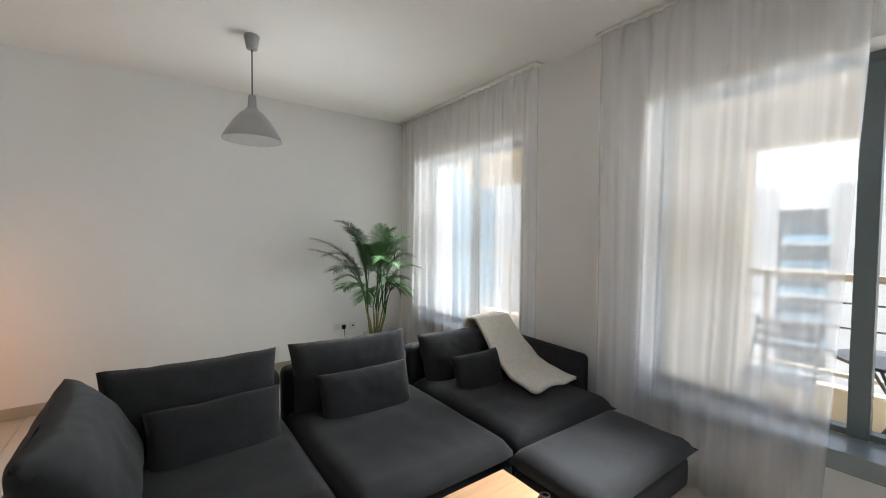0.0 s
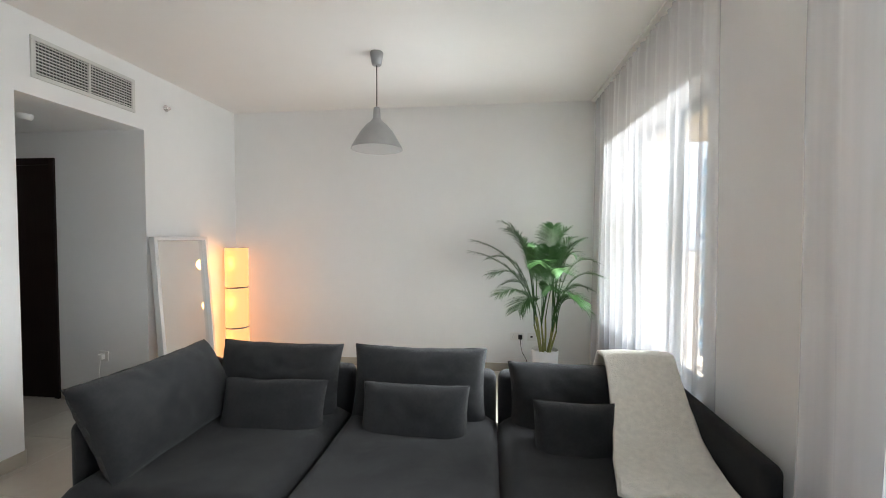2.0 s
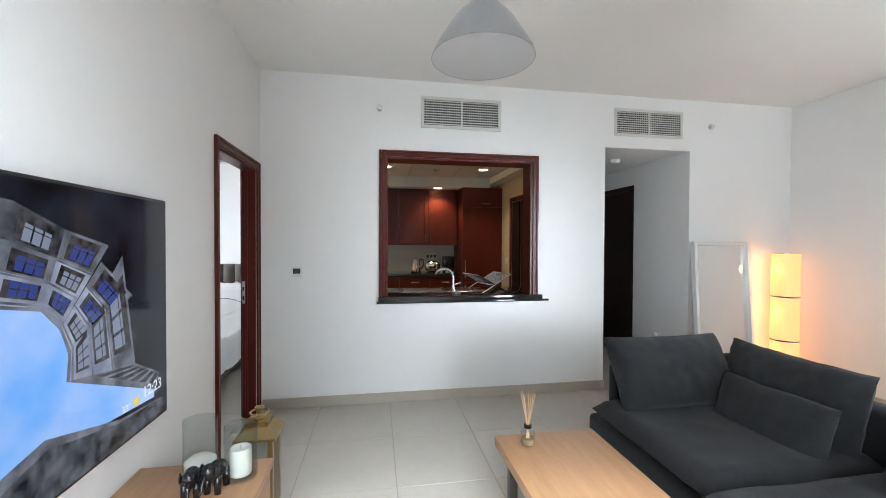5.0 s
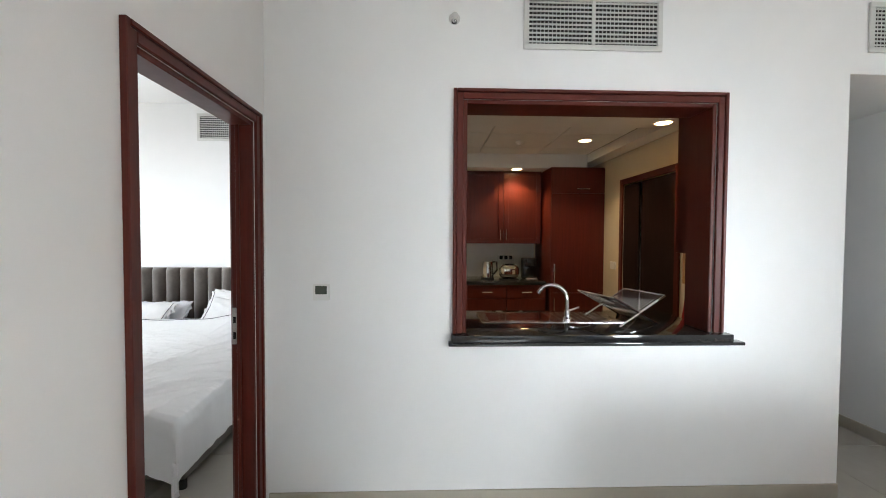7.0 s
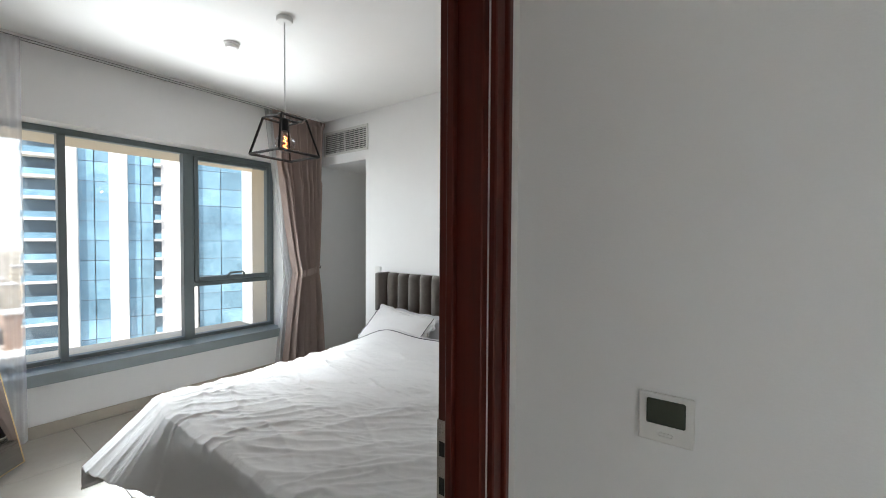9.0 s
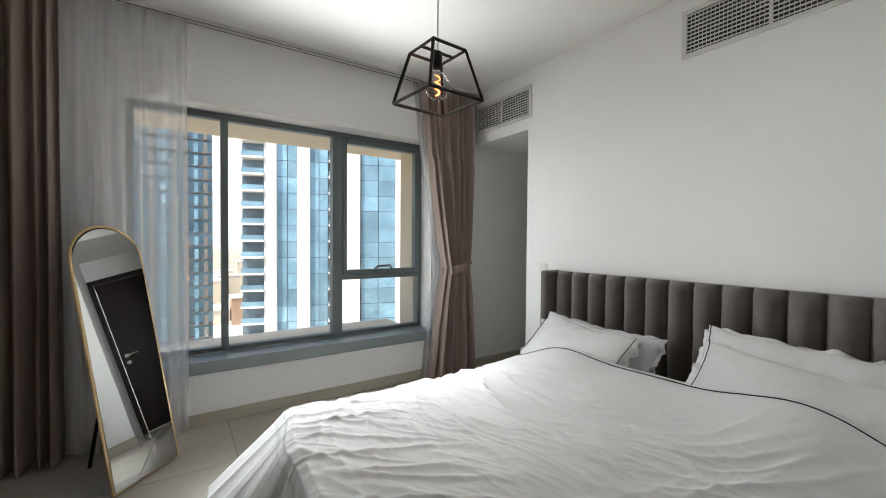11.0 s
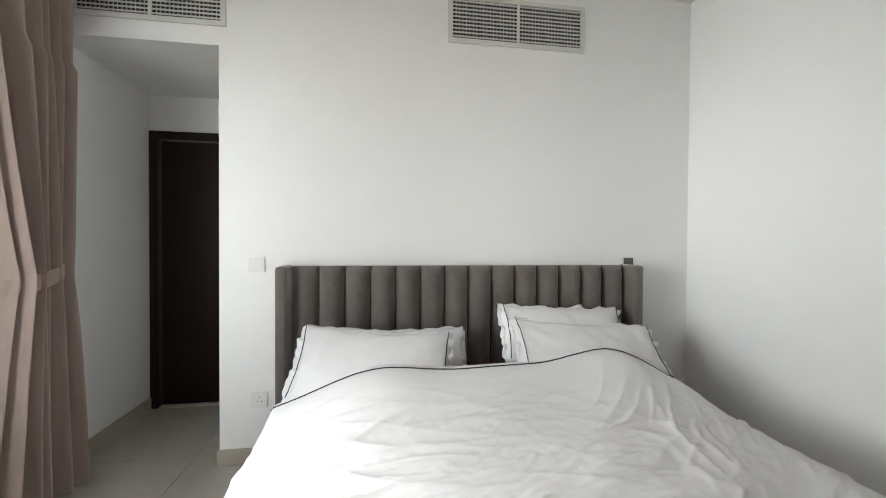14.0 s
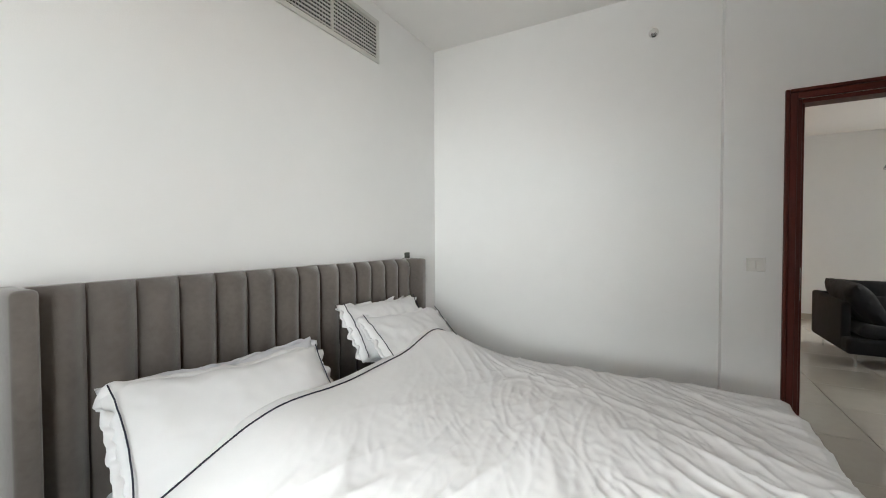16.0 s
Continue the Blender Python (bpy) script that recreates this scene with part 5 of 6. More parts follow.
structure("kitchen_bulkhead", bx(KX, KY0, 2.301, -2.65, TY_B - 0.001, TZ - 0.002), M_CEIL, "white bulkhead above the kitchen cupboards", "bulkhead")
structure("splashback", bx(KX + 0.001, KY0, 0.93, KX + 0.012, 2.28, 1.385), M_SPLASH, "pale glossy kitchen splashback", "splashback")
for k in range(4):
    y0 = 0.36 + 0.48 * k
    t = thing("base_cabinet", (-2.95, y0 + 0.24, 0), "mahogany kitchen base cupboard with drawer", "cabinet", "kitchen base cupboards")
    part("body", bx(KX + 0.001, y0, 0.08, -2.66, y0 + 0.478, 0.888), M_WOOD, t)
    part("drawer", bx(-2.659, y0 + 0.002, 0.72, -2.642, y0 + 0.476, 0.885, r=0.002, seg=1), M_WOODX, t)
    part("door", bx(-2.659, y0 + 0.002, 0.09, -2.642, y0 + 0.476, 0.715, r=0.002, seg=1), M_WOOD, t)
    bar_handle((-2.62, y0 + 0.18, 0.80), (-2.62, y0 + 0.30, 0.80), t)
single("kitchen_worktop", bx(KX + 0.013, KY0, 0.889, -2.62, 2.279, 0.93, r=0.003), M_GRANITE, "polished black granite worktop along the back wall", "counter")
# tall fridge housing
t = thing("fridge_cabinet", (-2.75, 2.57, 0), "tall mahogany fridge housing beside the worktop", "cabinet")
part("body", bx(KX + 0.001, 2.305, 0.0, -2.57, KY1 - 0.001, 2.30), M_WOOD, t)
for a, b in ((0.10, 0.80), (0.805, 1.985), (1.99, 2.29)):
    d = part("door", bx(-2.569, 2.308, a, -2.550, KY1 - 0.005, b, r=0.002, seg=1), M_WOOD, t)
    if a > 1.9:
        bar_handle((-2.53, 2.60, 2.04), (-2.53, 2.76, 2.04), d)
    else:
        bar_handle((-2.53, 2.345, 1.15 if a > 0.5 else 0.55), (-2.53, 2.345, 0.88 if a > 0.5 else 0.75), d)

# kettle, toaster, black coffee machine and plugs
kt = thing("kettle", (-2.88, 1.60, 0.93), "tall steel kettle with black handle on the worktop", "kettle")
part("jug", lathe(bmesh.new(), [(0.0, 0.0), (0.075, 0.0), (0.078, 0.02), (0.068, 0.20), (0.060, 0.225), (0.02, 0.235), (0.0, 0.236)], (-2.88, 1.60, 0.9305), 32), M_CHROME, kt)
part("base", lathe(bmesh.new(), [(0.079, 0.0), (0.082, 0.002), (0.082, 0.022), (0.0785, 0.024)], (-2.88, 1.60, 0.9305), 32), M_BLACKPL, kt)
part("handle", tube(bmesh.new(), [(-2.88, 1.66, 1.15), (-2.88, 1.715, 1.15), (-2.88, 1.72, 1.05), (-2.88, 1.672, 0.99)], 0.012, 8), M_BLACKPL, kt)
to = thing("toaster", (-2.85, 1.86, 0.93), "rounded polished steel toaster on the worktop", "toaster")
bm = bx(-2.94, 1.74, 0.945, -2.76, 1.99, 1.125, r=0.07, seg=6)
part("body", bm, M_CHROME, to)
part("foot", bx(-2.93, 1.75, 0.931, -2.77, 1.98, 0.9455, r=0.003, seg=1), M_BLACKPL, to)
for k in (-0.03, 0.03):
    part("slot", bx(-2.85 + k - 0.012, 1.79, 1.1255, -2.85 + k + 0.012, 1.94, 1.1275), M_BLACKPL, to)
cm = thing("coffee_machine", (-2.88, 2.13, 0.93), "compact black coffee machine beside the toaster", "coffee machine")
part("body", bx(-3.0, 2.05, 0.931, -2.86, 2.23, 1.20, r=0.015, seg=2), M_BLACKPL, cm)
part("head", bx(-2.859, 2.07, 1.10, -2.77, 2.21, 1.20, r=0.015, seg=2), M_BLACKPL, cm)
part("drip_tray", bx(-2.859, 2.07, 0.931, -2.76, 2.21, 0.96, r=0.004, seg=1), M_STEEL, cm)
for k, yy in enumerate((1.83, 1.895, 1.96)):
    t = thing("power_plug", (KX + 0.02, yy, 1.19), "black plug in the splashback socket", "plug", "plugs above the toaster")
    part("plug", bx(KX + 0.024, yy - 0.02, 1.165, KX + 0.065, yy + 0.02, 1.215, r=0.005, seg=1), M_BLACKPL, t)
    part("faceplate", bx(KX + 0.0125, yy - 0.031, 1.15, KX + 0.0235, yy + 0.031, 1.235, r=0.003, seg=1), M_WHITEPL, t)

# sink cabinet under the serving counter, bowl, tap and dish rack
single("sink_cabinet", bx(-0.62, 0.99, 0.0, -0.201, 2.49, 0.885), M_WOOD, "mahogany sink cabinet under the serving counter", "cabinet")
sk = thing("sink", (-0.40, 1.55, 0.944), "steel sink bowl with drainer set in the granite", "sink")
part("rim", bx(-0.58, 1.18, 0.9445, -0.24, 2.05, 0.950, r=0.002, seg=1), M_STEEL, sk)
part("bowl", bx(-0.54, 1.23, 0.9503, -0.28, 1.62, 0.9512), M_CHROME, sk, "hollow steel bowl")
for k in range(8):
    part("drainer_rib", bx(-0.55, 1.68 + 0.042 * k, 0.9503, -0.27, 1.688 + 0.042 * k, 0.954, r=0.001, seg=1), M_STEEL, sk)
tp = thing("kitchen_tap", (-0.36, 1.72, 0.95), "tall chrome swan-neck kitchen tap", "tap")
part("base", lathe(bmesh.new(), [(0.026, 0.0), (0.026, 0.012), (0.018, 0.02), (0.016, 0.06)], (-0.30, 1.715, 0.951), 20), M_CHROME, tp)
neck = [(-0.30, 1.715, 0.96), (-0.30, 1.715, 1.08)] + [(-0.30 - 0.03 * (1 - math.cos(a)), 1.715 - 0.085 * (1 - math.cos(a)), 1.08 + 0.085 * math.sin(a)) for a in [math.pi * k / 12 * 0.88 for k in range(1, 13)]]
part("spout", tube(bmesh.new(), neck, 0.013, 12), M_CHROME, tp)
part("lever", tube(bmesh.new(), [(-0.30, 1.73, 1.01), (-0.30, 1.79, 1.03)], 0.006, 8), M_CHROME, tp)
dr = thing("dish_rack", (-0.32, 2.06, 0.951), "folding x-shaped chrome dish rack on the drainer", "dish rack")
for s in (-1, 1):
    m = Matrix.Translation((-0.35, 2.07, 1.015)) @ pose(0, 0, 0, 28 * s, 0, 14)
    bm = bmesh.new()
    L2, W2 = 0.21, 0.17
    for a, b in (((-W2, -L2), (W2, -L2)), ((W2, -L2), (W2, L2)), ((W2, L2), (-W2, L2)), ((-W2, L2), (-W2, -L2))):
        tube(bm, [m @ Vector((*a, 0)), m @ Vector((*b, 0))], 0.006, 6)
    part("side_frame", bm, M_CHROME, dr)
    for k in range(15):
        x = -W2 + 2 * W2 * (k + 0.5) / 15
        part("wire", tube(bmesh.new(), [m @ Vector((x, -0.02 if s > 0 else -L2, 0)), m @ Vector((x, L2, 0))], 0.0028, 5), M_CHROME, dr)

# wall cupboard by the hatch, red apron on its hook, cork board
t = thing("corner_cabinet", (-0.42, 2.69, 1.37), "dark mahogany wall cupboard beside the hatch", "cabinet")
part("body", bx(-0.60, 2.605, 1.36, -0.2005, KY1 - 0.001, 2.368), M_WOOD, t)
part("door", bx(-0.60, 2.585, 1.36, -0.2005, 2.604, 2.368, r=0.002, seg=1), M_WOOD, t)
structure("hatch_side_panel", bx(-0.2145, 2.4005, 0.945, -0.2005, 2.584, 2.368), M_WOOD, "mahogany side panel of the hatch", "panel")
single("cork_board", bx(-1.06, KY1 - 0.014, 1.09, -0.66, KY1 - 0.001, 1.36, r=0.002, seg=1), M_CORK, "plain cork board on the kitchen wall", "cork board")
bm = bmesh.new()
grid(bm, 22, 22, lambda u, v: Vector((-0.77 + (u - 0.5) * (0.10 + 0.16 * (1 - v) ** 0.6), KY1 - 0.09 + 0.022 * math.sin(13 * u + 2 * v) * (1.1 - v) - 0.03 * (1 - v), 0.82 + 0.53 * v)))
ap = single("apron", bm, M_RED, "red cotton apron hanging in folds on the kitchen wall", "apron", smooth="all")
md = ap.modifiers.new("thickness", "SOLIDIFY")
md.thickness = 0.012
single("apron_hook", tube(bmesh.new(), [(-0.77, KY1 - 0.001, 1.36), (-0.77, KY1 - 0.08, 1.355), (-0.77, KY1 - 0.095, 1.37)], 0.006, 8), M_STEEL, "small steel wall hook holding the apron", "hook")
kdoor = thing("door_5", (-1.63, KY1, 0), "dark kitchen door frame filled by a dark panel for the dim store", "door frame", kind="structure")
for a, b in ((KD0 - 0.06, KD0), (KD1, KD1 + 0.06)):
    part("architrave", bx(a, KY1 - 0.02, 0, b, KY1 - 0.001, KDZ + 0.06, r=0.003, seg=1), M_WOOD, kdoor)
part("architrave", bx(KD0 + 0.0005, KY1 - 0.02, KDZ, KD1 - 0.0005, KY1 - 0.001, KDZ + 0.06, r=0.003, seg=1), M_WOODX, kdoor)
part("leaf", bx(KD0 + 0.001, KY1 + 0.002, 0.01, KD0 + 0.30, KY1 + 0.020, KDZ - 0.01), M_DARKWOOD, kdoor)
# dark panel fills the opening, standing in for the shade of the store
part("store_shade_panel", bx(KD0 + 0.34, KY1 + 0.012, 0.01, KD1 - 0.001, KY1 + 0.045, KDZ - 0.005), M_DARKWOOD, kdoor)
t, slab = plate("switch_plate", (-2.31, KY1, 1.15), (1, 0, 0), (0, -1, 0), 0.12, 0.086, "cream double light switch by the kitchen door", "switch", cells=2)


# ---- bed ----
HB0, HB1, HBZ = -2.565, -0.425, 1.13
bed = thing("bed", (-1.1, -1.48, 0), "wide upholstered bed with taupe velvet channel headboard", "bed")
hb = part("headboard", bx(XH + 0.002, HB0 + 0.06, 0.03, XH + 0.06, HB1 - 0.06, HBZ - 0.004, r=0.012, seg=2), M_VELVET, bed)
part("wing", bx(XH + 0.002, HB0, 0.03, -2.035, HB0 + 0.062, HBZ, r=0.018, seg=3), M_VELVET, hb)
part("wing", bx(XH + 0.002, HB1 - 0.062, 0.03, -2.035, HB1, HBZ, r=0.018, seg=3), M_VELVET, hb)
NCH = 14
cw = (HB1 - HB0 - 0.128) / NCH
for k in range(NCH):
    y0 = HB0 + 0.064 + cw * k
    bm = bmesh.new()

    def chan(u, v, y0=y0, k=k):
        e = math.sin(math.pi * min(1, max(0, u))) ** 0.62
        top = min(1.0, (1 - v) * 22) ** 0.5
        d = 0.072 * e * (0.35 + 0.65 * top) + 0.004 * noise.noise(Vector((u * 2 + k * 3, v * 9, 0)))
        return Vector((XH + 0.052 + d, y0 + cw * u, 0.30 + (HBZ - 0.304) * v))
    grid(bm, 12, 26, chan)
    part("channel", bm, M_VELVET, hb, smooth="all")
FX = -0.11
part("side_rail", bx(-2.03, -2.46, 0.09, FX, -2.41, 0.37, r=0.015, seg=2), M_BEDSIDE, bed)
part("side_rail", bx(-2.03, -0.55, 0.09, FX, -0.50, 0.37, r=0.015, seg=2), M_BEDSIDE, bed)
part("foot_rail", bx(FX - 0.05, -2.409, 0.09, FX, -0.551, 0.37, r=0.015, seg=2), M_BEDSIDE, bed)
for x in (-1.95, FX - 0.08):
    for y in (-2.40, -0.56):
        part("leg", tube(bmesh.new(), [(x, y, 0), (x, y, 0.10)], 0.022, 12), M_BLACKPL, bed)
single("mattress", bx(-2.02, -2.40, 0.30, FX - 0.06, -0.56, 0.495, r=0.05, seg=3), M_SHEET, "white mattress on the upholstered bed base", "mattress")


# duvet: top sheet with folds, falling over both sides and the foot, drawn up over the pillows' lower half
def bump(x, y, cx, cy, rx, ry, h):
    return h * math.exp(-((x - cx) / rx) ** 2 - ((y - cy) / ry) ** 2)


def step(e0, e1, x):
    t = min(1.0, max(0.0, (x - e0) / (e1 - e0)))
    return t * t * (3 - 2 * t)


HEM = lambda y: -1.74 + 0.03 * math.sin((y + 2.4) * 2.3)


def crease(x, y, ang, sc, stretch, seed):
    """Long narrow ridge lines that fade in and out."""
    wx = x + 0.10 * noise.noise(Vector((x * 1.7, y * 1.7, seed)))
    wy = y + 0.10 * noise.noise(Vector((x * 1.7, y * 1.7, seed + 5)))
    c, s = math.cos(ang), math.sin(ang)
    u, v = (wx * c + wy * s) * sc, (-wx * s + wy * c) * sc * stretch
    r = max(0.0, 1 - abs(noise.noise(Vector((u, v, seed)))) * 2.6)
    k = max(0.0, noise.noise(Vector((u * 0.22, v * 0.6, seed + 9))) + 0.42)
    return r ** 2.2 * min(1.0, k * 1.4)


def duvet_top(x, y):
    e = abs(y + 1.48) / 0.965
    z = 0.550 - 0.045 * e ** 4
    z += bump(x, y, -1.72, -0.86, 0.30, 0.34, 0.172) + bump(x, y, -1.72, -2.02, 0.30, 0.34, 0.132) + bump(x, y, -1.70, -1.45, 0.28, 0.36, 0.105)
    z += bump(x, y, -0.85, -1.25, 0.6, 0.5, 0.022)
    f = 0.014 * noise.noise(Vector((x * 2.1, y * 2.1, 3)))
    w = step(-0.9, -1.5, y) * step(-0.35, -0.8, x)
    g = 0.014 * crease(x, y, 0.95, 3.0, 0.30, 1.3) + 0.014 * crease(x, y, 0.72, 6.5, 0.20, 4.1) + 0.014 * crease(x, y, 1.05, 11.5, 0.16, 7.7) + 0.010 * crease(x, y, 0.80, 19.0, 0.14, 21.4)
    h = 0.014 * crease(x, y, 0.05, 3.0, 0.30, 1.3) + 0.016 * crease(x, y, 0.20, 6.5, 0.20, 4.1) + 0.010 * crease(x, y, -0.10, 11.5, 0.16, 7.7) + 0.006 * crease(x, y, 0.1, 19.0, 0.14, 21.4)
    f += (1 - w) * g + w * h
    f += 0.008 * crease(x, y, -0.4, 6.0, 0.22, 12.2) + 0.005 * crease(x, y, 0.55, 27.0, 0.16, 15.9) + 0.0020 * noise.noise(Vector((x * 26, y * 26, 1)))
    return z + (f - 0.016) * (0.10 + 0.90 * step(-1.66, -1.25, x))


def duvet(a, b):
    s = (a - 0.5) * 2.66           # across, from the far side to the door side
    l = b * 2.10                   # along, from the hem to the foot
    half = 0.965
    y = -1.48 + max(-half, min(half, s))
    over = max(0.0, abs(s) - half)
    x = HEM(y) + l
    edge = -0.03 - 0.09 * step(-1.95, -2.45, y)
    flare = step(-1.55, -2.35, y)
    overf = max(0.0, x - edge)
    xt = min(x, edge)
    z = duvet_top(xt, y)
    sg = 1 if s > 0 else -1
    ripple = noise.noise(Vector((xt * 3.2, s * 3, 7))) * 0.03 + noise.noise(Vector((xt * 9, s, 2))) * 0.010
    if over > 0:
        roll = min(1, over / 0.10)
        y += sg * (0.05 * math.sin(roll * math.pi / 2) + ripple * roll * 0.8)
        z -= 0.03 * roll + max(0, over - 0.05) * 0.95
    if overf > 0:
        roll = min(1, overf / 0.10)
        xt += 0.05 * math.sin(roll * math.pi / 2) + noise.noise(Vector((y * 3.5, 3, 1))) * 0.025 * roll + flare * 0.75 * max(0, overf - 0.06)
        z -= 0.03 * roll + max(0, overf - 0.05) * (0.95 - 0.35 * flare)
    return Vector((xt, y, max(0.10, z)))


bm = grid(bmesh.new(), 400, 310, duvet)
dv = single("duvet", bm, M_LINEN, "white cotton duvet, crumpled, with navy piping at the top", "duvet", smooth="all")
md = dv.modifiers.new("thickness", "SOLIDIFY")
md.thickness, md.offset = 0.018, -1.0


def piping_line(pts, r=0.0028):
    return tube(bmesh.new(), pts, r, 6)


pp = [duvet(i / 140, 0.022) + Vector((0, 0, 0.003)) for i in range(16, 125)]
ob = part("piping", piping_line(pp), M_PIPING, dv, "navy piping")


def pillow(cx, cy, cz, w, h, t, rx, ry, rz, seed, material=M_LINEN, label="plump white pillow with navy piped flange"):
    """Leaning pillow, its width along Y; soft flange with piping round the stuffed middle."""
    m = Matrix.Translation((cx, cy, cz)) @ pose(0, 0, 0, 0, 0, 90 + rz) @ pose(0, 0, 0, rx, ry, 0)
    sag = lambda x: -0.018 * math.cos(x / w * math.pi) + 0.014 * noise.noise(Vector((x * 6, seed, 0)))
    bm = cushion(w, h, t, Matrix(), seed=seed, wrinkle=0.020, pull=0.05, n=40, power=0.62, ex=2.3)
    for vt in bm.verts:
        vt.co.z += sag(vt.co.x)
        vt.co = m @ vt.co
    ob = single("pillow", bm, material, label, "pillow", "pillows on the bed", smooth="all")
    bm = bmesh.new()

    def fl(u, v):
        a = 2 * math.pi * u
        k = (abs(math.cos(a)) ** 7 + abs(math.sin(a)) ** 7) ** (1 / 7)
        cu, cv = math.cos(a) / k, math.sin(a) / k
        e = 0.88 + 0.17 * v
        x = cu * w / 2 * e * (1 - 0.05 * (1 - cv * cv))
        z = cv * h / 2 * (e + 0.03 * v) * (1 - 0.05 * (1 - cu * cu)) + sag(x)
        wob = 0.050 * v * noise.noise(Vector((cu * 5 + seed, cv * 5, 0))) + 0.014 * v * noise.noise(Vector((cu * 13 + seed, cv * 13, 0)))
        return m @ Vector((x, wob, z))
    grid(bm, 120, 4, fl)
    fo = part("flange", bm, material, ob, smooth="all")
    fo.modifiers.new("thickness", "SOLIDIFY").thickness = 0.004
    if material is M_LINEN:
        for sg in (-1, 1):
            pts = []
            for k in range(15):
                zz = (k / 14 - 0.5) * 0.94
                x = sg * w / 2 * 0.945 * (1 - 0.05 * (1 - (2 * zz) ** 2))
                pts.append(m @ Vector((x, -0.034 + 0.008 * noise.noise(Vector((k * 0.7, sg, seed))), zz * h + sag(x))))
            part("piping", piping_line(pts, 0.0024), M_PIPING, ob, "navy piping")
    return ob


pillow(-1.805, -2.045, 0.660, 0.78, 0.40, 0.14, -44, 3, -7, 31)
pillow(-1.93, -1.92, 0.655, 0.72, 0.34, 0.12, -36, 0, -3, 35, M_SHEET, "grey-white pillow lying behind the front pillow")
pillow(-1.815, -0.90, 0.685, 0.86, 0.38, 0.12, -46, 5, 2, 33)
pillow(-1.955, -0.98, 0.755, 0.76, 0.34, 0.15, -34, 3, 2, 37, M_LINEN, "white pillow propped behind the front pillow")

# ---- bedroom curtains ----
TIE = 1.07


def tied(v):
    z = v * (H - 0.02)
    if z > TIE:
        f = (z - TIE) / (H - TIE)
        return 0.42 + 0.58 * f ** 0.75, 0.60 - 0.10 * f
    f = (TIE - z) / TIE
    return 0.42 + 0.36 * f ** 0.7, 0.60 - 0.04 * f


single("taupe_curtain", drape((-1.54, YB + 0.115), (-2.215, YB + 0.115), 0.02, H - 0.005, 9, 0.070, 14, nu=260, nv=60, narrow=tied, out=(0, 1, 0)), M_TAUPE, "floor-length taupe curtain gathered with a tie-back", "curtain", "bedroom curtains", smooth="all")
single("sheer_curtain", drape((-1.52, YB + 0.062), (-2.15, YB + 0.062), 0.02, H - 0.005, 10, 0.018, 19, nu=160, nv=50, narrow=lambda v: (lambda q: (q[0] * 1.04, q[1] - 0.04))(tied(v)), out=(0, 1, 0)), M_SHEER, "white voile tied back beside the taupe curtain", "curtain", "bedroom curtains", smooth="all")
bm = bmesh.new()
ring = [(-1.945 + 0.165 * math.cos(a), YB + 0.115 + 0.078 * math.sin(a), TIE + 0.015 - 0.035 * math.cos(a)) for a in [2 * math.pi * k / 36 for k in range(37)]]
grid(bm, 36, 3, lambda u, v: Vector(ring[int(round(u * 36))]) + Vector((0, 0.004 * math.sin(v * 3.14), (v - 0.5) * 0.075)))
single("curtain_tieback", bm, M_TAUPE, "taupe fabric tie-back round the gathered curtain", "tie-back", smooth="all")
single("tieback_hook", tube(bmesh.new(), [(-2.16, YB, TIE + 0.05), (-2.16, YB + 0.10, TIE + 0.05), (-2.16, YB + 0.105, TIE + 0.075)], 0.007, 8), M_GREYLEG, "small dark wall hook for the tie-back", "hook")
single("sheer_curtain", drape((0.30, YB + 0.10), (1.02, YB + 0.10), 0.02, H - 0.02, 8, 0.030, 23, nu=160, out=(0, 1, 0)), M_SHEER, "white voile curtain pushed to the window's side", "curtain", "bedroom curtains", smooth="all")
single("taupe_curtain", drape((0.93, YB + 0.14), (1.55, YB + 0.14), 0.02, H - 0.02, 9, 0.060, 27, nu=180, out=(0, 1, 0)), M_TAUPE, "floor-length taupe curtain hanging beside the voile", "curtain", "bedroom curtains", smooth="all")
ctk = thing("curtain_track_3", (-0.5, YB + 0.10, H), "grey-beige double ceiling curtain track", "curtain track", kind="structure")
for yy in (0.062, 0.115):
    part("rail", bx(-2.21, YB + yy - 0.016, H - 0.020, 1.6, YB + yy + 0.016, H - 0.0005, r=0.003, seg=1), M_VENT, ctk)
    part("slot", bx(-2.21, YB + yy - 0.004, H - 0.0212, 1.6, YB + yy + 0.004, H - 0.0202), M_VENTDARK, ctk)

# ---- cage pendant with filament globe ----
CX, CY = -0.655, -1.94
cp = thing("cage_pendant", (CX, CY, H), "black square cage pendant with a glowing filament globe", "lamp")
part("ceiling_rose", lathe(bmesh.new(), [(0.0, -0.03), (0.045, -0.028), (0.05, -0.02), (0.05, -0.001)], (CX, CY, H), 28), M_WHITEPL, cp, "white ceiling rose")
part("cord", tube(bmesh.new(), [(CX, CY, H - 0.03), (CX, CY, 2.245)], 0.004, 8), M_WHITEPL, cp, "pale flex")
rot = Matrix.Rotation(radians(4), 4, "Z")
corner = lambda sx, sy, r, z: Vector((CX, CY, 0)) + rot @ Vector((sx * r, sy * r, 0)) + Vector((0, 0, z))
RT, RB, ZT, ZB = 0.092, 0.148, 2.235, 2.005
q = [(-1, -1), (1, -1), (1, 1), (-1, 1)]
for k in range(4):
    a, b = q[k], q[(k + 1) % 4]
    for nm, p0, p1 in (("top_bar", corner(*a, RT, ZT), corner(*b, RT, ZT)), ("bottom_bar", corner(*a, RB, ZB), corner(*b, RB, ZB)), ("upright", corner(*a, RT, ZT), corner(*a, RB, ZB))):
        part(nm, tube(bmesh.new(), [p0, p1], 0.0085, 4), M_BLACKMET, cp, smooth=False)
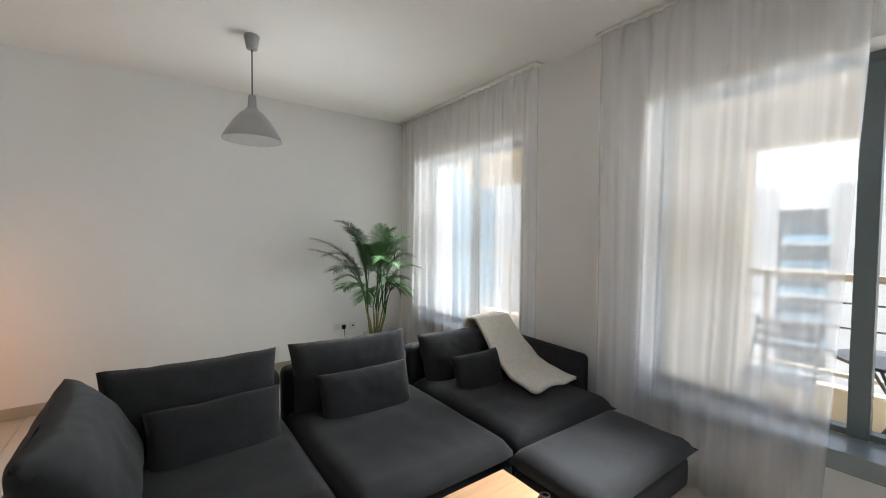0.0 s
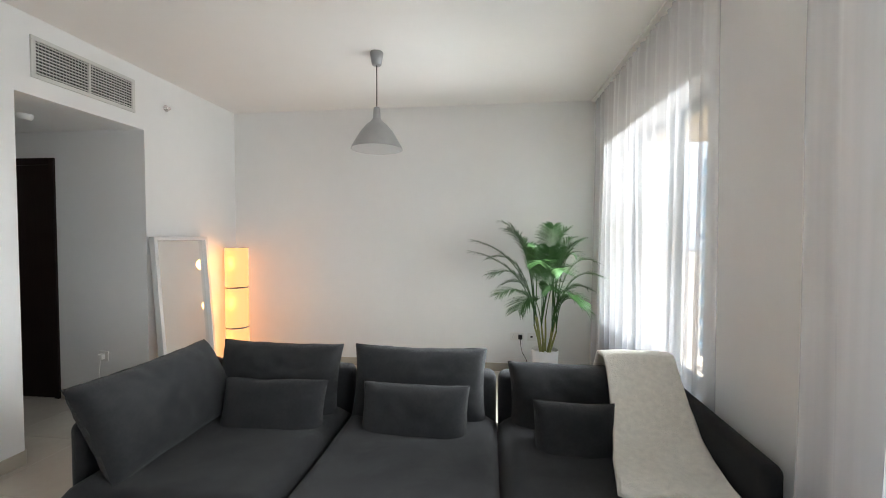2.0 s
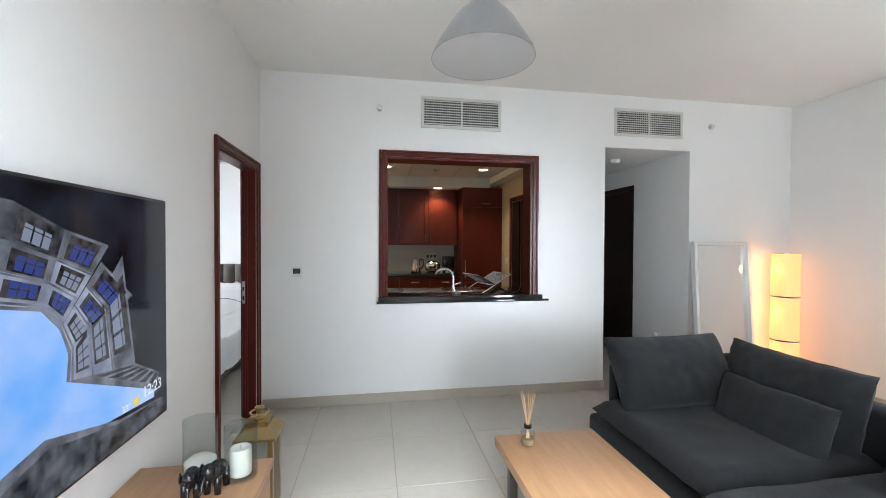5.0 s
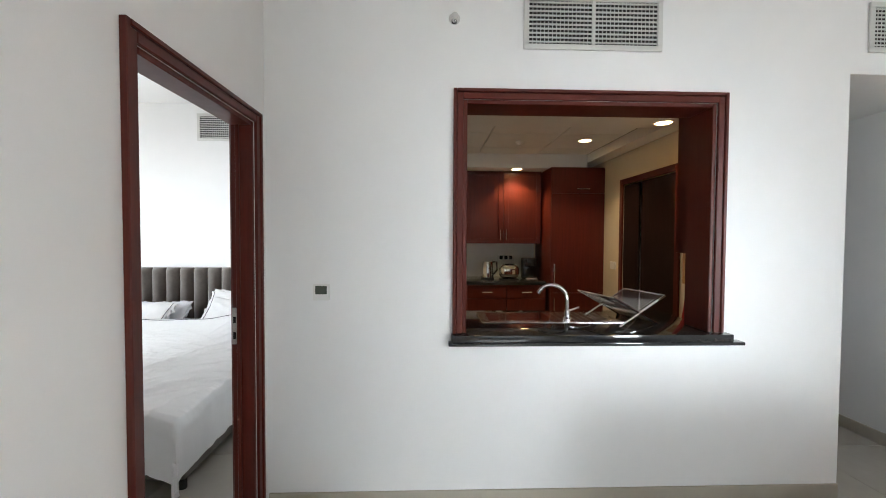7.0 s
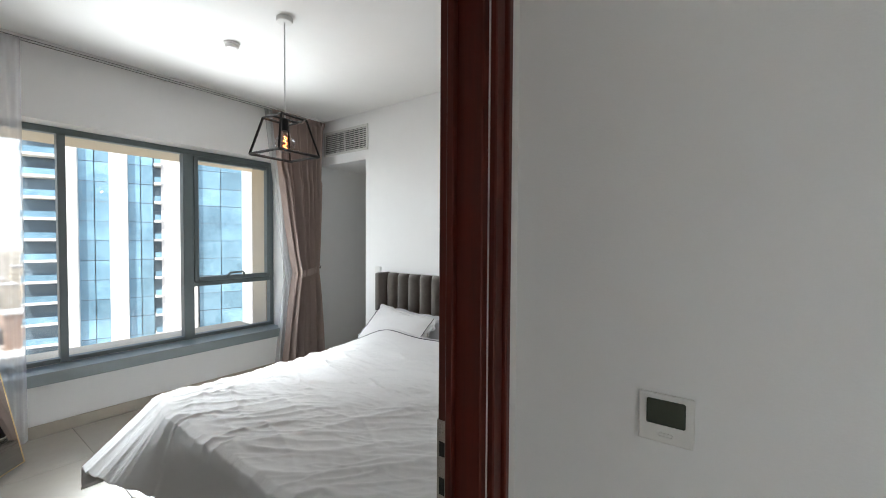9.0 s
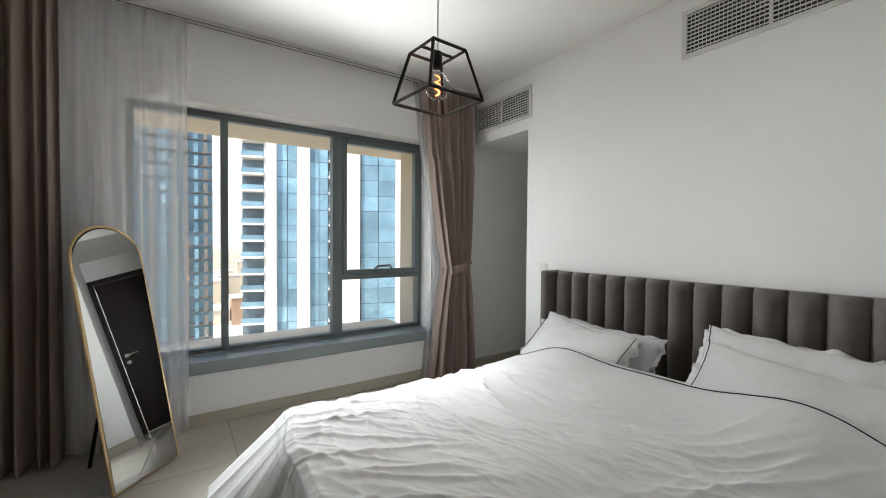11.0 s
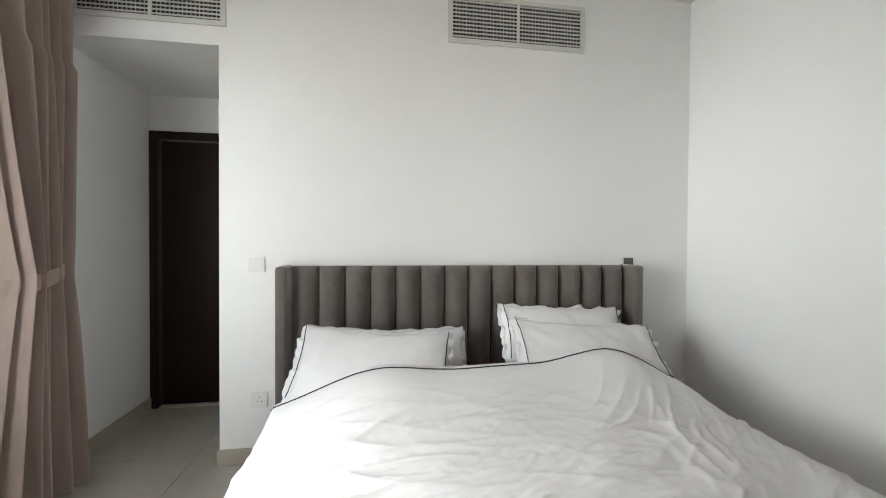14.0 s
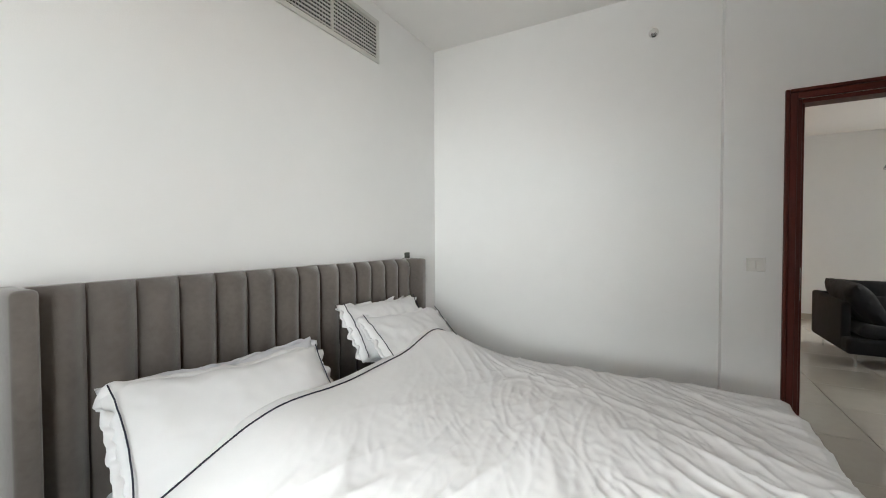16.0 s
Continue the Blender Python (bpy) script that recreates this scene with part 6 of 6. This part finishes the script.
part("cross_bar", tube(bmesh.new(), [corner(-1, 0, RT, ZT), corner(1, 0, RT, ZT)], 0.008, 4), M_BLACKMET, cp, smooth=False)
part("socket", lathe(bmesh.new(), [(0.0, 0.0), (0.018, 0.0), (0.021, -0.01), (0.021, -0.075), (0.0, -0.076)], (CX, CY, ZT), 20), M_BLACKMET, cp)
gb = part("globe", lathe(bmesh.new(), [(0.013, 2.158), (0.016, 2.145), (0.034, 2.130), (0.055, 2.105), (0.062, 2.078), (0.055, 2.048), (0.034, 2.026), (0.0, 2.018)], (CX, CY, 0), 32), M_VASE, cp, "clear glass globe bulb")
part("filament", tube(bmesh.new(), [(CX + 0.011 * math.cos(a * 2.2), CY + 0.011 * math.sin(a * 2.2), 2.125 - 0.011 * a) for a in [0.25 * k for k in range(33)]], 0.0028, 6), M_FILAMENT, gb, "glowing orange filament")
point("globe_glow", (CX, CY, 2.03), 1.2, (1.0, 0.40, 0.14), 0.02)
sd = thing("smoke_detector", (-0.62, -2.55, H), "white round smoke detector on the bedroom ceiling", "detector")
part("base", lathe(bmesh.new(), [(0.055, 0.0), (0.055, -0.012), (0.05, -0.015)], (-0.62, -2.55, H), 28), M_WHITEPL, sd)
part("cap", lathe(bmesh.new(), [(0.046, -0.015), (0.042, -0.038), (0.03, -0.043), (0.0, -0.043)], (-0.62, -2.55, H), 28), M_WHITEPL, sd)

# ---- arched standing mirror ----
am = thing("arched_mirror", (0.50, -3.15, 0), "arched floor mirror with thin gold frame leaning back", "mirror")
AW, AH = 0.40, 1.44
am_m = Matrix.Translation((0.50, -3.15, 0.012)) @ pose(0, 0, 0, 0, 0, 226.5) @ pose(0, 0, 0, -12, 0, 0)
outline = [(-AW / 2, 0.0), (AW / 2, 0.0), (AW / 2, AH - AW / 2)] + [(AW / 2 * math.cos(a), AH - AW / 2 + AW / 2 * math.sin(a)) for a in [math.pi * k / 24 for k in range(1, 24)]] + [(-AW / 2, AH - AW / 2)]
bm = bmesh.new()
bm.faces.new([bm.verts.new(am_m @ Vector((x * 0.97, -0.004, 0.012 + z * 0.985))) for x, z in outline])
part("mirror_glass", bm, M_MIRROR, am, "silvered mirror glass", smooth=False)
part("frame", tube(bmesh.new(), [am_m @ Vector((x, 0.004, z + 0.006)) for x, z in outline + outline[:1]], 0.009, 8), M_GOLD, am, "thin gold frame")
bm = bmesh.new()
bm.faces.new([bm.verts.new(am_m @ Vector((x * 0.985, 0.010, z))) for x, z in outline])
part("back_board", bm, M_BLACKPL, am, "black back board", smooth=False)
part("back_leg", tube(bmesh.new(), [am_m @ Vector((0, 0.012, 0.95)), Vector((am_m @ Vector((0, 0.42, 0.0))).xy.to_3d()) + Vector((0, 0, 0.01))], 0.010, 8), M_BLACKMET, am)

# ---- wall fittings of the bedroom ----
vent(XH, -1.615, -0.735, 2.475, 2.765)
vent(XH, -3.625, -2.865, 2.452, 2.735)
plate("switch_plate", (XH, -2.705, 1.132), (0, 1, 0), (1, 0, 0), 0.086, 0.086, "white double light switch by the headboard", "switch", cells=2)
t, slab = plate("wall_socket", (XH, -2.69, 0.362), (0, 1, 0), (1, 0, 0), 0.086, 0.086, "white three-pin wall socket by the bed", "socket")
socket_holes(slab, 0.0)
t, slab = plate("room_thermostat", (XH, -0.41, 1.142), (0, 1, 0), (1, 0, 0), 0.074, 0.064, "white thermostat with dark display above the headboard", "thermostat")
slab("display", -0.034, 0.034, -0.028, 0.028, 0.0102, 0.0125, M_LCD, "dark display")
t, slab = plate("wall_socket", (XH, -0.31, 0.345), (0, 1, 0), (1, 0, 0), 0.086, 0.086, "white wall socket beside the bed", "socket")
socket_holes(slab, 0.0)
plate("switch_plate", (-0.045, YT, 1.12), (1, 0, 0), (0, -1, 0), 0.086, 0.075, "white double light switch by the doorway", "switch", cells=2)


# ---- outside: balcony, soffits, towers, city ----
single("balcony_floor", bx(4.4, -0.5, -0.25, 6.0, 6.2, -0.02), M_BEIGE, "beige tiled balcony floor outside the living room", "balcony")
single("balcony_soffit", bx(4.4, -0.5, 2.62, 6.1, 6.2, 2.9), M_BEIGE, "beige rendered balcony ceiling", "soffit")
single("balcony_beam", bx(5.85, -0.5, 2.28, 6.1, 6.2, 2.62), M_BEIGE, "beige rendered balcony edge beam", "beam")
single("balcony_column", bx(5.75, 2.17, -0.02, 6.08, 3.20, 2.28), M_BEIGE, "square beige balcony column", "column")
rl = thing("balcony_railing", (5.95, 2.0, 0), "beige metal balcony railing with slim balusters", "railing")
part("top_rail", bx(5.90, -0.5, 1.13, 5.98, 6.2, 1.19, r=0.004, seg=1), M_BEIGE, rl)
single("balcony_upstand", bx(5.86, -0.5, -0.02, 6.02, 6.2, 0.27), M_BEIGE, "low beige rendered upstand along the balcony edge", "parapet")
part("mid_rail", bx(5.92, -0.5, 0.36, 5.96, 6.2, 0.39), M_BEIGE, rl)
for k in range(9):
    part("post", bx(5.92, -0.4 + 0.8 * k, 0.27, 5.96, -0.36 + 0.8 * k, 1.13), M_BEIGE, rl)
for k in range(3):
    part("bar", bx(5.935, -0.5, 0.55 + 0.2 * k, 5.947, 6.2, 0.565 + 0.2 * k), M_STEEL, rl)
bt = thing("balcony_table", (5.15, 1.15, 0), "small folding metal balcony table", "table")
part("tabletop", lathe(bmesh.new(), [(0.0, 0.70), (0.30, 0.70), (0.30, 0.72), (0.0, 0.721)], (5.15, 1.15, 0), 32), M_GREYLEG, bt)
for k in range(4):
    a = math.pi / 4 + math.pi / 2 * k
    part("leg", tube(bmesh.new(), [(5.15 + 0.25 * math.cos(a), 1.15 + 0.25 * math.sin(a), -0.02), (5.15 - 0.18 * math.cos(a), 1.15 - 0.18 * math.sin(a), 0.70)], 0.009, 8), M_GREYLEG, bt)
bc = thing("balcony_chair", (5.2, 1.75, 0), "folding slatted metal balcony chair", "chair")
for s in (-0.19, 0.19):
    part("leg", tube(bmesh.new(), [(5.02, 1.75 + s, -0.02), (5.42, 1.75 + s, 0.85)], 0.009, 8), M_GREYLEG, bc)
    part("leg", tube(bmesh.new(), [(5.45, 1.75 + s, -0.02), (5.02, 1.75 + s, 0.45)], 0.009, 8), M_GREYLEG, bc)
for k in range(5):
    part("slat", bx(5.04 + 0.075 * k, 1.56, 0.44, 5.09 + 0.075 * k, 1.94, 0.452), M_GREYLEG, bc)
for k in range(3):
    part("slat", bx(5.37, 1.56, 0.62 + 0.08 * k, 5.39, 1.94, 0.67 + 0.08 * k), M_GREYLEG, bc)

# stone reveal round the bedroom window, outside
single("window_hood", bx(-2.4, YB - 0.95, 2.325, 1.4, YB - 0.321, 2.75), M_BEIGE, "beige rendered hood over the bedroom window", "soffit")
single("window_fin", bx(-2.15, YB - 0.62, -0.4, -1.71, YB - 0.321, 2.322), M_BEIGE, "beige rendered fin beside the bedroom window", "pier")
single("outer_sill", bx(BX0 + 0.03, YB - 0.95, 0.20, 1.3, YB - 0.321, 0.42), M_BEIGE, "beige rendered outer sill ledge", "ledge")

GZ = -62.0
ground = single("ground", bx(-3000, -3000, GZ - 1, 3000, 3000, GZ), M_SAND, "hazy sandy city ground far below", "ground", kind="structure")


def tower(name, yaw, dist, spans, z0, z1, storey, label):
    """A tower whose front faces the flat. spans: (yaw from, yaw to, kind) of the front's upright strips."""
    d = Vector((-math.sin(radians(yaw)), math.cos(radians(yaw)), 0))
    side = Vector((d.y, -d.x, 0))
    c = d * dist
    t = thing(name, (c.x, c.y, GZ), label, "tower", "towers outside the windows")
    uu = lambda y: dist * math.tan(radians(yaw - y))
    m = Matrix((( side.x, d.x, 0, c.x), (side.y, d.y, 0, c.y), (0, 0, 1, 0), (0, 0, 0, 1)))

    def bar(nm, u0, u1, v0, v1, a, b, material, owner=t):
        bm = bx(min(u0, u1), v0, a, max(u0, u1), v1, b)
        bm.transform(m)
        return part(nm, bm, material, owner, smooth=False)
    ends = [uu(s[0]) for s in spans] + [uu(s[1]) for s in spans]
    bar("core", min(ends) + 0.5, max(ends) - 0.5, 3.0, 22, z0, z1 - 1, M_EXTGREY)
    floors = int((z1 - z0) / storey)
    for a, b, kind in spans:
        u0, u1 = sorted((uu(a), uu(b)))
        if kind == "pier":
            bar("pier", u0, u1, -0.5, 3.0, z0, z1 + 2, M_EXTWHITE)
            continue
        first = None
        for k in range(floors):
            za = z0 + storey * k
            if za > 50:
                break
            if kind == "glass":
                half = (u0 + u1) / 2
                bar("glazing", u0, half - 0.06, 0.6, 0.9, za + 0.12, za + storey - 0.02, M_EXTGLASS)
                bar("glazing", half + 0.06, u1, 0.6, 0.9, za + 0.12, za + storey - 0.02, M_EXTGLASS)
                bar("spandrel", u0, u1, 0.62, 0.95, za - 0.02, za + 0.12, M_EXTGLASS2)
            elif kind == "balcony":
                bar("balcony_slab", u0 + 0.2, u1, -1.1, 1.6, za, za + 0.42, M_EXTWHITE)
                bar("balustrade", u0 + 0.3, u1, -1.0, -0.95, za + 0.42, za + 1.35, M_EXTGLASS)
                bar("glazing", u0, u1, 1.5, 1.7, za + 0.42, za + storey, M_EXTGLASS2)
            elif kind == "loggia":
                n = 3
                w = (u1 - u0) / n
                bar("parapet", u0, u1, -0.1, 0.5, za - 0.25, za + 0.75, M_EXTWHITE)
                bar("glazing", u0, u1, 1.5, 1.7, za + 0.75, za + storey - 0.25, M_EXTGLASS2)
                bar("balustrade", u0 + w, u1 - w, -0.5, -0.45, za + 0.1, za + 1.15, M_EXTGLASS)
                for q in range(n + 1):
                    bar("column", u0 + w * q - 0.75 * (q > 0), u0 + w * q + 0.75 * (q < n), 0.0, 1.5, za + 0.75, za + storey - 0.25, M_EXTWHITE)
            elif kind == "slats":
                bar("slab_edge", u0, u1, -0.3, 0.6, za, za + 0.45, M_EXTGREY)
                bar("glazing", u0, u1, 0.5, 0.8, za + 0.45, za + storey, M_EXTGLASS)
                for q in range(3):
                    w = (u1 - u0) / 3
                    bar("bay", u0 + w * q, u0 + w * q + w * 0.45, -0.8, 0.5, za + 0.2, za + storey * 0.8, M_EXTGLASS if q % 2 else M_EXTGREY)
    return t


tower("balcony_tower", 161, 86, [(173.8, 171.0, "balcony"), (171.0, 169.5, "pier"), (169.5, 166.9, "glass"), (166.9, 165.3, "pier"), (165.3, 163.0, "glass"), (163.0, 162.2, "balcony"), (162.2, 158.6, "pier"), (158.4, 153.6, "glass"), (153.6, 152.6, "pier"), (152.6, 146.0, "loggia"), (146.0, 143.5, "pier")], GZ, 60, 3.3, "tall white and blue glass residential tower with balconies")
tower("slatted_tower", 181, 120, [(186.0, 183.2, "slats"), (183.2, 179.8, "slats"), (179.8, 176.8, "slats")], GZ, 110, 3.4, "tall dark residential tower with stacked bays")
tower("pale_block", -72, 70, [(-66.0, -70.5, "balcony"), (-70.5, -76, "pier"), (-76, -80, "balcony"), (-80, -86, "pier")], GZ, 6.5, 3.3, "pale beige apartment block across the street")
tower("far_block", -62, 160, [(-58.0, -61.5, "slats"), (-61.5, -66, "slats")], GZ, 3, 3.4, "hazy distant office block")
tower("corner_block", -38, 75, [(-28, -34, "balcony"), (-34, -38, "pier"), (-38, -44, "glass"), (-44, -50, "pier")], GZ, 14, 3.3, "pale apartment tower beyond the corner window")

rc = random.Random(9)
for k in range(70):
    ang = radians(rc.uniform(140, 200))
    dd = rc.uniform(150, 900)
    x, y = -math.sin(ang) * dd, math.cos(ang) * dd
    w, dp, hh = rc.uniform(12, 40), rc.uniform(12, 40), rc.uniform(8, 32)
    t = thing("low_building", (x, y, GZ), "low sand-coloured city building in the haze", "building", "low city buildings")
    part("wall", bx(x - w / 2, y - dp / 2, GZ, x + w / 2, y + dp / 2, GZ + hh, r=0), M_EXTPINK if k % 3 == 0 else M_BEIGE, t, smooth=False)
    part("roof", bx(x - w / 2 - 0.5, y - dp / 2 - 0.5, GZ + hh, x + w / 2 + 0.5, y + dp / 2 + 0.5, GZ + hh + 1), M_EXTWHITE, t, smooth=False)

# glowing cylinder that paints pale haze along the horizon, far beyond the city
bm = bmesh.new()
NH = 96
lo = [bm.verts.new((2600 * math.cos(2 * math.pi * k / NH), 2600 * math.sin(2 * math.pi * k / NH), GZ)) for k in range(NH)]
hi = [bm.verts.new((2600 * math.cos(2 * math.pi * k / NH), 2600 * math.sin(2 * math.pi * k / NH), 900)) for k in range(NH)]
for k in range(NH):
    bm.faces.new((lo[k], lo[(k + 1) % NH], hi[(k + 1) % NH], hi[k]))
haze = single("glowing_haze_backdrop", bm, emit("horizon_haze_glow", (0.86, 0.92, 0.97), 0.34), "glowing backdrop band painted as pale white haze along the horizon", "backdrop", kind="structure")


# ---- floor tiles, laid over the slab ----
floor = tagged(thing("floor", (2.0, 2.0, 0), "glossy beige porcelain floor tiles", "floor", kind="structure"))
bm = bx(0.0015, 0.0015, -0.006, 0.5985, 0.5985, 0.0, r=0.0015, seg=1)
tile_mesh = bpy.data.meshes.new("floor_tile")
bm.to_mesh(tile_mesh)
bm.free()
tile_mesh.materials.append(M_TILE)
for i in range(-6, 7):
    for j in range(-8, 9):
        x, y = 0.055 + 0.6 * i, 0.49 + 0.595 * j
        if x < -0.8 and -0.1 < y < 3.0:
            continue
        t = new("floor_tile", tile_mesh)
        t.location = (x, y, 0)
        t.scale = (1, 0.595 / 0.6, 1)
        t.parent = floor
        t.matrix_parent_inverse = Matrix.Translation((2.0, 2.0, 0)).inverted()
